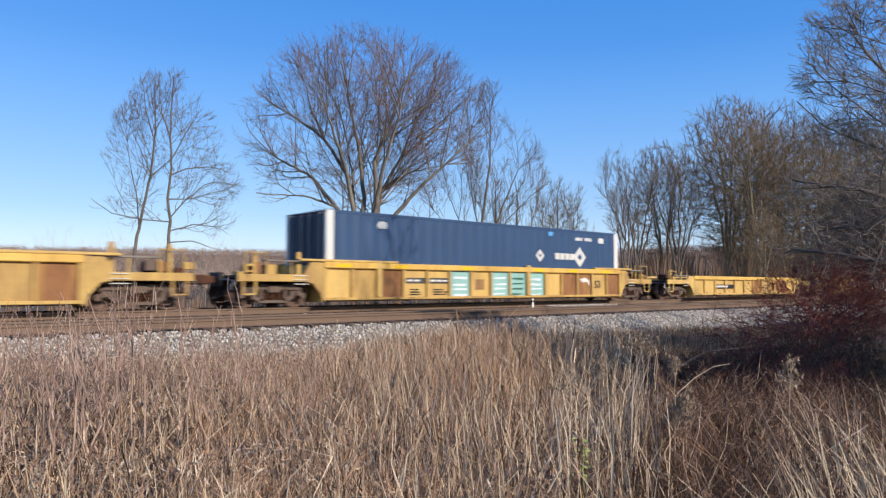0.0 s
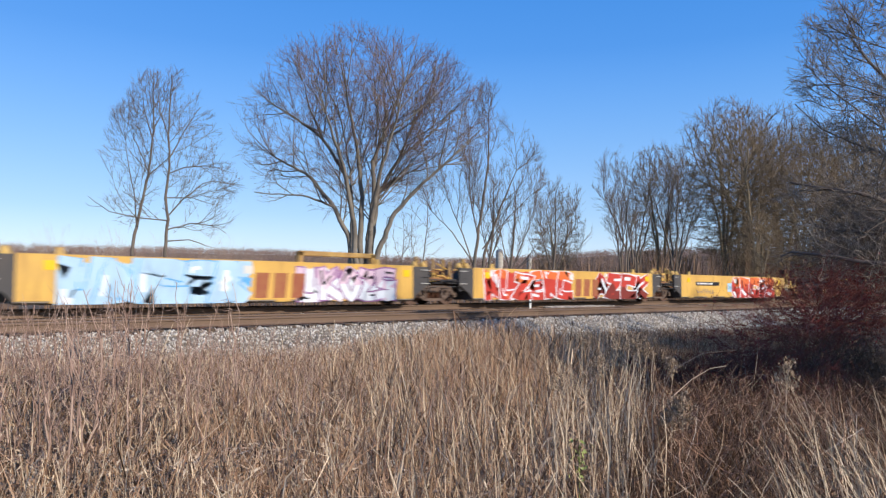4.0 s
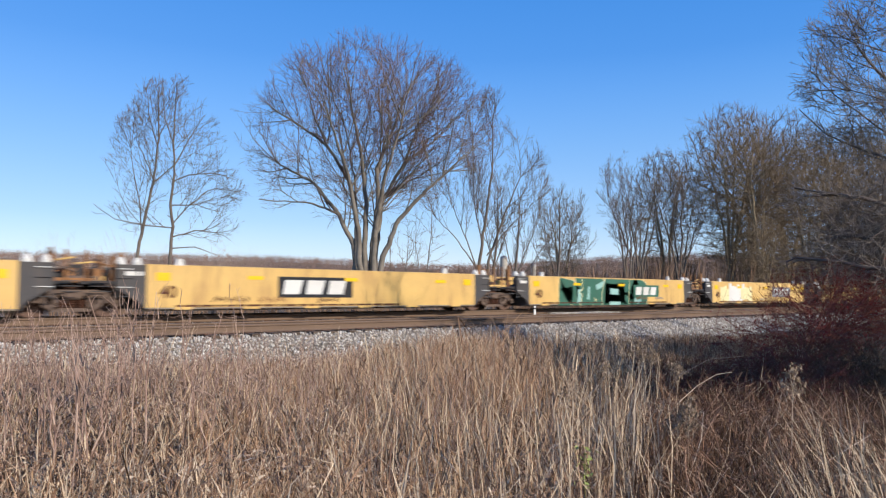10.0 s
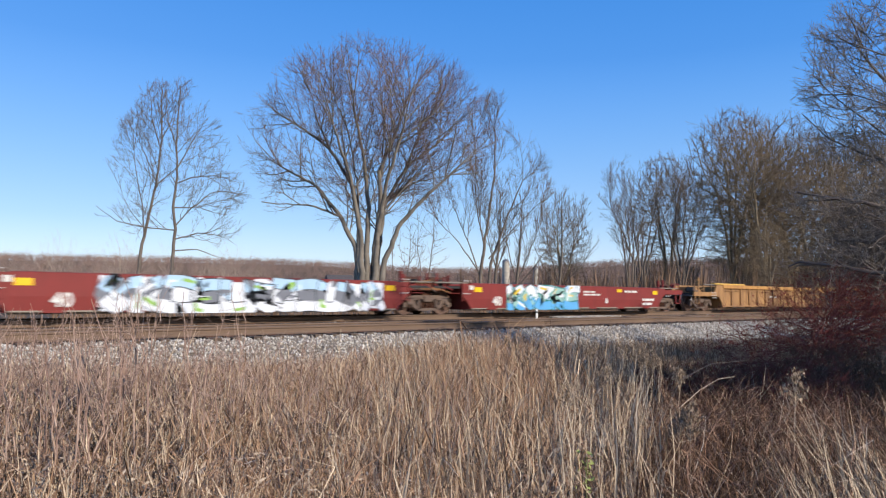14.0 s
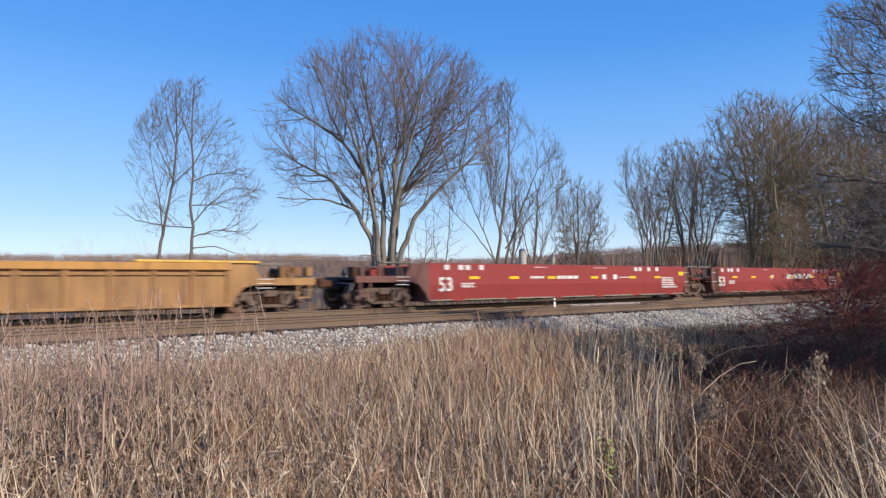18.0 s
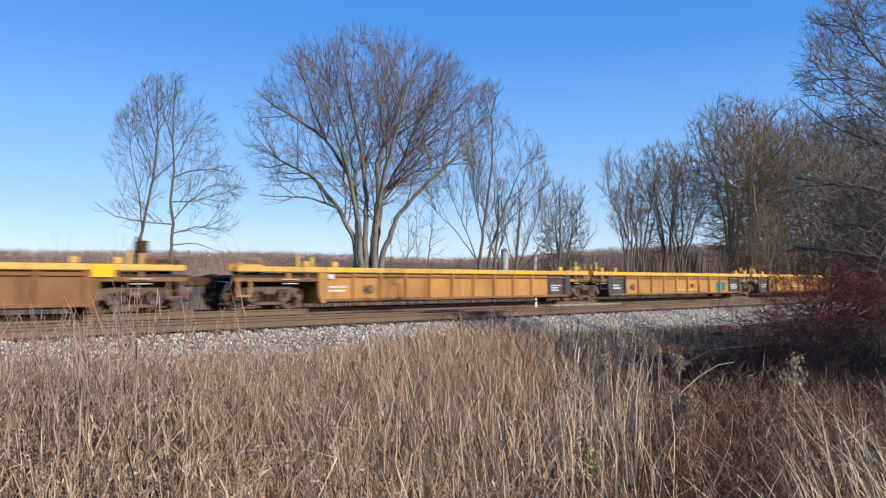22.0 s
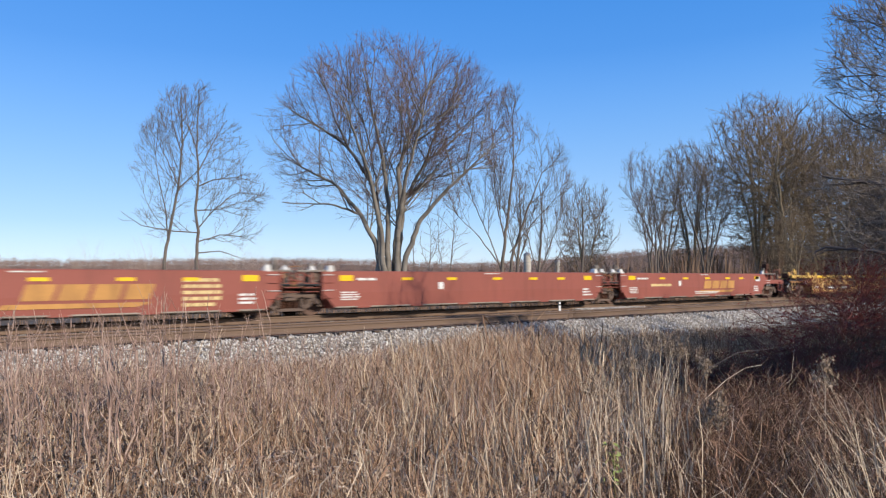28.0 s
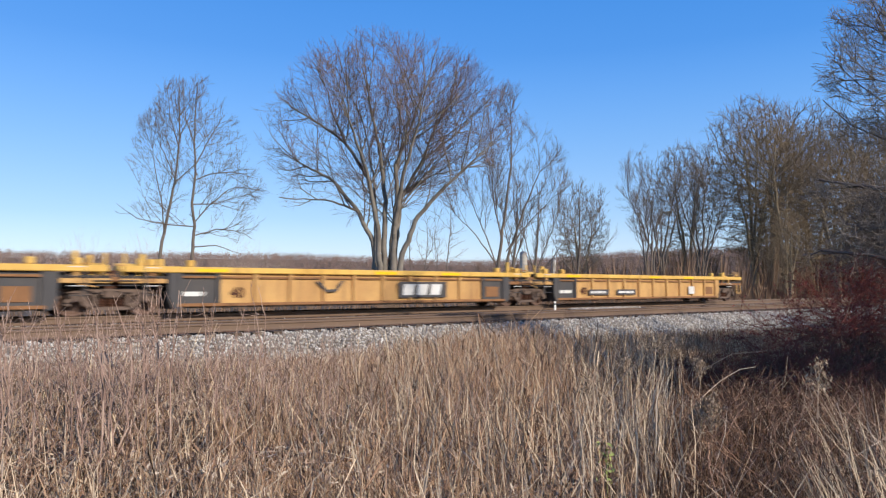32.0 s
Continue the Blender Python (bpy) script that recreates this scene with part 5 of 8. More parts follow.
def deco_h(u, k, L, rng):
    for x in (-L + 0.2,):
        if k > 0:
            plate(u, "stencil_panel", x, x + 1.15, 0.24, 1.25, "charcoal", "charcoal stencil panel", y=NEARF - 0.002)
            lines(u, "lettering", x + 0.2, x + 1.0, 0.5, 0.72, 1, "white", rng, y=NEARF - 0.01)
            squares(u, L, 1.1, "c.c", rng, 0.4, x + 0.1, 0.14)
    if k < 2:
        plate(u, "stencil_panel", L - 1.35, L - 0.15, 0.24, 1.25, "charcoal", "charcoal stencil panel", y=NEARF - 0.002)
        lines(u, "lettering", L - 1.2, L - 0.3, 0.45, 0.6, 2, "cream", rng, y=NEARF - 0.01)
        squares(u, L, 1.08, "c.c", rng, 0.4, L - 1.2, 0.14)
    lines(u, "lettering", -2.0, -0.4, 0.75, 0.9, 1, "white", rng, y=NEARF + 0.07)
    part("container_guide", Geo().box(-L - 0.9, -L + 2.6, NEARF - 0.02, NEARF + 0.25, 1.465, 1.54, 0.015), "chord_yellow", u)
    part("container_guide", Geo().box(L - 2.6, L + 0.9, NEARF - 0.02, NEARF + 0.25, 1.465, 1.54, 0.015), "chord_yellow", u)


consist("dirty gold ribbed articulated well car with charcoal end panels", "", [327.5, 347.0, 366.4, 385.4], [(329.3, 345.3), (348.5, 365.0), (368.0, 384.0)], GOLD, 8, deco_h)

RED53 = dict(kind="smooth", paint="red", top=1.56, bot=0.20, end_paint="brown", joint_shoulder=0.34, open_joint=True, joint_paint="brown", brake="last", posts=1, post_paint="charcoal", deck=1.1, shoulder=0.8, walkway=True, crease=0.09)


def deco_i(u, k, L, rng):
    plate(u, "end_patch", -L, -L + 0.5, 0.3, 1.5, "rust", proud=0.003) if k else None
    plate(u, "reflector", L - 0.5, L - 0.1, 1.12, 1.3, "signal_yellow") if k < 2 else plate(u, "reflector", L - 1.1, L - 0.5, 1.02, 1.25, "signal_yellow")
    number(u, "53", -L + 0.4, 0.56, 0.70, "white")
    lines(u, "lettering", -L + 1.5, -L + 2.2, 0.66, 0.85, 3, "white", rng)
    squares(u, L, 1.32, "w.ww.w", rng, 0.34, -L + 0.7, 0.22)
    squares(u, L, 1.32, "ww.w.w", rng, 0.34, L - 4.2, 0.22)
    for x in (-L + 1.9, -L + 4.0, -L + 6.2, 0.8, L - 4.6, L - 2.6):
        plate(u, "reflector", x, x + 0.5, 0.98, 1.08, "signal_yellow")
    lines(u, "lettering", L - 2.0, L - 0.6, 0.5, 1.05, 5, "white", rng)
    lines(u, "lettering", -L + 5.4, -L + 6.2, 1.42, 1.47, 1, "white", rng)
    lines(u, "lettering", 1.0, 1.9, 1.42, 1.47, 1, "white", rng)
    if k == 0:
        lines(u, "lettering", -L + 5.2, -L + 6.2, 0.95, 1.12, 1, "white", rng)
        lines(u, "lettering", -L + 6.8, -L + 8.2, 0.92, 1.15, 1, "white", rng)
        squares(u, L, 0.95, "w.w", rng, 0.4, 1.6, 0.26)
        lines(u, "lettering", 2.8, 4.4, 1.0, 1.06, 1, "white", rng)
    if k == 1:
        number(u, "C", -L + 6.4, 0.9, 0.36, "white")
        logo_bars(u, 0.2, 3.6, 0.92, 1.2, "white", 9, 0.1, "white company lettering as plain blocks")
    if k == 2:
        lines(u, "lettering", -L + 7.4, -L + 8.6, 0.95, 1.0, 1, "white", rng)
        squares(u, L, 0.95, "w.w", rng, 0.6, 0.6, 0.26)
        lines(u, "lettering", 3.3, 5.6, 0.94, 1.14, 1, "white", rng)


consist("oxide red smooth-sided articulated well with white stencils", "", [389.6, 409.1, 428.3, 447.3], [(391.3, 407.7), (410.6, 426.9), (429.8, 446.2)], RED53, 9, deco_i)

ORANGE = dict(kind="ribbed", paint="orange", top=1.32, chord=0.17, ribs=11, panels="bpppppppppb", rusty="orange_rust", chord_paint="chord_yellow", brake="none", posts=2, post_paint="chord_yellow",
              end_paint="charcoal", dark_ends=True, shoulder=0.9, open_end=True, gap=True, deck=1.1, walkway=False, clutter_paint="chord_yellow")


def guides(u, L):
    for x in (-L - 0.7, -L + 0.35, L - 0.35, L + 0.7):
        part("container_guide", Geo().box(x - 0.1, x + 0.1, NEARF, NEARF + 0.2, 1.322, 1.5, 0.02), "chord_yellow", u, "yellow container guide")


def deco_j(u, k, L, rng):
    guides(u, L)
    plate(u, "end_patch", L + 0.05, L + 0.6, 0.98, 1.3, "signal_yellow", y=NEARF - 0.03)
    logo_panel(u, 1.6, 3.6, 0.42, 0.86, "orange_rust")
    lines(u, "lettering", -L + 1.4, -L + 2.3, 0.45, 0.65, 2, "white", rng)


consist("rusty orange ribbed single well car with yellow chord", "", [451.0, 466.85], [(452.6, 465.6)], dict(ORANGE, paint="orange_rust", end_paint="orange_rust", dark_ends=False, panels="p", brake="last"), 10, deco_j)


def deco_k(u, k, L, rng):
    guides(u, L)
    w = 2 * L / 11
    s = NEARF + 0.07
    for x in (-L + 0.5, 0.2, L - 3.2):
        plate(u, "reflector", x, x + 0.9, 1.18, 1.27, "signal_yellow", y=NEARF - 0.03)
    lines(u, "lettering", -L + 0.15, -L + 0.95, 0.5, 0.75, 2, "white", rng, y=s)
    lines(u, "lettering", L - 0.95, L - 0.2, 0.45, 0.75, 3, "white", rng, y=s)
    number(u, "40", -L + 1.35 * w, 0.46, 0.42, "charcoal", s)
    if k in (2, 3):
        for j in range(3):
            x = 1.8 + j * 0.75
            plate(u, "faded_logo", x, x + 0.6, 0.56, 0.93, "faded_red", "faded red logo as plain blocks", y=NEARF - 0.004)
        g = Geo()
        for j in range(3):
            x = -2.8 + j * 1.1
            g.prism([(x, 0.55), (x + 0.5, 0.60), (x + 1.0, 0.53), (x + 1.0, 0.555), (x + 0.5, 0.625), (x, 0.575)], NEARF - 0.006, NEARF)
        part("graffiti", g, "paint_yellow", u)
    if k == 1:
        plate(u, "graffiti", L - 2.6, L - 1.6, 0.4, 0.85, "paint_teal", y=s)
        plate(u, "graffiti", 0.9, 1.2, 0.55, 0.75, "paint_maroon", y=s)
        lines(u, "graffiti", -0.4, 2.2, 0.4, 0.5, 1, "paint_yellow", rng, y=s)
    if k == 4:
        plate(u, "name_board", -L + 1.7, -L + 4.2, 0.5, 0.68, "paint_black", y=NEARF - 0.002)
    if k == 0:
        plate(u, "reflector", -L + 0.1, -L + 0.3, 0.95, 1.1, "white", y=NEARF - 0.002)


consist("weathered orange ribbed articulated well with charcoal ends and yellow chord", "", [470.8, 486.4, 501.9, 517.3, 532.9, 548.5],
        [(472.6, 484.7), (488.0, 500.5), (503.2, 515.6), (519.2, 531.5), (534.8, 547.4)], ORANGE, 11, deco_k)

REDBROWN = dict(open_joint=True, joint_shoulder=0.5, cones=(0.15, 0.75), kind="smooth", paint="red_brown", top=1.4, bot=0.22, end_paint="red_brown", brake="both", posts=2, post_paint="grating", deck=1.05, shoulder=0.5, walkway=True, crease=0.02,
                lids=(-6.6, 6.6), lid_paint="white")


def deco_l(u, k, L, rng):
    for x in (-L + 0.15, L - 0.7):
        plate(u, "reflector", x, x + 0.5, 1.08, 1.26, "signal_yellow")
    for x in (-L + 2.6, -L + 4.6, 0.4, 2.4, L - 2.4):
        plate(u, "reflector", x, x + 0.45, 1.1, 1.19, "signal_yellow")
    lines(u, "lettering", -L + 0.8, -L + 1.9, 1.06, 1.2, 1, "white", rng)
    lines(u, "lettering", -L + 0.2, -L + 1.0, 0.45, 0.75, 4, "white", rng)
    lines(u, "lettering", L - 0.8, L - 0.2, 0.4, 0.75, 3, "white", rng)
    lines(u, "lettering", 0.0, 0.9, 1.3, 1.36, 1, "white", rng)
    plate(u, "unit_letter", -L + 4.2, -L + 4.42, 0.78, 1.02, "white")
    if k in (0, 2, 4):
        logo_bars(u, 0.2, 3.3, 0.62, 1.02, "orange", 4, 0.35)
        part("logo", Geo().prism([(-0.3, 0.42), (2.9, 0.42), (3.3, 0.54), (-0.1, 0.54)], NEARF - 0.006, NEARF), "orange", u, "faded gold swoosh under the logo")
    if k in (0, 4):
        lines(u, "lettering", -L + 1.9, -L + 4.0, 0.72, 0.92, 1, "cream", rng)
    if k == 2:
        lines(u, "graffiti", L - 2.4, L - 1.1, 0.35, 1.2, 5, "cream", rng)
    if k == 4:
        lines(u, "graffiti", -0.6, 2.0, 0.35, 0.5, 2, "white", rng)
        plate(u, "reflector", L - 0.6, L - 0.1, 0.98, 1.24, "white")


consist("mineral red smooth-sided articulated well with faded gold logo", "", [552.7, 568.2, 583.5, 598.8, 614.2, 629.3],
        [(554.1, 567.0), (569.6, 582.2), (584.8, 597.8), (600.2, 613.1), (615.4, 627.9)], REDBROWN, 12, deco_l)


def deco_m(u, k, L, rng):
    guides(u, L)
    s = NEARF + 0.07
    for x in (-L + 0.5, 0.2, L - 3.2):
        plate(u, "reflector", x, x + 0.9, 1.18, 1.27, "signal_yellow", y=NEARF - 0.03)
    lines(u, "lettering", -L + 0.15, -L + 0.95, 0.45, 0.68, 1, "white", rng, y=s)
    plate(u, "notice", L - 0.95, L - 0.3, 0.4, 0.78, "orange_rust", y=s)
    if k in (1, 2, 3):
        a = (-L + 3.6, 0.0, 1.2)[k - 1] if k != 2 else 1.2
        logo_panel(u, a, a + 2.1, 0.4, 0.95, "charcoal")
    if k in (0, 4):
        for x in (-L + 2.0, -L + 4.0):
            plate(u, "name_board", x, x + 1.4, 0.42, 0.66, "charcoal", y=NEARF - 0.002)
            lines(u, "lettering", x + 0.1, x + 1.4, 0.45, 0.62, 1, "white", rng, y=NEARF - 0.01)
    if k == 4:
        plate(u, "notice", 3.6, 4.1, 0.42, 0.8, "white", y=NEARF - 0.002)
    if k in (2, 3):
        x = -2.0
        part("graffiti", Geo().prism([(x, 0.95), (x + 0.35, 0.6), (x + 0.75, 0.62), (x + 1.0, 0.95), (x + 0.9, 0.95), (x + 0.7, 0.7), (x + 0.4, 0.68), (x + 0.1, 0.95)], NEARF - 0.008, NEARF), "charcoal", u)
    number(u, "40", -L + 1.5, 0.46, 0.42, "rust", s)


consist("weathered golden ribbed articulated well with charcoal ends and white logo", "", [633.0, 648.6, 664.3, 679.8, 695.5, 711.0],
        [(634.8, 647.3), (650.6, 663.0), (665.9, 678.2), (681.4, 693.9), (697.0, 709.6)], dict(ORANGE, paint="gold_light"), 13, deco_m)


# ---- trees ----
def grow(tips, base, fork, rng, r_tip=0.012, power=0.46, twigs=5, twig_len=(0.35, 0.9), bend=0.10, lift=0.35, keep=0.3, stems=False):
    """Limbs from the base to every tip: the tips are split again and again, and each limb heads for the middle of its share.
    Returns arrays of segments p, q, radius at p, radius at q."""
    segs = []
    base, fork = np.array(base, float), np.array(fork, float)

    def limb(p, q, r0, r1, pieces, wob):
        a = p
        for k in range(1, pieces + 1):
            f = k / pieces
            b = p + (q - p) * f
            if k < pieces:
                b = b + rng.normal(0, wob, 3) * np.linalg.norm(q - p)
            ra, rb = r0 + (r1 - r0) * (k - 1) / pieces, r0 + (r1 - r0) * f
            segs.append((*a, *b, ra, rb))
            a = b

    def split(p, idx, came, depth):
        n = len(idx)
        rad = r_tip * n ** power
        pts = tips[idx]
        if n == 1:
            q = pts[0]
            limb(p, q, r_tip * 1.1, r_tip * 0.55, 3, bend * 0.5)
            ax = (q - p) / (np.linalg.norm(q - p) + 1e-6)
            for _ in range(twigs):
                f = rng.uniform(0.25, 1.0)
                s = p + (q - p) * f
                d = ax + rng.normal(0, 0.55, 3)
                d[2] += lift * rng.uniform(0, 1)
                d /= np.linalg.norm(d)
                ln = rng.uniform(*twig_len)
                m = s + d * ln * 0.5
                e = m + (d + rng.normal(0, 0.25, 3)) * ln * 0.5
                segs.append((*s, *m, r_tip * 0.5, r_tip * 0.4))
                segs.append((*m, *e, r_tip * 0.4, r_tip * 0.25))
            return
        mid = pts.mean(0)
        f = rng.uniform(0.16, 0.3) if n > 6 else rng.uniform(0.3, 0.5)
        way = mid - p
        dist = np.linalg.norm(way)
        q = p + way * f + came * dist * f * (keep + (0.75 if depth in (1, 2) and stems else 0.0))
        q = q + rng.normal(0, bend, 3) * dist * f
        if stems and depth == 0:
            q = p + np.array([0, 0, 0.05])
        limb(p, q, rad, r_tip * (n * 0.8) ** power, 2 if dist * f < 1.2 else 3, bend * 0.35)
        c = pts - q
        c = c / (np.linalg.norm(c, axis=1, keepdims=True) + 1e-6)
        c = c - c.mean(0)
        u, s, vt = np.linalg.svd(c, full_matrices=False)
        ax = vt[0] + vt[min(1, len(vt) - 1)] * rng.normal(0, 0.5)
        order = np.argsort(c @ ax)
        cut = int(np.clip(round(n * rng.uniform(0.3, 0.7)), 1, n - 1))
        if n > 300 and depth < 2:                    # several stems near the foot
            cuts = sorted(rng.choice(np.arange(int(n * 0.12), int(n * 0.9)), 3, replace=False))
            groups = [order[:cuts[0]], order[cuts[0]:cuts[1]], order[cuts[1]:cuts[2]], order[cuts[2]:]]
        elif n > 60 and rng.random() < 0.6:            # a third limb
            cut2 = cut + (n - cut) // 2 if cut < n / 2 else cut // 2
            lo, hi = min(cut, cut2), max(cut, cut2)
            groups = [order[:lo], order[lo:hi], order[hi:]]
        else:
            groups = [order[:cut], order[cut:]]
        came2 = (q - p) / (np.linalg.norm(q - p) + 1e-6)
        for grp in groups:
            if len(grp):
                split(q, idx[grp], came2, depth + 1)

    n = len(tips)
    r0 = r_tip * n ** power
    limb(base, base + (fork - base) * 0.25, r0 * 1.5, r0 * 1.12, 1, 0)
    limb(base + (fork - base) * 0.25, fork, r0 * 1.12, r0, 2, 0.02)
    split(fork, np.arange(n), (fork - base) / (np.linalg.norm(fork - base) + 1e-6), 0)
    return np.array(segs)


def tubes(segs, sides):
    """Vertices and quads of open tapered tubes along the segments."""
    p, q, r0, r1 = segs[:, :3], segs[:, 3:6], segs[:, 6], segs[:, 7]
    d = q - p
    ln = np.linalg.norm(d, axis=1, keepdims=True) + 1e-9
    d = d / ln
    p = p - d * np.minimum(ln, r0[:, None] * 0.6)
    ref = np.where(np.abs(d[:, 2:3]) < 0.8, np.array([[0, 0, 1.0]]), np.array([[1.0, 0, 0]]))
    a = np.cross(d, ref)
    a /= np.linalg.norm(a, axis=1, keepdims=True) + 1e-9
    b = np.cross(d, a)
    ang = 2 * np.pi * np.arange(sides) / sides
    ring = np.cos(ang)[None, :, None] * a[:, None] + np.sin(ang)[None, :, None] * b[:, None]
    v = np.concatenate([p[:, None] + ring * r0[:, None, None], q[:, None] + ring * r1[:, None, None]], 1)
    k = np.arange(sides)
    f = np.stack([k, (k + 1) % sides, (k + 1) % sides + sides, k + sides], 1)
    f = f[None] + (2 * sides) * np.arange(len(segs))[:, None, None]
    return v.reshape(-1, 3), f.reshape(-1, 4)


def limbs_mesh(name, segs, material):
    vs, qs, k = [], [], 0
    r = segs[:, 6]
    for lo, hi, sides in ((0.06, 9, 9), (0.02, 0.06, 5), (0, 0.02, 3)):
        part_segs = segs[(r >= lo) & (r < hi)]
        if len(part_segs):
            v, q = tubes(part_segs, sides)
            vs.append(v)
            qs.append(q + k)
            k += len(v)
    return sheet(name, np.concatenate(vs), np.concatenate(qs), material, True)


def crown_tips(n, shells, rng, hollow=0.35):
    """Tips spread through ellipsoids (cx, cy, cz, rx, ry, rz), more of them towards the outside."""
    vol = np.array([s[3] * s[4] * s[5] for s in shells])
    out = []
    for s, c in zip(shells, rng.multinomial(n, vol / vol.sum())):
        d = rng.normal(0, 1, (c, 3))
        d /= np.linalg.norm(d, axis=1, keepdims=True)
        out.append(np.array(s[:3]) + d * (hollow + (1 - hollow) * rng.random((c, 1)) ** 0.6) * np.array(s[3:]))
    return np.concatenate(out)


def colonise(stems, att, rng, step, reach, kill, keep=0.6, up=0.12, rounds=160):
    """Branches that grow step by step towards free points in the crown, from stems given as lines of points.
    Returns node positions and the index of each node's parent."""
    pos, parent, way = [], [], []
    for line in stems:
        last = -1
        for k, p in enumerate(line):
            if k == 0 and pos:
                last = int(np.linalg.norm(np.array(pos) - np.array(p), axis=1).argmin())
                continue
            pos.append(np.array(p, float))
            parent.append(last)
            d = pos[-1] - pos[last] if last >= 0 else np.array([0, 0, 1.0])
            way.append(d / (np.linalg.norm(d) + 1e-9))
            last = len(pos) - 1
    pos, way = np.array(pos), np.array(way)
    best, who = np.full(len(att), 1e9), np.zeros(len(att), int)
    start, kids = 0, np.zeros(len(pos), int)
    for _ in range(rounds):
        fresh = pos[start:]
        if not len(fresh) or not len(att):
            break
        d = np.linalg.norm(att[:, None] - fresh[None], axis=2)
        j = d.argmin(1)
        dj = d[np.arange(len(att)), j]
        closer = dj < best
        best[closer], who[closer] = dj[closer], j[closer] + start
        left = best > kill
        att, best, who = att[left], best[left], who[left]
        pull = best < reach
        if not pull.any():
            pull = best < best.min() * 1.1 + 0.1 if len(best) else pull
            if not len(best):
                break
        src, inv = np.unique(who[pull], return_inverse=True)
        unit = (att[pull] - pos[who[pull]]) / best[pull][:, None]
        sums = np.zeros((len(src), 3))
        np.add.at(sums, inv, unit)
        sums /= np.linalg.norm(sums, axis=1, keepdims=True) + 1e-9
        nd = sums + keep * way[src] + rng.normal(0, 0.16, sums.shape)
        nd[:, 2] += up
        nd /= np.linalg.norm(nd, axis=1, keepdims=True) + 1e-9
        full = kids[src] > 3
        stuck = np.isin(who, src[full])
        src, nd = src[~full], nd[~full]
        if stuck.any():
            att, best, who = att[~stuck], best[~stuck], who[~stuck]
        start = len(pos)
        np.add.at(kids, src, 1)
        pos = np.concatenate([pos, pos[src] + nd * step])
        way = np.concatenate([way, nd])
        kids = np.concatenate([kids, np.zeros(len(src), int)])
        parent += list(src)
    return pos, np.array(parent)


def branch_segments(pos, parent, rng, r_tip, power, twigs, twig_len, lift):
    """Limb thickness from what each limb carries, smoothed runs, and fine forked twigs on the thin ends."""
    n = len(pos)
    load, kids = np.zeros(n), np.zeros(n, int)
    main, heavy = np.full(n, -1), np.zeros(n)
    for k in range(n - 1, 0, -1):
        load[k] = max(load[k], 1.0)
        p = parent[k]
        load[p] += load[k]
        kids[p] += 1
        if load[k] > heavy[p]:
            heavy[p], main[p] = load[k], k
    for _ in range(2):
        q = pos.copy()
        ok = (main >= 0) & (parent >= 0)
        q[ok] = 0.5 * pos[ok] + 0.25 * pos[parent[ok]] + 0.25 * pos[main[ok]]
        pos = q
    rad = r_tip * np.maximum(load, 1) ** power
    k = np.arange(1, n)
    p = parent[1:]
    segs = [np.concatenate([pos[p], pos[k], np.minimum(rad[p], rad[k] * 1.35)[:, None], rad[k][:, None]], 1)]
    thin = k[(rad[k] < r_tip * 2.4)]
    thin = np.repeat(thin, twigs)
    thin = thin[rng.random(len(thin)) < np.where(kids[thin] == 0, 1.0, 0.55)]
    m = len(thin)
    ax = pos[thin] - pos[parent[thin]]
    ax /= np.linalg.norm(ax, axis=1, keepdims=True) + 1e-9
    s = pos[thin] - (pos[thin] - pos[parent[thin]]) * rng.random((m, 1))
    d = ax + rng.normal(0, 0.42, (m, 3))
    d[:, 2] += lift * rng.random(m)
    d /= np.linalg.norm(d, axis=1, keepdims=True)
    ln = rng.uniform(*twig_len, (m, 1))
    e1 = s + d * ln * 0.5
    d2 = d + rng.normal(0, 0.22, (m, 3))
    d2[:, 2] += lift * 0.3
    e2 = e1 + d2 * ln * 0.5
    e3 = e1 + (d + rng.normal(0, 0.5, (m, 3))) * ln * 0.4
    r = np.full((m, 1), r_tip)
    segs += [np.concatenate([s, e1, r * 0.75, r * 0.6], 1), np.concatenate([e1, e2, r * 0.6, r * 0.35], 1), np.concatenate([e1, e3, r * 0.5, r * 0.3], 1)]
    return np.concatenate(segs)


def stem(path, step):
    """Points at even steps along a bent line through the given points."""
    p = np.array(path, float)
    ln = np.concatenate([[0], np.cumsum(np.linalg.norm(np.diff(p, axis=0), axis=1))])
    u = np.linspace(0, ln[-1], max(3, int(ln[-1] / step) + 1))
    return np.stack([np.interp(u, ln, p[:, k]) for k in range(3)], 1)


def vase(count, height, out, rng, step, centre=(0, 0), rise=0.3, foot=0.22):
    """Several stems that rise from one foot and curve apart."""
    lines = []
    for k in range(count):
        a = 6.28 * (k + rng.uniform(-0.3, 0.3)) / count
        r, h = out * rng.uniform(0.35, 1.0), height * rng.uniform(0.8, 1.05)
        f = np.linspace(0, 1, 12)
        g = np.clip((f - rise) / (1 - rise), 0, 1) ** 1.4
        x, y = foot * math.cos(a) * (f > 0) + r * np.cos(a) * g, foot * math.sin(a) * (f > 0) + r * np.sin(a) * g
        wob = rng.normal(0, 0.07, (12, 2)) * (f > 0)[:, None]
        lines.append(stem(np.stack([x + centre[0] * f + wob[:, 0], y + centre[1] * f + wob[:, 1], -0.15 + h * f], 1), step))
    return lines


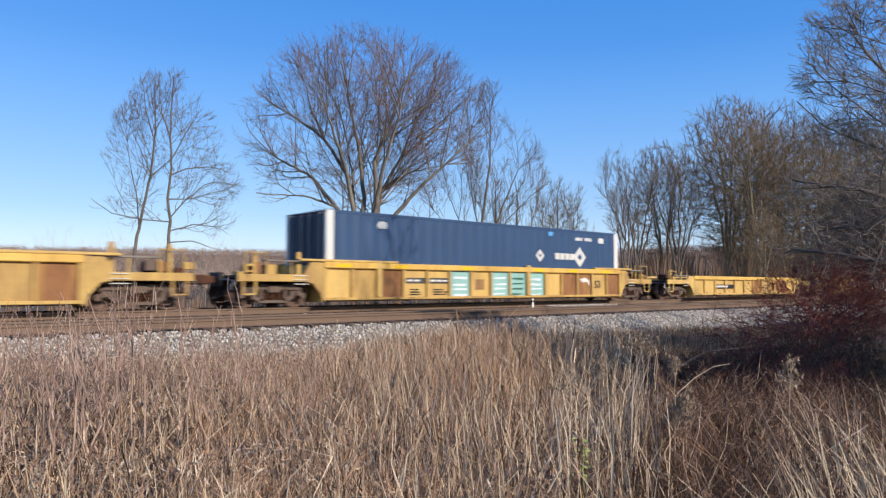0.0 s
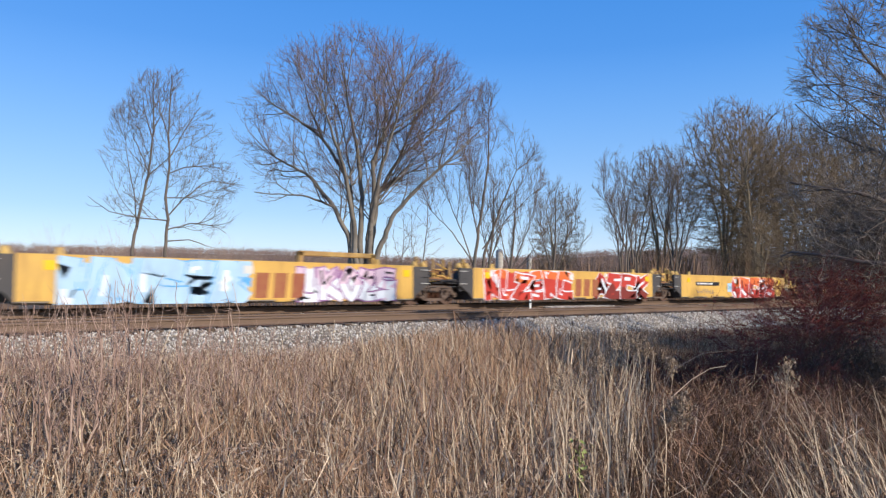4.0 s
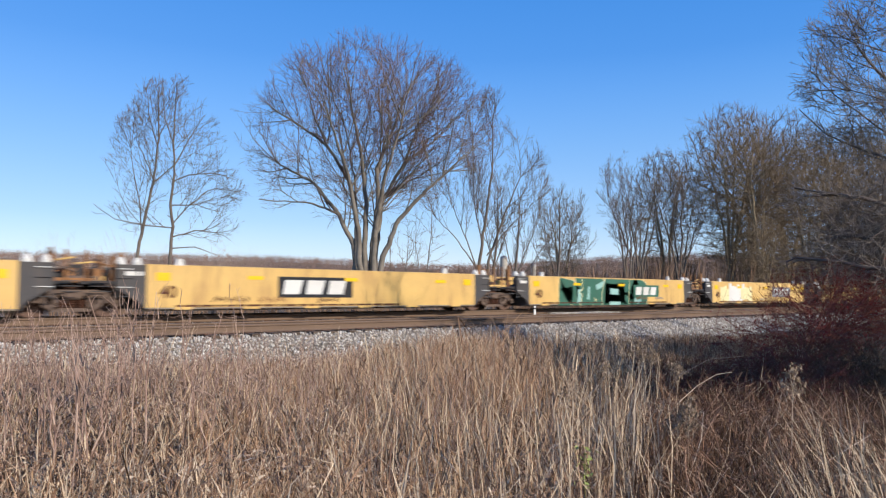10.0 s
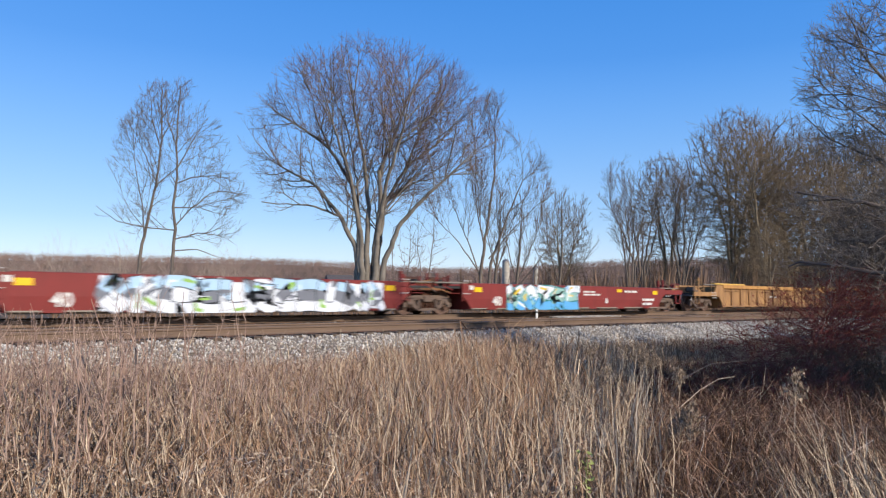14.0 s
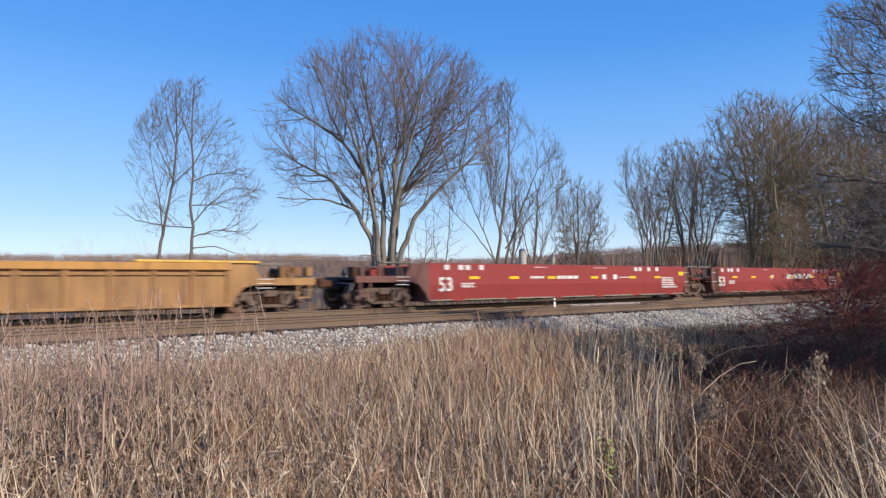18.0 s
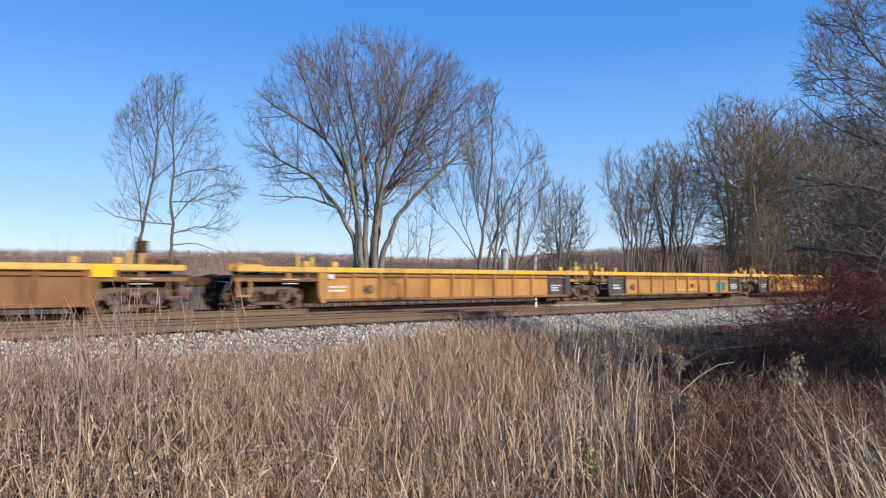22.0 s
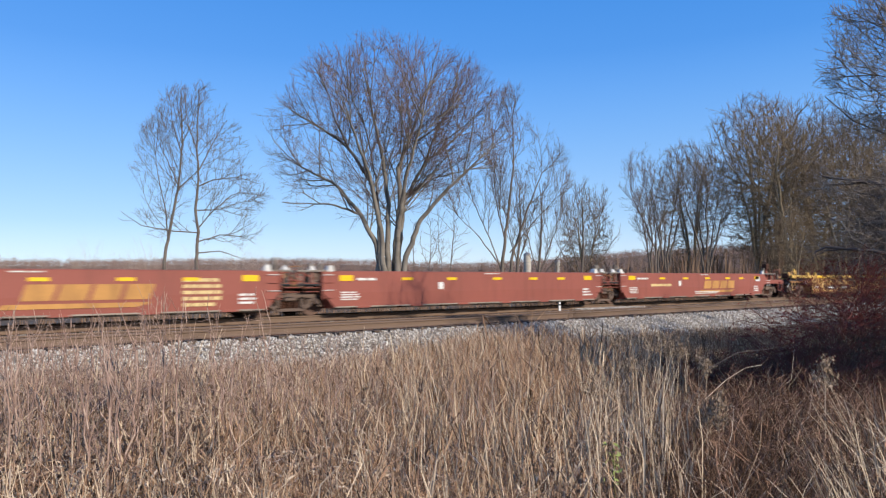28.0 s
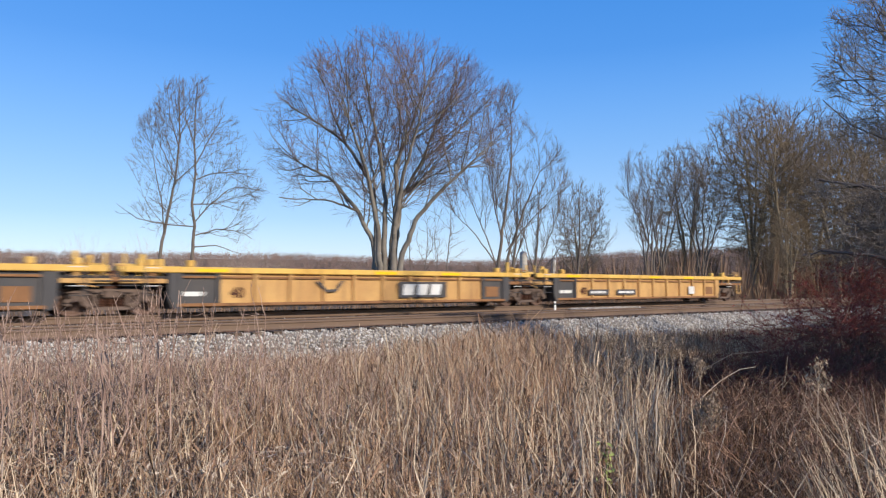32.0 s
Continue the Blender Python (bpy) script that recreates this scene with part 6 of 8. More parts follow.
def bare_tree(name, label, at, shells, n, stems, seed, bark="bark", twig="twig_grey", r_tip=0.012, step=0.32, reach=3.0, kill=0.55, keep=0.6, up=0.12,
              power=0.435, twigs=2, twig_len=(0.4, 1.0), lift=0.35, cone=None, hollow=0.3):
    """stems: (count, height, spread) of a vase of stems, or lines of points."""
    rng = np.random.default_rng(seed)
    tips = crown_tips(n, shells, rng, hollow)
    tips = tips[tips[:, 2] > 0.8]
    if cone:
        tips = tips[np.hypot(tips[:, 0], tips[:, 1]) < cone[0] + cone[1] * tips[:, 2]]
    lines = vase(*stems[:3], rng, step, rise=stems[3] if len(stems) > 3 else 0.3, foot=stems[4] if len(stems) > 4 else 0.22) if isinstance(stems[0], int) else [stem(line, step) for line in stems]
    pos, parent = colonise(lines, tips, rng, step, reach, kill, keep, up)
    segs = branch_segments(pos, parent, rng, r_tip, power, twigs, twig_len, lift)
    t = thing(name, label, "tree", at, "bare trees behind the track")
    t.rotation_euler = (0, 0, -math.atan2(at[0], at[1]))
    big = segs[:, 6] > r_tip * 2.2
    part("trunk", limbs_mesh("trunk", segs[big], bark), bark, t, "grey bark trunk and limbs")
    part("crown", limbs_mesh("crown", segs[~big], twig), twig, t, "leafless fine twigs")
    return t


def habit_tree(name, label, at, shells, stems, seed, trunk_r, sizes, bark="bark", twig="twig_grey", up=0.06, first=0.3, angle=38, wob=0.07, spread=1.0):
    """A bare tree whose limbs fork again and again and sweep upwards inside its crown.
    stems: lines of points; shells: ellipsoids (cx, cy, cz, rx, ry, rz) that bound the crown; sizes: for limb, branch, twig and spray the (length, spacing, radius)."""
    rng = random.Random(seed)
    segs = []
    last = len(sizes) - 1

    def inside(p, slack):
        return any(((p.x - c[0]) / c[3]) ** 2 + ((p.y - c[1]) / c[4]) ** 2 + ((p.z - c[2]) / c[5]) ** 2 < slack for c in shells)

    def jitter(w):
        return Vector((rng.gauss(0, w), rng.gauss(0, w), rng.gauss(0, w)))

    def side(d):
        a = d.cross(jitter(1.0)).normalized()
        t = radians(angle * rng.uniform(0.65, 1.25))
        return (d * math.cos(t) + a * math.sin(t)).normalized()

    def sprout(p, d, length, r, level):
        n = 4 if level < 2 else 3 if level == 2 else 2
        if level == 0:
            n = 7
        seg = length / n
        for i in range(n):
            d = (d + jitter(wob) + Vector((0, 0, up * (1.0 if level else 1.4)))).normalized()
            q = p + d * seg
            if level < 3 and not inside(q, 1.0 + 0.12 * level + rng.uniform(-0.16, 0.10)):
                if i == 0:
                    return
                n = i
                break
            segs.append((*p, *q, r * (1 - 0.62 * i / n), r * (1 - 0.62 * (i + 1) / n)))
            if level < last:
                gap = sizes[level + 1][1]
                count = seg / gap
                for _ in range(int(count) + (rng.random() < count % 1)):
                    f = rng.random()
                    ln = sizes[level + 1][0] * rng.uniform(0.55, 1.1) * (1 - 0.35 * i / n)
                    sprout(p + (q - p) * f, side(d), ln, min(r * 0.7, sizes[level + 1][2]), level + 1)
            p = q
        if level < last:
            for _ in range(2):
                sprout(p, (d + jitter(0.3)).normalized(), sizes[level + 1][0] * rng.uniform(0.6, 1.0), sizes[level + 1][2], level + 1)

    for line in stems:
        pts = [Vector(p) for p in stem(line, 0.4)]
        n = len(pts) - 1
        foot = line[0][2] < 0.2
        r0 = trunk_r if foot else trunk_r * 0.3
        for i in range(n):
            f0, f1 = i / n, (i + 1) / n
            ra, rb = (r0 * (1 - 0.86 * f) ** 0.9 + sizes[0][2] * 0.4 for f in (f0, f1))
            bent = jitter(0.008 + 0.07 * trunk_r) if 0 < i else Vector()
            pts[i + 1] = pts[i + 1] + bent
            segs.append((*pts[i], *pts[i + 1], ra, rb))
            h = pts[i].z
            if h > first and inside(pts[i], 1.25):
                count = (pts[i + 1] - pts[i]).length / sizes[0][1]
                d = (pts[i + 1] - pts[i]).normalized()
                for _ in range(int(count) + (rng.random() < count % 1)):
                    sprout(pts[i + 1], side(d), sizes[0][0] * rng.uniform(0.6, 1.1) * (1 - 0.4 * f0 * (not foot)), min(rb * 0.7, sizes[0][2]), 0)
        d = (pts[-1] - pts[-2]).normalized()
        for _ in range(3):
            sprout(pts[-1], (d + jitter(0.25)).normalized(), sizes[0][0] * 0.8, sizes[0][2] * 0.8, 0)
    segs = np.array(segs)
    t = thing(name, label, "tree", at, "bare trees behind the track")
    t.rotation_euler = (0, 0, -math.atan2(at[0], at[1]))
    big = segs[:, 6] > sizes[1][2] * 0.8
    part("trunk", limbs_mesh("trunk", segs[big], bark), bark, t, "grey bark trunk and limbs")
    part("crown", limbs_mesh("crown", segs[~big], twig), twig, t, "leafless fine twigs")
    return t


# each tree stands behind the far track; local z is up from its foot
Z0 = -1.0
habit_tree("tree", "slender leafless tree with a leaning trunk in a pair", (12.1, 39.05, Z0),
          [(1.35, 0, 11.0, 1.2, 1.2, 2.0), (0.75, 0, 9.4, 1.5, 1.4, 2.0), (0.2, 0, 7.4, 1.6, 1.4, 1.8), (-0.5, 0, 5.6, 1.5, 1.3, 1.1)],
          [[(0.35, 0, -0.15), (0.55, 0, 2.8), (0.7, 0, 4.4), (1.0, 0.05, 6.0), (1.32, 0.1, 7.8), (1.48, 0, 10.0), (1.42, 0, 12.9)], [(0.78, 0, 4.9), (0.62, -0.1, 6.6), (0.3, -0.2, 8.0), (0.1, -0.3, 9.3)],
           [(1.32, 0.1, 7.7), (0.8, 0.3, 9.0), (0.25, 0.4, 10.3)], [(1.3, 0.1, 7.6), (1.9, 0.2, 8.2), (2.5, 0.3, 8.9)], [(1.44, 0, 9.6), (1.0, -0.3, 11.0), (0.85, -0.3, 12.4)],
           [(1.48, 0, 10.1), (1.95, 0.3, 11.2), (2.2, 0.4, 12.2)]], 21, 0.10, ((2.6, 0.54, 0.020), (1.3, 0.50, 0.012), (0.7, 0.42, 0.0085), (0.38, 0.4, 0.0065)), up=0.05, first=4.2, angle=44)
habit_tree("tree", "slender leafless tree with spreading side limbs in a pair", (13.5, 37.65, Z0),
          [(0.6, 0, 11.0, 1.5, 1.3, 2.0), (1.4, 0, 9.4, 1.8, 1.5, 2.0), (2.0, 0, 7.3, 2.0, 1.6, 1.3), (1.7, 0, 5.2, 2.1, 1.4, 1.0), (-1.6, 0, 5.3, 2.0, 1.4, 1.1), (-0.3, 0, 9.6, 0.9, 1.0, 1.6)],
          [[(0.4, 0, -0.15), (0.42, 0, 3.6), (0.52, 0, 5.2), (0.36, 0.05, 6.4), (0.55, 0.1, 8.0), (0.42, 0.1, 10.0), (0.55, 0, 12.9)], [(0.5, 0, 5.3), (1.3, -0.2, 6.3), (2.4, -0.3, 7.3), (3.9, -0.3, 7.2)],
           [(0.4, 0, 6.3), (1.6, 0.3, 6.4), (2.9, 0.4, 6.9)], [(0.52, 0, 7.6), (1.4, -0.3, 8.0), (2.6, -0.4, 8.1), (3.7, -0.5, 7.8)], [(0.5, 0.1, 8.4), (1.3, 0.3, 10.1), (2.0, 0.4, 11.4)],
           [(0.5, 0, 5.1), (-0.9, 0.2, 5.2), (-2.4, 0.2, 5.5), (-3.3, 0.2, 6.2)], [(0.48, 0, 4.6), (1.6, 0, 5.0), (3.0, 0.1, 4.9), (3.5, 0.1, 4.5)], [(0.45, 0, 9.6), (0.0, -0.2, 10.8), (-0.2, -0.3, 12.4)],
           [(0.44, 0, 4.0), (1.6, -0.3, 4.1), (2.8, -0.4, 3.7)]], 22, 0.10, ((2.6, 0.54, 0.020), (1.3, 0.50, 0.012), (0.7, 0.42, 0.0085), (0.38, 0.4, 0.0065)), up=0.05, first=4.2, angle=44)
habit_tree("tree", "broad leafless shade tree with a domed crown of fine reddish twigs", (25.2, 35.9, Z0),
          [(0.3, 0, 11.2, 7.2, 6.0, 5.7), (0.4, 0, 12.9, 6.4, 5.4, 4.2), (-4.2, 0, 9.0, 3.0, 2.6, 2.4), (4.6, 0, 9.4, 3.0, 2.6, 2.4)],
          [[(-0.35, 0, -0.15), (-0.4, 0, 3.5), (-0.45, 0, 6.5), (-0.9, 0.2, 8.6), (-2.4, 0.6, 11.0), (-4.6, 1.0, 12.6)],
           [(-0.5, 0.1, -0.15), (-0.55, 0.1, 4.5), (-1.6, 0.2, 6.6), (-3.2, 0.3, 8.6), (-5.2, 0.4, 9.6)],
           [(0.1, -0.2, -0.15), (0.05, -0.3, 4.0), (0.15, -0.4, 7.0), (-0.2, -0.9, 10.0), (-0.9, -1.8, 13.4)],
           [(0.35, 0, -0.15), (0.5, 0.1, 4.0), (0.85, 0.2, 7.4), (0.75, 0.2, 9.4), (1.6, 0.1, 11.6), (2.6, 0.0, 14.4)],
           [(0.5, 0.3, -0.15), (0.75, 0.5, 4.5), (1.15, 1.0, 7.6), (2.6, 1.8, 10.2), (4.8, 2.4, 12.0)],
           [(0.7, -0.1, -0.15), (1.1, -0.3, 3.6), (2.0, -0.8, 6.0), (3.6, -1.4, 7.8), (5.6, -1.8, 9.6)],
           [(-0.1, -0.3, -0.15), (-0.3, -0.8, 5.2), (-0.9, -1.8, 8.4), (-2.0, -3.0, 11.6)],
           [(0.4, -0.2, -0.15), (0.7, -0.7, 5.6), (1.2, -1.8, 8.6), (2.2, -3.0, 12.0)],
           [(-0.45, 0, 6.6), (-0.65, 0.5, 9.0), (-1.2, 0.9, 12.0), (-2.2, 1.1, 14.6)], [(0.8, 0.2, 8.8), (1.2, 0.8, 11.2), (1.0, 1.6, 13.6)], [(-2.4, 0.6, 11.0), (-3.2, 0.2, 12.8), (-3.6, 0.0, 14.4)], [(2.6, 1.8, 10.2), (3.4, 1.2, 12.2), (4.2, 0.8, 13.8)],
           [(1.15, 1.0, 7.6), (3.0, 1.2, 9.0), (5.4, 1.3, 9.6)], [(-1.6, 0.2, 6.6), (-3.4, -0.4, 7.2), (-5.2, -0.8, 7.2)]], 23, 0.21, ((5.0, 1.2, 0.046), (2.4, 0.74, 0.021), (1.1, 0.44, 0.011), (0.6, 0.32, 0.0075)), "bark_big", "twig", up=0.04, first=4.6, angle=46, wob=0.055)
bare_tree("tree", "thin leafless sapling beside a broad tree", (27.4, 35.0, Z0), [(0.2, 0, 4.8, 1.3, 1.2, 2.4)], 160, (2, 4.5, 0.7), 33, r_tip=0.010, kill=0.5, up=0.25, twigs=1)
bare_tree("tree", "thin leafless sapling beside a broad tree", (29.4, 35.4, Z0), [(0.4, 0, 5.6, 1.4, 1.2, 2.8)], 200, (3, 5.5, 0.8), 34, r_tip=0.010, kill=0.5, up=0.25, twigs=1)
habit_tree("tree", "tall leafless tree with several upright stems", (34.9, 35.7, Z0),
           [(0.9, 0, 10.8, 3.0, 2.8, 5.0), (2.4, 0, 9.2, 2.5, 2.2, 3.4), (-1.6, 0, 8.6, 2.2, 2.0, 3.2)],
           [[(0.0, 0, -0.15), (0.0, 0, 3.5), (0.5, 0, 7.0), (1.0, 0.2, 10.5), (1.0, 0.2, 14.0)], [(0.0, 0, 3.0), (-0.8, 0.3, 5.4), (-1.9, 0.5, 8.0), (-2.4, 0.6, 10.0)],
            [(0.4, 0, -0.15), (0.7, 0.1, 4.0), (1.8, 0.3, 7.2), (3.0, 0.4, 10.0)], [(0.6, 0, 4.4), (2.2, -0.3, 6.4), (4.0, -0.5, 8.2)], [(0.3, 0, 5.0), (-0.3, -0.5, 8.0), (-0.4, -0.8, 12.0)],
            [(-0.2, 0, 3.6), (-1.6, -0.4, 5.6), (-3.0, -0.6, 7.0)]], 24, 0.13, ((3.2, 0.85, 0.030), (1.6, 0.60, 0.0155), (0.85, 0.42, 0.0095), (0.45, 0.36, 0.0075)), up=0.07, first=3.8, angle=34)
habit_tree("tree", "small leafless tree with several crooked stems", (36.6, 36.0, Z0), [(0.4, 0, 6.6, 1.5, 1.4, 2.8)],
           [[(0, 0, -0.15), (0.1, 0, 3.6), (0.4, 0, 6.0), (0.4, 0, 8.6)], [(0.1, 0, 3.4), (0.8, 0.1, 5.4), (1.4, 0.1, 7.4)], [(0.1, 0, 3.8), (-0.4, 0.1, 5.6), (-0.7, 0, 7.4)]], 35, 0.13,
           ((1.8, 0.5, 0.028), (0.9, 0.4, 0.014), (0.5, 0.35, 0.009)), up=0.12, first=3.4, angle=36)
habit_tree("tree", "small leafless tree with upright limbs", (38.3, 35.5, Z0), [(0.6, 0, 6.0, 2.2, 1.7, 3.4)],
           [[(0, 0, -0.15), (0.1, 0, 3.0), (0.3, 0, 5.0), (0.5, 0, 8.6)], [(0.05, 0, 2.6), (0.9, 0.1, 4.8), (1.8, 0.2, 7.0)], [(0.05, 0, 3.0), (-0.5, 0, 5.0), (-0.9, 0, 7.2)],
            [(0.1, 0, 2.4), (1.4, -0.3, 4.0), (2.4, -0.4, 5.4)]], 25, 0.12, ((2.0, 0.6, 0.028), (1.0, 0.5, 0.014), (0.55, 0.4, 0.009)), up=0.12, first=3.0, angle=34)
habit_tree("tree", "small leafless tree with upright limbs", (43.3, 35.6, Z0), [(0.5, 0, 6.8, 2.6, 2.0, 3.4)],
           [[(0, 0, -0.15), (0.1, 0, 3.0), (0.3, 0, 5.4), (0.3, 0, 9.0)], [(0.05, 0, 2.4), (0.9, 0.1, 4.8), (1.7, 0.2, 7.6)], [(0.05, 0, 2.8), (-0.6, 0, 5.0), (-1.2, 0, 7.8)],
            [(0.1, 0, 2.4), (1.6, -0.3, 4.0), (2.8, -0.4, 5.8)], [(0, 0, 2.6), (-1.2, 0.3, 4.2), (-2.0, 0.4, 6.0)]], 26, 0.12, ((2.2, 0.85, 0.028), (1.1, 0.65, 0.014), (0.6, 0.5, 0.0095)), up=0.12, first=3.0, angle=32)
edge_rng = np.random.default_rng(27)
for x, y, shells, count, high, out, seed in ((60.4, 39.2, [(-0.3, 0, 10.6, 3.9, 3.4, 5.3), (-2.4, 0, 8.0, 2.8, 2.2, 2.8)], 5, 12, 3.2, 27), (62.7, 36.2, [(0.5, 0, 10.2, 3.2, 3.0, 5.0), (1.6, 0, 7.6, 2.6, 2.2, 2.8)], 5, 11.5, 2.6, 28),
                                             (57.6, 38.6, [(0.2, 0, 7.6, 2.2, 2.0, 3.6)], 4, 8.5, 1.6, 29)):
    habit_tree("tree", "tall leafless tree at the edge of a wood", (x, y, Z0), shells, vase(count, high, out, edge_rng, 0.5, rise=0.25), seed, 0.13,
               ((3.6, 1.15, 0.034), (1.8, 0.8, 0.0175), (0.95, 0.55, 0.012), (0.5, 0.5, 0.0095)), up=0.08, first=3.0, angle=36)
wood_a = bare_tree("tree", "leafless tree in a dense grey wood beside the track", (69.9, 34.6, Z0), [(0, 0, 14.0, 5.0, 4.8, 7.4), (0.5, 0, 7.0, 4.0, 4.0, 4.4)], 3600, (4, 14, 3.0), 29,
                   "wood_bark", "wood_twig", r_tip=0.021, step=0.45, kill=0.68, twigs=3, twig_len=(0.6, 1.5), up=0.15)
wood_b = bare_tree("tree", "leafless tree in a dense grey wood beside the track", (74.1, 30.6, Z0), [(0, 0, 12.8, 4.6, 4.6, 7.6), (-0.5, 0, 6.2, 4.2, 4.0, 4.2)], 3300, (3, 13, 2.6), 30,
                   "wood_bark", "wood_twig", r_tip=0.021, step=0.45, kill=0.68, twigs=3, twig_len=(0.6, 1.5), up=0.15)
for k, (src, x, y, turn, s) in enumerate(((wood_a, 66.5, 30.0, 60, 0.80), (wood_b, 69.5, 26.6, 130, 0.8), (wood_a, 78.0, 36.5, 200, 1.05), (wood_b, 82.0, 32.0, 20, 1.0),
                                          (wood_a, 80.0, 27.0, 300, 0.95), (wood_b, 88.0, 27.5, 250, 1.0), (wood_a, 96.0, 30.0, 110, 1.0), (wood_b, 104.0, 27.0, 75, 1.0),
                                          (wood_a, 71.5, 43.0, 170, 0.85), (wood_b, 58.0, 47.0, 310, 0.6), (wood_a, 118.0, 28.0, 30, 1.05), (wood_b, 62.0, 27.5, 190, 0.42))):
    c = copy_thing(src, pose(x, y, Z0, 0, 0, turn))
    c.scale = (s, s, s)

# trees on the camera's side of the track, whose branches hang in from beside it
near_tree = habit_tree("tree", "leafless tree with sunlit grey branches reaching over the verge", (17.0, 3.2, GROUND - 0.05),
                       [(-0.8, 0.1, 3.9, 2.7, 1.9, 2.6), (-0.5, 0.2, 6.4, 2.6, 2.0, 2.4), (-1.2, -0.4, 2.3, 2.4, 1.8, 1.0), (0.1, 0.3, 9.2, 2.1, 2.0, 2.2), (0.2, 0.3, 11.6, 2.0, 2.0, 2.0)],
                       [[(0.6, 0, -0.1), (0.5, 0, 1.4), (-0.6, -0.4, 2.9), (-2.0, -0.8, 3.6), (-3.3, -0.9, 3.9)], [(0.6, 0, -0.1), (0.4, 0.2, 2.2), (-0.6, 0.6, 4.6), (-1.6, 1.0, 6.2), (-2.3, 1.1, 7.4)],
                        [(0.7, 0, -0.1), (0.7, 0, 2.5), (0.4, 0, 5.2), (-0.8, -0.3, 7.4)], [(0.5, 0, 5.0), (-0.5, -0.2, 6.0), (-2.0, -0.4, 6.9)], [(0.45, 0.1, 2.6), (-1.2, 0.2, 4.2), (-2.8, 0.4, 5.2), (-3.4, 0.5, 5.9)],
                        [(0.7, 0, 2.4), (0.9, 0.2, 5.0), (0.8, 0.4, 8.0), (0.4, 0.3, 12.4)], [(0.6, 0, -0.1), (0.3, -0.2, 1.2), (-1.4, -0.8, 2.1), (-3.2, -1.2, 2.4)],
                        [(-0.6, -0.4, 2.9), (-2.0, 0.2, 2.8), (-3.4, 0.4, 3.1)], [(0.4, 0.2, 2.0), (-0.8, -1.0, 3.4), (-1.6, -1.4, 5.2)],
                        [(0.4, 0.2, 3.0), (-1.2, 0.6, 4.7), (-2.2, 0.4, 5.6), (-2.9, 0.2, 6.4)], [(0.5, 0, 4.0), (-0.8, -0.4, 5.2), (-2.2, -0.6, 5.9)]], 41, 0.10,
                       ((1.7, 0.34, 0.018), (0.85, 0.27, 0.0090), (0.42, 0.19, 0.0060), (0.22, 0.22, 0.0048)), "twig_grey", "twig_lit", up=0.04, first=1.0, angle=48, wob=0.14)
near_tree["group"] = "trees beside the camera"
for x, y, turn, s in ((20.6, 3.4, 262, 0.62), (23.5, 4.4, 318, 0.60), (27.0, 4.2, 30, 0.62), (32.0, 4.8, 200, 0.66), (38.0, 5.0, 110, 0.66), (46.0, 5.6, 290, 0.7)):
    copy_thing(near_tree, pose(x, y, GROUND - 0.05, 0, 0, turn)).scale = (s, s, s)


def shade_evergreen(at, height, radius, seed, low=1.9):
    """A dense unseen conifer, added for its shade: trunk and tiers of small drooping sprays."""
    rng = np.random.default_rng(seed)
    n = 3600
    f = rng.random(n) ** 0.8
    a = rng.uniform(0, 6.28, n)
    r = radius * (1 - f) ** 0.7 * rng.uniform(0.3, 1.0, n)
    c = np.stack([np.cos(a) * r, np.sin(a) * r, low + f * (height - low)], 1)
    out = np.stack([np.cos(a), np.sin(a), -0.25 + 0 * a], 1) * rng.uniform(0.08, 0.2, (n, 1))
    side = np.stack([-np.sin(a), np.cos(a), rng.normal(0, 0.4, n)], 1) * rng.uniform(0.03, 0.07, (n, 1))
    v = np.stack([c - out, c + side, c + out, c - side], 1).reshape(-1, 3)
    t = thing("cedar", "unseen tree added beside the camera to shade the weeds", "tree", at, "cedars beside the camera")
    part("trunk", Geo().tube((0, 0, -0.1), (0, 0, height * 0.95), 0.12, 8, 0.02), "bark", t)
    part("foliage", sheet("foliage", v, 4 * np.arange(n)[:, None] + np.arange(4)[None], "cedar"), "cedar", t)


# out of view: added only to shade the weeds at the lower right
shade_evergreen((8.9, -1.6, GROUND), 5.4, 1.3, 61, 3.5)
shade_evergreen((10.8, -1.8, GROUND), 5.6, 1.8, 62, 2.4)
shade_evergreen((12.9, -2.2, GROUND), 5.6, 2.0, 63, 2.0)
shade_evergreen((15.2, -2.6, GROUND), 5.6, 2.0, 64, 2.0)


# ---- far woods, brush and farm ----
def fans(name, pos, height, width, blades, material, label, category, seed, spread=0.35):
    """Many bare bushes or trees: thin blades that fan out from a foot."""
    rng = np.random.default_rng(seed)
    n = len(pos)
    h = height[:, None] * rng.uniform(0.55, 1.0, (n, blades))
    a = rng.uniform(0, 6.28, (n, blades))
    out = rng.uniform(0, spread, (n, blades)) * h
    foot = pos[:, None, :] + np.stack([np.cos(a) * out * 0.25, np.sin(a) * out * 0.25, h * rng.uniform(0, 0.35, (n, blades))], -1)
    tip = pos[:, None, :] + np.stack([np.cos(a) * out, np.sin(a) * out, h], -1)
    side = np.stack([np.cos(a + 1.57), np.sin(a + 1.57), 0 * a], -1) * (width[:, None, None] * rng.uniform(0.5, 1.0, (n, blades, 1)))
    midp = foot + (tip - foot) * 0.62
    v = np.stack([foot - side * 0.4, foot + side * 0.4, midp + side, tip, midp - side], 2).reshape(-1, 3)
    k = 5 * np.arange(n * blades)[:, None]
    tri = np.concatenate([k + np.array([[0, 1, 2]]), k + np.array([[0, 2, 4]]), k + np.array([[4, 2, 3]])])
    ob = new(name, sheet(name, v, tri, material))
    return tagged(ob, label, category, kind="stuff")


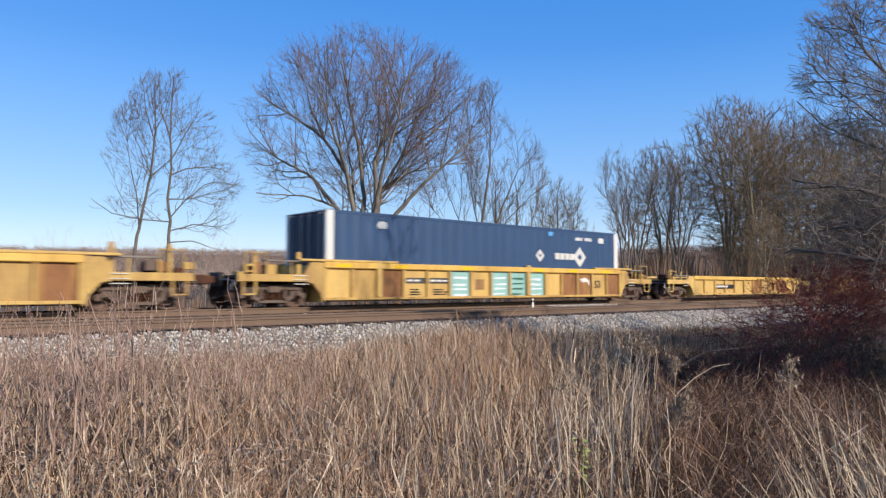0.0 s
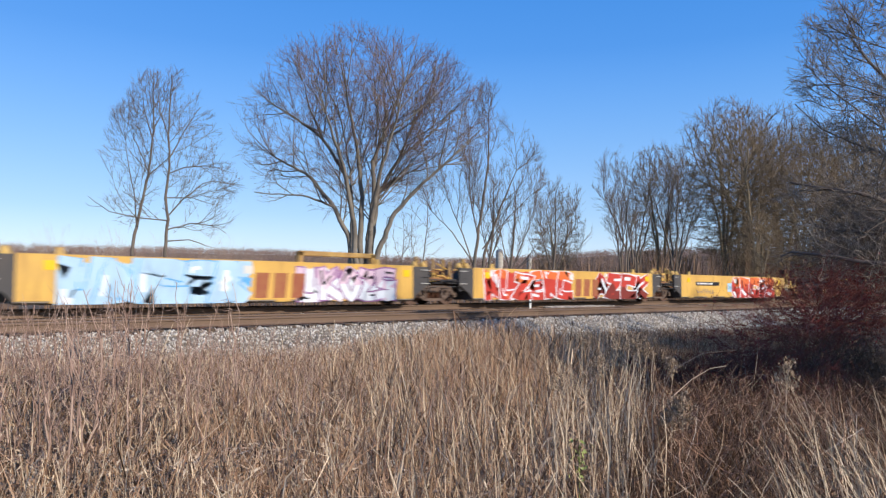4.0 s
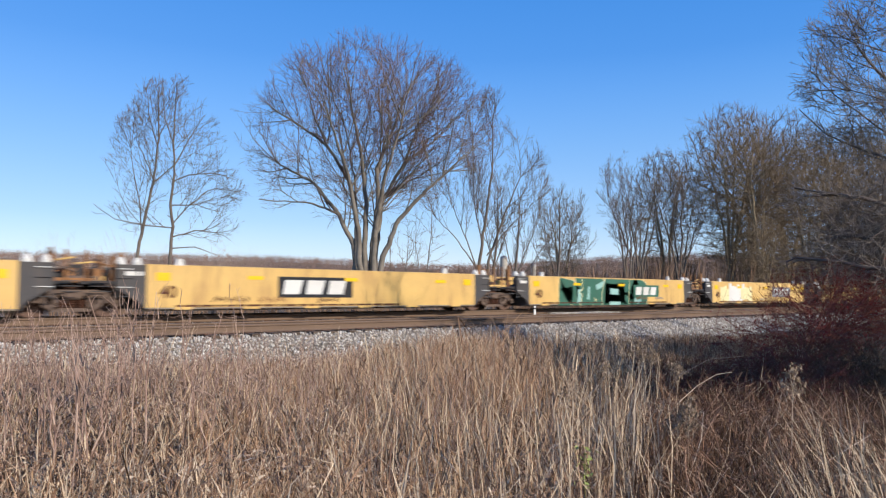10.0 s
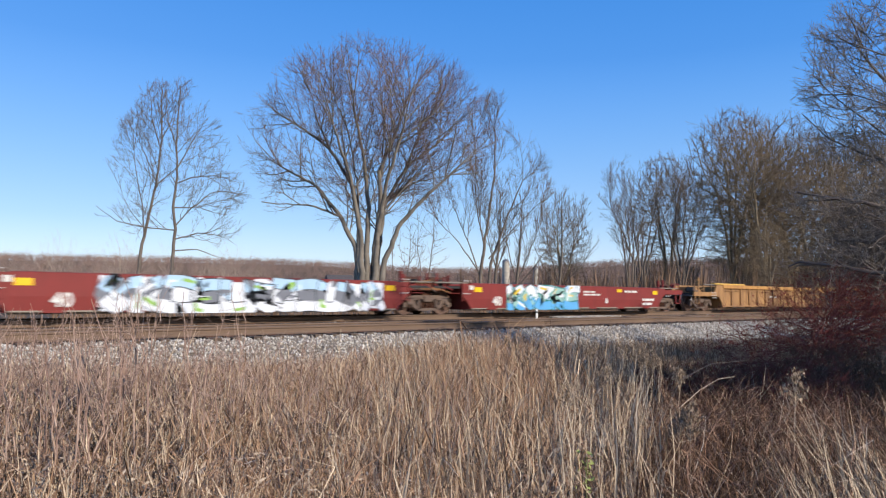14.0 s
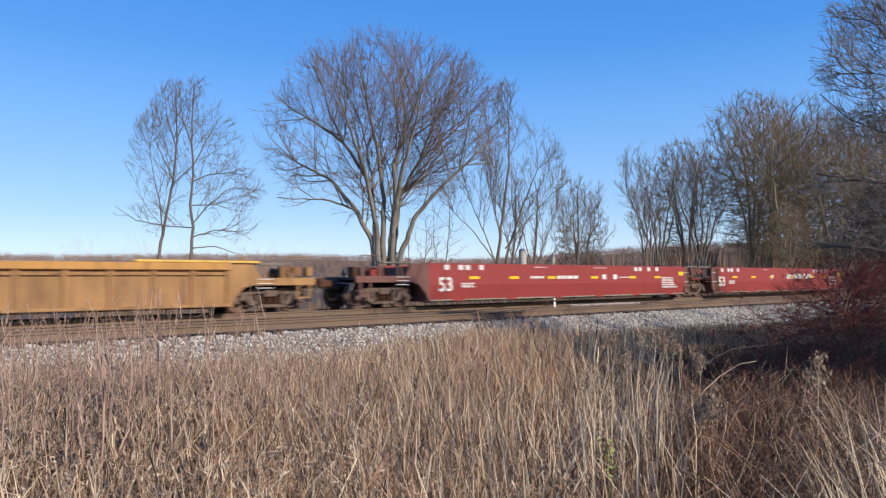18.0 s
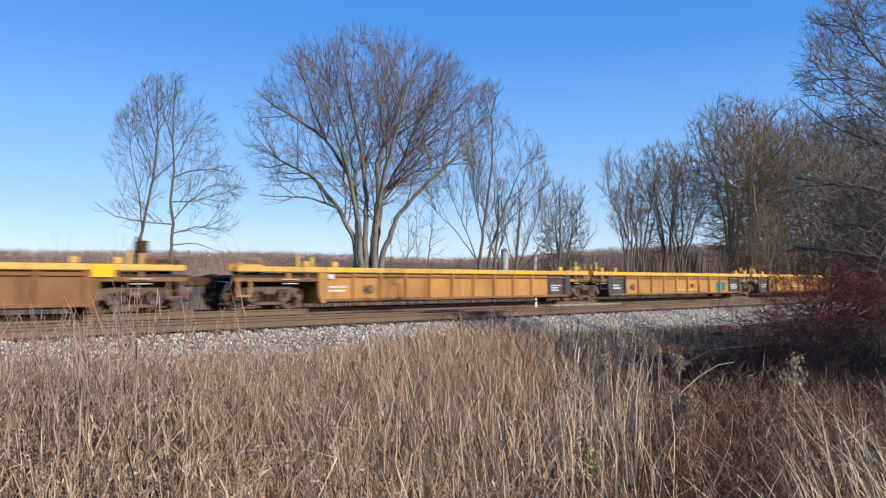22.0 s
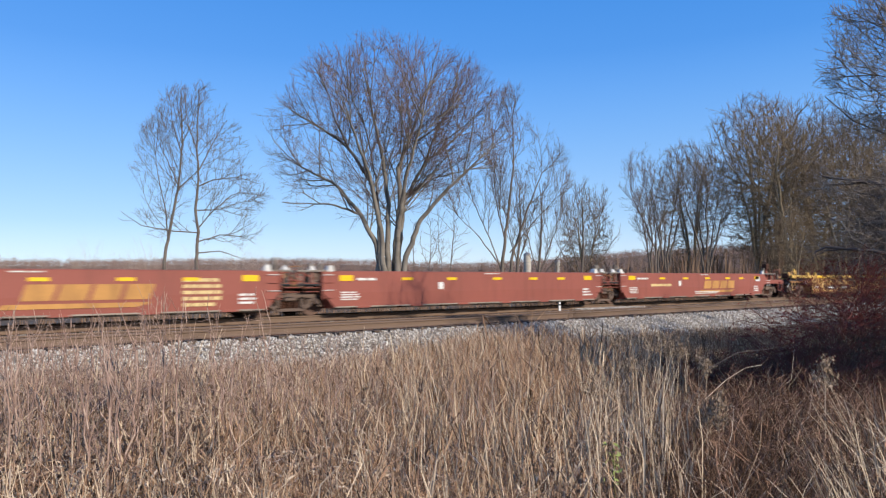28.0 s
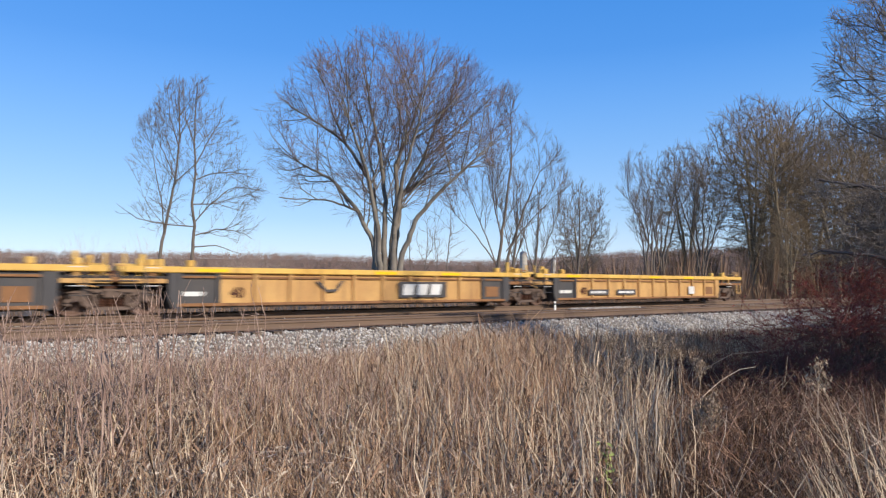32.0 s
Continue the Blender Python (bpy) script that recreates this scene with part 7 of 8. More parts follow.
rng = np.random.default_rng(77)
def canopy(name, pos, height, flakes, size, material, label, category, seed):
    """Woods seen from far off: each crown is a cloud of small tilted flakes."""
    rng = np.random.default_rng(seed)
    n = len(pos)
    d = rng.normal(0, 1, (n, flakes, 3))
    d /= np.linalg.norm(d, axis=2, keepdims=True)
    d *= rng.random((n, flakes, 1)) ** 0.45
    c = pos[:, None] + d * height[:, None, None] * np.array([0.42, 0.42, 0.5]) + np.array([0, 0, 0.52]) * height[:, None, None]
    u, w = rng.normal(0, 1, (n, flakes, 3)), rng.normal(0, 1, (n, flakes, 3))
    u *= rng.uniform(*size, (n, flakes, 1)) / np.linalg.norm(u, axis=2, keepdims=True)
    w *= rng.uniform(*size, (n, flakes, 1)) * 0.6 / np.linalg.norm(w, axis=2, keepdims=True)
    v = np.stack([c - u, c + w, c + u, c - w], 2).reshape(-1, 3)
    return tagged(new(name, sheet(name, v, 4 * np.arange(n * flakes)[:, None] + np.arange(4)[None], material)), label, category, kind="stuff")


def thicket(name, pos, height, turns, base, material, label, category):
    """Many bare bushes out of a few branching patterns; base: lists of segments one metre high."""
    out = []
    for k in range(len(pos)):
        g = base[k % len(base)].copy()
        c, sn = math.cos(turns[k]), math.sin(turns[k])
        for o in (0, 3):
            gx_, gy_ = g[:, o].copy(), g[:, o + 1].copy()
            g[:, o], g[:, o + 1] = (gx_ * c - gy_ * sn) * height[k] + pos[k, 0], (gx_ * sn + gy_ * c) * height[k] + pos[k, 1]
            g[:, o + 2] = g[:, o + 2] * height[k] + pos[k, 2]
        out.append(g)
    v, q = tubes(np.concatenate(out), 3)
    return tagged(new(name, sheet(name, v, q, material)), label, category, kind="stuff")


def pattern(seed, tips, wide, r, twigs=4):
    rng = np.random.default_rng(seed)
    t = crown_tips(tips, [(0, 0, 0.62, wide, wide, 0.40), (0, 0, 0.4, wide * 0.8, wide * 0.8, 0.25)], rng)
    return grow(t[t[:, 2] > 0.05], (0, 0, 0), (0, 0, 0.1), rng, r, twigs=twigs, twig_len=(0.05, 0.14), bend=0.1, power=0.33)


n = 8000
az = np.radians(rng.uniform(2, 66, n))
rr = 440 + 470 * rng.random(n) ** 0.8
px, py = rr * np.sin(az), rr * np.cos(az)
canopy("far_wood", np.stack([px, py, ground_z(px, py) - 1.0], 1), rng.uniform(5, 10.5, n), 48, (0.25, 0.6), "far_wood", "bare brown woods covering far hills", "woodland", 78)
n = 240
az = np.radians(rng.uniform(4, 80, n))
rr = rng.uniform(140, 330, n)
px, py = rr * np.sin(az), rr * np.cos(az)
hh = rng.uniform(4, 8, n) + 5 * (np.degrees(az) < 26) * rng.random(n)
thicket("hedgerow", np.stack([px, py, ground_z(px, py) - 0.3], 1), hh, rng.uniform(0, 6.28, n), [pattern(k, 46, 0.36, 0.0045) for k in (1, 2, 3)], "brush", "bare hedgerow trees across the fields", "hedgerow")
n = 90
az = np.radians(rng.uniform(7, 27, n))
rr = rng.uniform(110, 200, n)
px, py = rr * np.sin(az), rr * np.cos(az)
thicket("saplings", np.stack([px, py, ground_z(px, py) - 0.3], 1), rng.uniform(8, 15, n), rng.uniform(0, 6.28, n), [pattern(k, 26, 0.24, 0.0085) for k in (5, 6, 7)], "pale_brush", "pale bare saplings beyond the field", "saplings")
n = 700
az = np.radians(rng.uniform(2, 82, n))
rr = rng.uniform(300, 460, n)
px, py = rr * np.sin(az), rr * np.cos(az)
canopy("hedgerow", np.stack([px, py, ground_z(px, py) - 0.5], 1), rng.uniform(3, 6, n), 16, (0.2, 0.6), "far_wood", "brown scrub along the far field edge", "hedgerow", 82)
n = 2600
px = rng.uniform(5, 150, n)
py = rng.uniform(24.8, 34, n)
fans("brush", np.stack([px, py, ground_z(px, py) - 0.05], 1), rng.uniform(0.5, 1.7, n), rng.uniform(0.008, 0.02, n), 16, "brush", "brown dead weeds and brush behind the track", "brush", 80, 0.4)
n = 900
px = rng.uniform(50, 190, n)
py = rng.uniform(26, 60, n)
fans("undergrowth", np.stack([px, py, ground_z(px, py) - 0.05], 1), rng.uniform(2.0, 6.5, n), rng.uniform(0.02, 0.06, n), 26, "brush", "tangled bare undergrowth of the wood", "undergrowth", 81, 0.5)


def silo(x, y, r, h, label):
    t = thing("silo", label, "silo", (x, y, -1.5))
    part("silo_shaft", Geo().tube((0, 0, 0), (0, 0, h), r, 24), "silo", t)
    g = Geo()
    for k in range(6):
        a0, a1 = math.pi / 2 * k / 6, math.pi / 2 * (k + 1) / 6
        g.tube((0, 0, h + r * 0.7 * math.sin(a0)), (0, 0, h + r * 0.7 * math.sin(a1)), r * 1.02 * math.cos(a0), 24, max(0.05, r * 1.02 * math.cos(a1)))
    part("silo_dome", g, "galv", t, "metal dome")
    g = Geo()
    for z in np.arange(1, h, 1.6):
        g.tube((0, 0, z), (0, 0, z + 0.12), r * 1.015, 24)
    part("silo_hoops", g, "galv", t)


silo(239, 227.6, 1.7, 19.0, "tall white concrete silo on a far farm")
silo(256, 224.2, 1.2, 16.0, "slim grey silo on a far farm")


def farm_house(x, y, w, d, h, turn, wall, label):
    t = thing("house", label, "house", (x, y, float(ground_z(np.array(x), np.array(y))) - 0.2))
    t.rotation_euler = (0, 0, radians(turn))
    part("house_wall", Geo().box(-w / 2, w / 2, -d / 2, d / 2, 0, h), wall, t)
    part("roof", Geo().prism([(-w / 2 - 0.4, h), (w / 2 + 0.4, h), (0, h + w * 0.32)], -d / 2 - 0.4, d / 2 + 0.4), "roof", t)
    for k in (-1, 1):
        part("window", Geo().box(k * w * 0.25 - 0.5, k * w * 0.25 + 0.5, -d / 2 - 0.03, -d / 2 + 0.02, h * 0.3, h * 0.3 + 1.3), "roof", t)


for x, y, w, d, h, turn, wall, label in ((262, 470, 12, 16, 6, 20, "white_wall", "white farmhouse far across the fields"), (300, 462, 16, 20, 7, 70, "barn", "grey barn far across the fields"),
                                         (236, 248, 10, 18, 6, 60, "white_wall", "white farm shed beside the silos"), (262, 236, 12, 16, 6, 30, "barn", "grey farm building beside the silos"),
                                         (110, 520, 12, 16, 6, 40, "white_wall", "white house on the far edge of the fields")):
    farm_house(x, y, w, d, h, turn, wall, label)


# ---- grass and weeds on the verge ----
LEFT = np.array([-0.75, 0.66])


def grass(name, x, y, h, lean, w, material, label, seed, category="grass", kink=0.07, nod=0.0):
    """Bent tapering blades, one island each; nod: share of blades whose tip hangs over."""
    rng = np.random.default_rng(seed)
    n = len(x)
    z = ground_z(x, y) - 0.03
    a = rng.uniform(0, 6.28, n)
    side = np.stack([np.cos(a), np.sin(a), np.zeros(n)], 1) * w[:, None]
    p0 = np.stack([x, y, z], 1)
    b = np.stack([lean[:, 0], lean[:, 1], np.zeros(n)], 1)
    up = np.array([0, 0, 1.0])
    p1 = p0 + b * 0.25 * h[:, None] + up * (0.42 * h)[:, None] + rng.normal(0, kink, (n, 3)) * h[:, None]
    p2 = p0 + b * 0.7 * h[:, None] + up * (0.8 * h)[:, None] + rng.normal(0, kink * 1.2, (n, 3)) * h[:, None]
    p3 = p0 + b * 1.05 * h[:, None] + up * h[:, None] + rng.normal(0, kink * 0.8, (n, 3)) * h[:, None]
    hang = rng.random(n) < nod
    p3[hang] = p2[hang] + (rng.normal(0, 0.16, (hang.sum(), 3)) + b[hang] * 0.25 - up * rng.uniform(-0.05, 0.2, (hang.sum(), 1))) * h[hang][:, None]
    v = np.stack([p0 - side, p0 + side, p1 + side * 0.85, p1 - side * 0.85, p2 + side * 0.65, p2 - side * 0.65, p3 + side * 0.25, p3 - side * 0.25], 1).reshape(-1, 3)
    k = 8 * np.arange(n)[:, None]
    q = np.concatenate([k + np.array([[0, 1, 2, 3]]), k + np.array([[3, 2, 4, 5]]), k + np.array([[5, 4, 6, 7]])])
    return tagged(new(name, sheet(name, v, q, material)), label, category, kind="stuff")


def verge(n, seed, near=1.6, far=13.6, az0=2, az1=82, power=0.75):
    rng = np.random.default_rng(seed)
    a = np.radians(rng.uniform(az0, az1, n))
    d = near + (far - near) * rng.random(n) ** power
    x, y = d * np.sin(a), d * np.cos(a)
    keep = (y < 13.7) & (y > -0.5)
    return x[keep], y[keep], d[keep], np.degrees(a)[keep], rng


x, y, d, a, rng = verge(125000, 91)
mound = np.exp(-((a - 46) / 9) ** 2) * smooth(5.5, 8, d) * (1 - smooth(11, 13.4, d))
patch = 0.5 + 0.5 * ripple(x, y, 2.6, 5)
h = (0.58 + 0.12 * ripple(x, y, 1.1, 3) + 0.36 * mound + 0.12 * smooth(30, 60, a)) * rng.uniform(0.3, 1.15, len(x)) * (1 - 0.45 * smooth(9.5, 13, d) * (a < 34)) * (1 - 0.4 * smooth(54, 60, a))
lean = rng.normal(0, 0.11, (len(x), 2)) + rng.normal(0, 0.26, (len(x), 2)) * patch[:, None]
broken = rng.random(len(x)) < 0.3                 # stems bent over
lean[broken] *= 3.0
h[broken] *= 0.55
tuft = 0.5 + 0.5 * ripple(x, y, 7.5, 9) + rng.normal(0, 0.25, len(x))
keep = tuft > 0.34 + 0.12 * smooth(5, 9, d) + 0.6 * smooth(48, 61, a) * smooth(2.4, 3.4, d)                                # tufts with dark gaps between them
x, y, h, lean, d = x[keep], y[keep], h[keep], lean[keep], d[keep]
grass("dry_grass", x, y, h, lean, rng.uniform(0.0018, 0.0062, len(x)) * (0.7 + 0.12 * d), "grass", "dense tan and grey dead grass on the verge", 92, kink=0.11, nod=0.4)
x, y, d, a, rng = verge(30000, 93, 3.5, 12.6, 22, 51)
mound = np.exp(-((a - 45) / 8) ** 2) * smooth(5, 8, d)
h = (0.50 + 0.42 * mound) * rng.uniform(0.6, 1.2, len(x))
grass("dry_grass", x, y, h, rng.normal(0, 0.13, (len(x), 2)), rng.uniform(0.001, 0.003, len(x)), "grass_rust", "upright rust-tinged dry grass clumps", 94, kink=0.05, nod=0.25)
x, y, d, a, rng = verge(26000, 95, 2.6, 12.5, 53, 84)
h = rng.uniform(0.2, 0.8, len(x))
grass("dead_weeds", x, y, h, rng.normal(0, 0.45, (len(x), 2)), rng.uniform(0.001, 0.003, len(x)), "grass_dark", "tangled dead weeds, coloured darker to imitate a shaded hollow", 96, "weeds", kink=0.14, nod=0.5)
x, y, d, a, rng = verge(1500, 97, 2.0, 5.6, 62, 84, 1.0)
h = rng.uniform(0.5, 1.05, len(x)) * smooth(63.5, 71, a)
grass("leaning_straw", x, y, h, LEFT * rng.uniform(0.05, 0.5, (len(x), 1)) + rng.normal(0, 0.09, (len(x), 2)), rng.uniform(0.0016, 0.0042, len(x)), "straw", "long pale straw stems leaning over", 98, kink=0.025, nod=0.2)
x, y, d, a, rng = verge(4200, 99, 2.6, 12.5, 3, 57, 0.7)
h = rng.uniform(0.6, 1.05, len(x)) * (0.75 + 0.25 * (a > 36))
grass("tall_stems", x, y, h, rng.normal(0, 0.12, (len(x), 2)), rng.uniform(0.0022, 0.0042, len(x)) * (0.8 + 0.06 * d), "straw", "scattered tall pale weed stems", 100, "weeds", kink=0.03, nod=0.3)


x, y, d, a, rng = verge(150, 333, 3.4, 8.0, 56, 67, 1.0)
grass("tall_stems", x, y, rng.uniform(0.45, 0.9, len(x)), rng.normal(0, 0.45, (len(x), 2)), rng.uniform(0.0018, 0.0036, len(x)), "straw", "crossed pale dead stems over a dark hollow", 334, "weeds", kink=0.06, nod=0.4)
x, y, d, a, rng = verge(260, 331, 4.0, 8.2, 51, 59, 1.0)
grass("tall_stems", x, y, rng.uniform(0.6, 1.05, len(x)), rng.normal(0, 0.07, (len(x), 2)), rng.uniform(0.0022, 0.0045, len(x)), "straw", "upright bunch of pale dead weed stems", 332, "weeds", kink=0.03, nod=0.35)
x, y, d, a, rng = verge(30000, 315, 12.0, 26.0, 40, 72, 1.0)
h = rng.uniform(0.12, 0.38, len(x)) * (y < 13.2)
grass("dry_grass", x, y, h + 0.02, rng.normal(0, 0.2, (len(x), 2)), rng.uniform(0.004, 0.009, len(x)), "grass", "dead grass along the foot of the ballast", 316)


rng = np.random.default_rng(319)                # the rest of the verge, trodden down where the camera stands
x, y = rng.uniform(-22, 26, 70000), rng.uniform(-12, 13.4, 70000)
a, d = np.degrees(np.arctan2(x, y)), np.hypot(x, y)
keep = ((a < 3) | (a > 81)) & (d > 1.1)
x, y, d = x[keep], y[keep], d[keep]
h = rng.uniform(0.15, 0.7, len(x)) * smooth(0.9, 2.6, d) + 0.04
grass("dry_grass", x, y, h, rng.normal(0, 0.22, (len(x), 2)), rng.uniform(0.003, 0.008, len(x)), "grass", "dry grass round the viewpoint", 320)


def dead_leaves(name, n, seed, az0, az1, near, far, top, label, material="litter", fade=(200, 201)):
    """Small curled leaves and broken bits caught among the stems."""
    x, y, d, a, rng = verge(n, seed, near, far, az0, az1)
    keep = rng.random(len(x)) > smooth(*fade, a)
    x, y, d = x[keep], y[keep], d[keep]
    n = len(x)
    c = np.stack([x, y, ground_z(x, y) + top * rng.random(n) ** 0.7 * (0.7 + 0.3 * ripple(x, y, 2.1, 7))], 1)
    d1 = rng.normal(0, 1, (n, 3))
    d2 = rng.normal(0, 1, (n, 3))
    d1[:, 2] *= 1.8
    far_size = (0.6 + 0.1 * d)[:, None]
    d1 *= far_size * (rng.uniform(0.012, 0.045, (n, 1)) / np.linalg.norm(d1, axis=1, keepdims=True))
    d2 *= far_size * (rng.uniform(0.003, 0.010, (n, 1)) / np.linalg.norm(d2, axis=1, keepdims=True))
    v = np.stack([c - d1, c + d2, c + d1 + d2, c - d2], 1).reshape(-1, 3)
    return tagged(new(name, sheet(name, v, 4 * np.arange(n)[:, None] + np.arange(4)[None], material)), label, "dead leaves", kind="stuff")


x, y, d, a, rng = verge(260, 305, 5.0, 13.2, 3, 52, 0.6)
thicket("twiggy_weeds", np.stack([x, y, ground_z(x, y) - 0.03], 1), rng.uniform(0.55, 1.15, len(x)) * (0.75 + 0.25 * (a < 36)), rng.uniform(0, 6.28, len(x)),
        [pattern(k, 14, 0.2, 0.0022, 3) for k in (11, 12, 13, 14)], "weed_red", "reddish brown twiggy dead weeds", "weeds")
x, y, d, a, rng = verge(130, 307, 5.5, 10.5, 5, 44, 1.0)
thicket("tall_weeds", np.stack([x, y, ground_z(x, y) - 0.03], 1), rng.uniform(1.0, 1.4, len(x)) * (1 + 0.28 * (a < 18)) * (1 - 0.12 * (a > 30)), rng.uniform(0, 6.28, len(x)),
        [pattern(k, 8, 0.14, 0.0034, 2) for k in (21, 22, 23)], "weed_red", "tall reddish branching dead weeds", "weeds")
x, y, d, a, rng = verge(60, 317, 5.0, 9.5, 5, 26, 1.0)
thicket("tall_weeds", np.stack([x, y, ground_z(x, y) - 0.03], 1), rng.uniform(1.1, 1.75, len(x)), rng.uniform(0, 6.28, len(x)),
        [pattern(k, 7, 0.13, 0.0046, 2) for k in (24, 25, 26)], "weed_red", "tall reddish branching dead weeds", "weeds")
dead_leaves("dead_leaves", 150000, 301, 2, 62, 1.8, 12.5, 0.62, "small curled dead leaves caught among the stems", fade=(48, 62))
x, y, d, a, rng = verge(150, 313, 2.8, 8.5, 57, 82, 0.8)
thicket("tangled_stems", np.stack([x, y, ground_z(x, y) - 0.03], 1), rng.uniform(0.5, 0.95, len(x)), rng.uniform(0, 6.28, len(x)),
        [pattern(k, 22, 0.5, 0.0036, 3) for k in (31, 32, 33, 34)], "tangle", "brown tangle of bent dead stems", "weeds")
# low dark leaves, added to deepen the shaded gaps
dead_leaves("leaf_mould", 110000, 309, 2, 84, 2.0, 12.5, 0.17, "rotting leaves darkened to carry the shade under the weeds", "shade_litter")
dead_leaves("dead_leaves", 18000, 311, 65, 82, 1.8, 5.0, 0.5, "small curled dead leaves caught among the stems")
x, y, d, a, rng = verge(1300, 303, 4.5, 13.0, 3, 46, 0.6)
grass("red_stems", x, y, rng.uniform(0.5, 0.95, len(x)), rng.normal(0, 0.22, (len(x), 2)), rng.uniform(0.0014, 0.003, len(x)), "grass_dark", "thin reddish brown weed stems", 304, "weeds")


def shrub(name, label, at, shells, n, seed, stem, leaf=None, r_tip=0.0035, leaves=0, leaf_size=0.02, **kw):
    rng = np.random.default_rng(seed)
    tips = crown_tips(n, shells, rng, 0.2)
    tips = tips[tips[:, 2] > 0.1]
    segs = grow(tips, (0, 0, -0.05), (0.0, 0, 0.12), rng, r_tip, power=0.30, bend=0.2, **kw)
    t = thing(name, label, "shrub", at)
    part("stem_tangle", limbs_mesh("stem_tangle", segs, stem), stem, t)
    if leaves:
        c = tips[rng.integers(0, len(tips), leaves)] + rng.normal(0, 0.12, (leaves, 3))
        d1 = rng.normal(0, 1, (leaves, 3))
        d2 = rng.normal(0, 1, (leaves, 3))
        d1 /= np.linalg.norm(d1, axis=1, keepdims=True)
        d2 /= np.linalg.norm(d2, axis=1, keepdims=True)
        s = leaf_size * rng.uniform(0.5, 1.2, (leaves, 1))
        v = np.stack([c - d1 * s, c + d2 * s * 0.6, c + d1 * s, c - d2 * s * 0.6], 1).reshape(-1, 3)
        part("leaves", sheet("leaves", v, 4 * np.arange(leaves)[:, None] + np.arange(4)[None], leaf), leaf, t)
    return t


shrub("red_shrub", "crimson twiggy shrub beside the track", (12.9, 5.1, GROUND), [(0, 0, 0.95, 2.2, 1.5, 0.75), (-0.8, 0.3, 0.6, 1.6, 1.2, 0.5), (1.6, -0.6, 1.1, 1.6, 1.2, 0.9)], 430, 51, "red_stem", "red_leaf", 0.0038, 1300, 0.022, twigs=5, twig_len=(0.15, 0.4), lift=0.5)
shrub("red_shrub", "crimson twiggy shrub beside the track", (15.6, 5.6, GROUND), [(0, 0, 1.2, 2.0, 1.6, 1.2)], 620, 52, "red_stem", "red_leaf", 0.0042, 1300, 0.024, twigs=5, twig_len=(0.15, 0.4), lift=0.5)
shrub("shrub", "dense leafless grey brown shrub beside the track", (18.6, 5.7, GROUND), [(0, 0, 1.9, 2.0, 1.6, 1.7), (-0.6, -0.3, 3.0, 1.5, 1.3, 1.3)], 1300, 55, "twig_grey", None, 0.0052, twigs=6, twig_len=(0.25, 0.6), lift=0.4)
shrub("bramble", "dark tangled bramble in shade", (8.8, 3.9, GROUND), [(0, 0, 0.5, 1.5, 1.1, 0.42), (-1.0, 0.9, 0.4, 0.9, 0.8, 0.35)], 520, 53, "red_stem", None, 0.003, twigs=5, twig_len=(0.15, 0.4), lift=0.2)
shrub("bramble", "dark tangled bramble in shade", (11.2, 4.0, GROUND), [(0, 0, 0.5, 1.6, 1.0, 0.45)], 460, 54, "grass_dark", None, 0.003, twigs=5, twig_len=(0.15, 0.4), lift=0.2)


def seed_plant(at, height, seed, heads=16, label="dry weed with a tan branching seed head"):
    rng = np.random.default_rng(seed)
    t = thing("weed", label, "weed", (at[0], at[1], GROUND - 0.02), "dry weeds on the verge")
    top = np.array([rng.normal(0, 0.05), rng.normal(0, 0.05), height])
    segs = [(0, 0, 0, *(top * 0.5 + rng.normal(0, 0.015, 3)), 0.004, 0.0035)]
    segs.append((*segs[0][3:6], *top, 0.0035, 0.0022))
    part_of = []
    for k in range(heads):
        f = rng.uniform(0.72, 1.0)
        s = np.array(segs[1][:3]) + (top - np.array(segs[1][:3])) * f
        e = s + np.array([rng.normal(0, 0.04), rng.normal(0, 0.04), rng.uniform(0.0, 0.15)])
        segs.append((*s, *e, 0.002, 0.0012))
        part_of.append(e + rng.normal(0, 0.018, (18, 3)))
    tagged(part("stalk", limbs_mesh("stalk", np.array(segs), "straw"), "straw", t), kind="stuff")
    for c in part_of:
        d1 = rng.normal(0, 0.005, (len(c), 3)) + np.array([0, 0, 0.008])
        d2 = rng.normal(0, 0.004, (len(c), 3))
        v = np.stack([c - d1, c + d2, c + d1, c - d2], 1).reshape(-1, 3)
        tagged(part("seed_head", sheet("seed_head", v, 4 * np.arange(len(c))[:, None] + np.arange(4)[None], "seed"), "seed", t), kind="stuff")


for k, (sx, sy, top) in enumerate(((5.08, 2.12, 0.06), (6.56, 4.58, 0.12), (6.31, 4.06, 0.06), (5.68, 4.09, -0.10), (4.34, 2.48, -0.14), (6.45, 4.75, 0.10), (5.75, 4.2, -0.12), (6.4, 4.2, 0.02),
                                   (5.9, 3.5, -0.05), (4.9, 3.9, -0.2), (4.45, 2.6, -0.2), (6.8, 4.4, 0.05))):
    seed_plant((sx, sy), top - GROUND, 200 + k, 22)

# arching bare twig, crossed dead stalks, one green sprout
t = thing("arching_twig", "pale bare twig arching out of the weeds", "twig", (4.75, 2.78, GROUND))
arch = [(0, 0, 0.0), (-0.02, 0.0, 0.4), (0.0, 0.0, 0.77), (0.25, -0.02, 0.88), (0.45, -0.07, 0.955), (0.62, -0.11, 0.965)]
part("stem", limbs_mesh("stem", np.array([(*arch[k], *arch[k + 1], 0.0042 - 0.0004 * k, 0.0038 - 0.0004 * k) for k in range(5)]), "straw"), "straw", t)
t = thing("arching_twig", "pale bare twig arching out of the weeds", "twig", (5.5, 3.4, GROUND))
arch = [(0, 0, 0.0), (0.0, 0.0, 0.5), (0.25, -0.05, 0.85), (0.6, -0.15, 0.98), (0.95, -0.3, 1.0)]
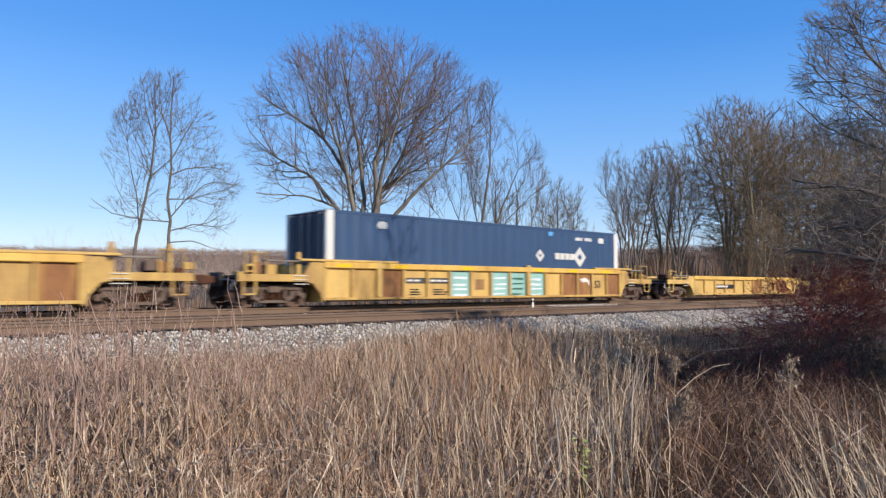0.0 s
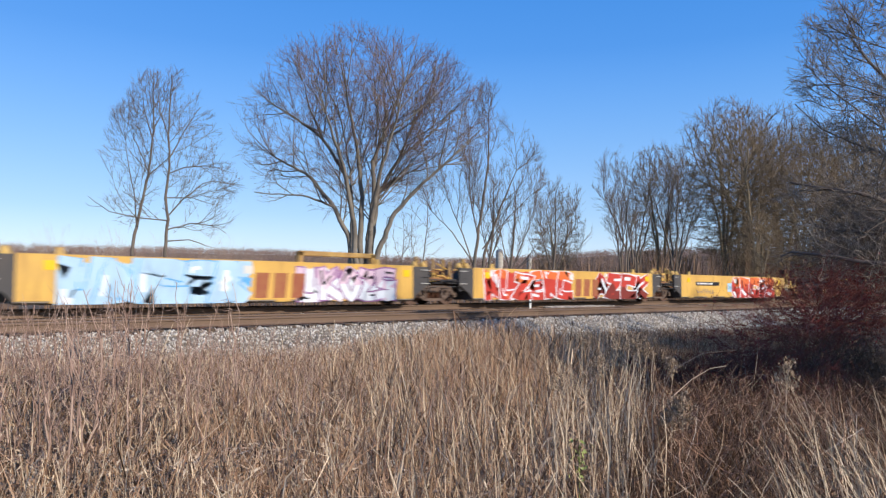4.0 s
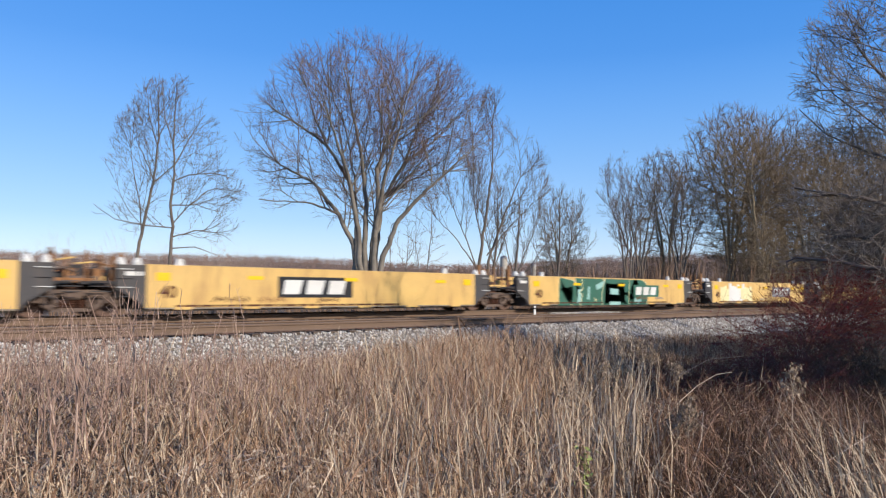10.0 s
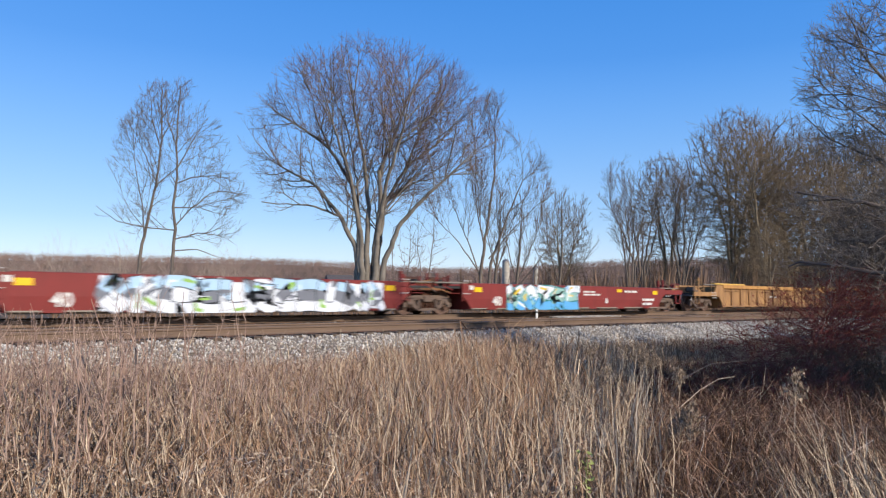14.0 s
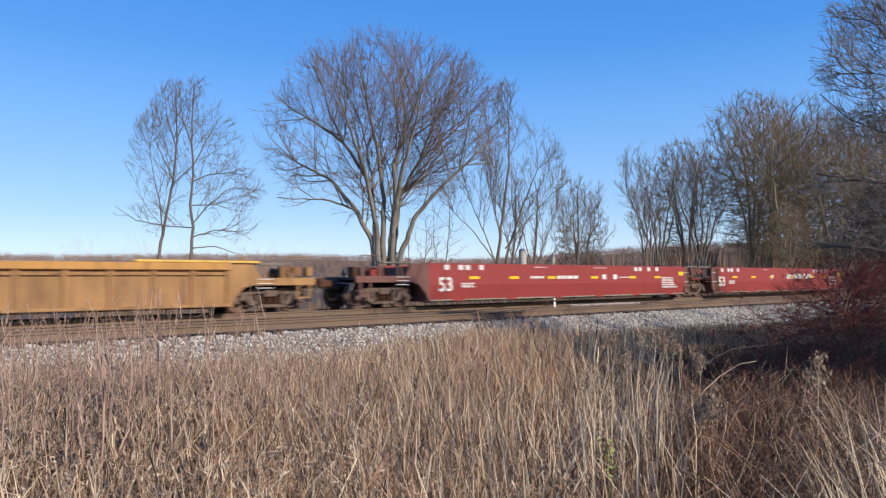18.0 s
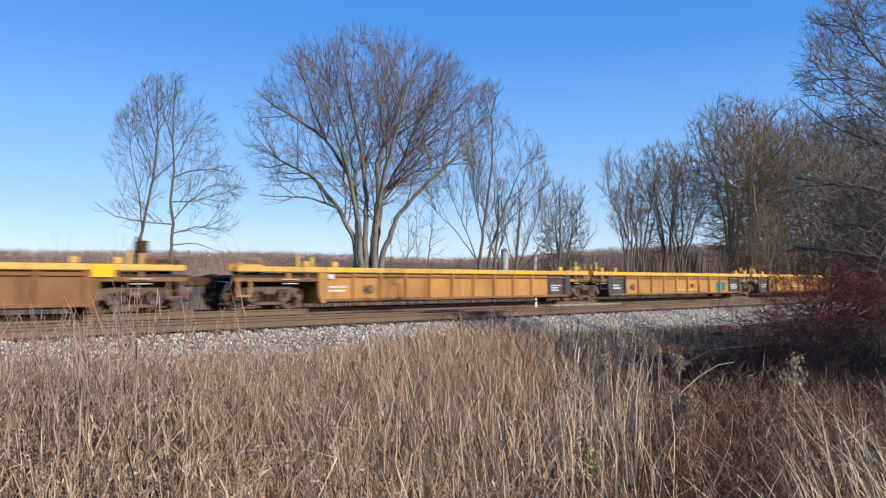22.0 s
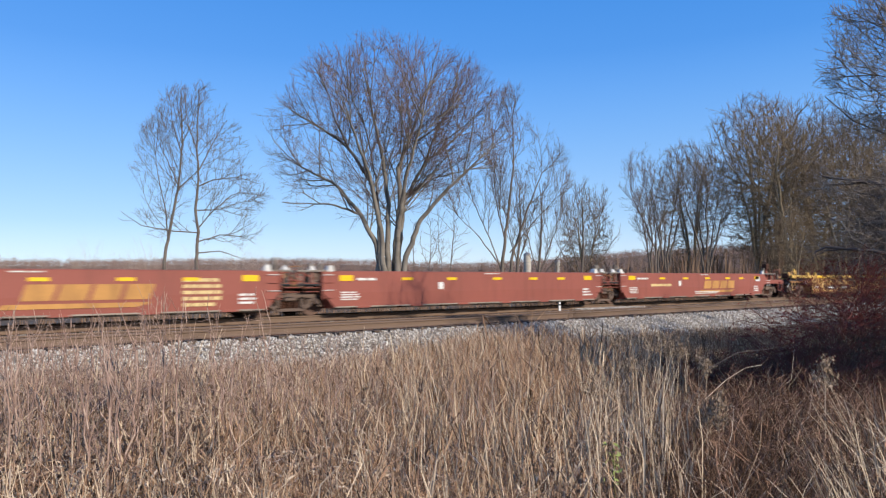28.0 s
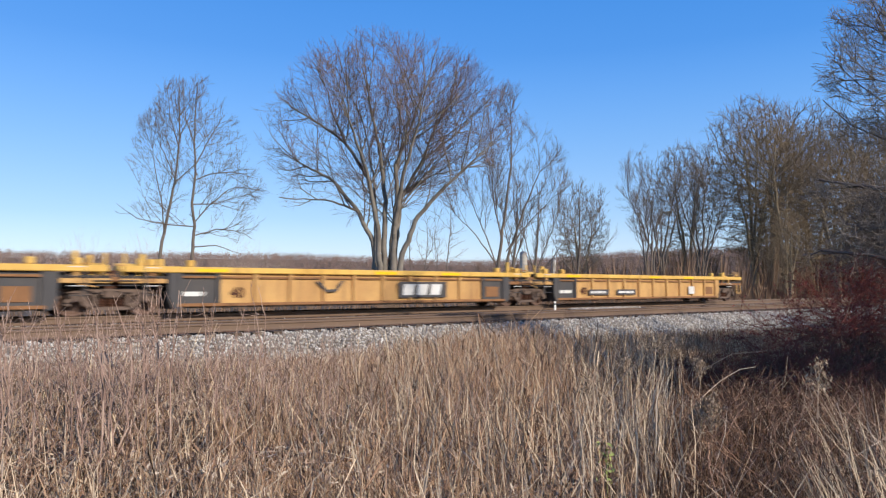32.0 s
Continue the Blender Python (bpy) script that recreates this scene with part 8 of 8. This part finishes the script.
part("stem", limbs_mesh("stem", np.array([(*arch[k], *arch[k + 1], 0.0042 - 0.0004 * k, 0.0038 - 0.0004 * k) for k in range(4)]), "twig_grey"), "twig_grey", t)
for k, (sx, sy, hh, lx) in enumerate(((3.28, 8.38, 1.18, 0.25), (3.12, 8.42, 1.12, 0.2), (3.95, 8.3, 1.1, 0.02), (2.2, 8.3, 1.05, -0.03), (2.45, 8.2, 1.1, 0.05), (5.6, 8.6, 1.1, 0.04), (1.9, 7.9, 1.0, 0.03))):
    t = thing("weed_stalk", "bare forked dead weed stalk", "weed", (sx, sy, GROUND), "dry weeds on the verge")
    s = [(-lx, 0, 0, 0.0, 0, hh * 0.7, 0.006, 0.005), (0, 0, hh * 0.7, lx * 0.6, 0, hh, 0.005, 0.003), (0, 0, hh * 0.72, -0.1 + lx, 0.05, hh * 0.92, 0.004, 0.002), (-lx * 0.4, 0, hh * 0.5, 0.12, 0, hh * 0.72, 0.004, 0.002)]
    part("stem", limbs_mesh("stem", np.array(s), "straw"), "straw", t)
t = thing("green_sprout", "fresh green leafy sprout among dead grass", "weed", (3.05, 2.33, GROUND))
rng = np.random.default_rng(5)
g = Geo()
for k in range(34):
    c = Vector((rng.normal(0, 0.03), rng.normal(0, 0.03), 0.68 + rng.uniform(-0.12, 0.09)))
    d1 = Vector(rng.normal(0, 1, 3)).normalized() * 0.018
    d2 = Vector(rng.normal(0, 1, 3)).normalized() * 0.009
    g.add([c - d1, c + d2, c + d1, c - d2], [(0, 1, 2, 3)])
part("leaves", g, "leaf_green", t)
part("stem", limbs_mesh("stem", np.array([(0, 0, 0, 0.01, 0, 0.74, 0.003, 0.002)]), "leaf_green"), "leaf_green", t)


# ---- movement ----
def motions():
    for ob, u in movers:
        walk(ob, [(t, pose(u - travelled(t), TRACK_Y, 0)) for t in (0, 4, 8, 12, 16, 20, 24, 28, 32)])
    for ob, x, place in rollers:                 # wheels turn one row a frame while they pass the camera
        seen = [k for k in range(0, 961) if -8 < place - travelled(k / 30) < 62]
        spin = lambda k: math.degrees((travelled(k / 30)) / 0.457)
        rows, turn, first = [], 0.0, seen[0] if seen else 0
        if seen:
            if first > 0:
                rows.append((0, pose(x, 0, 0.457)))
            for k in seen:
                rows.append((k / 30, pose(x, 0, 0.457, 0, -(spin(k) - spin(first)), 0)))
            if seen[-1] < 960:
                rows.append((32, rows[-1][1]))
        if len(rows) > 1:
            walk(ob, rows)


motions()
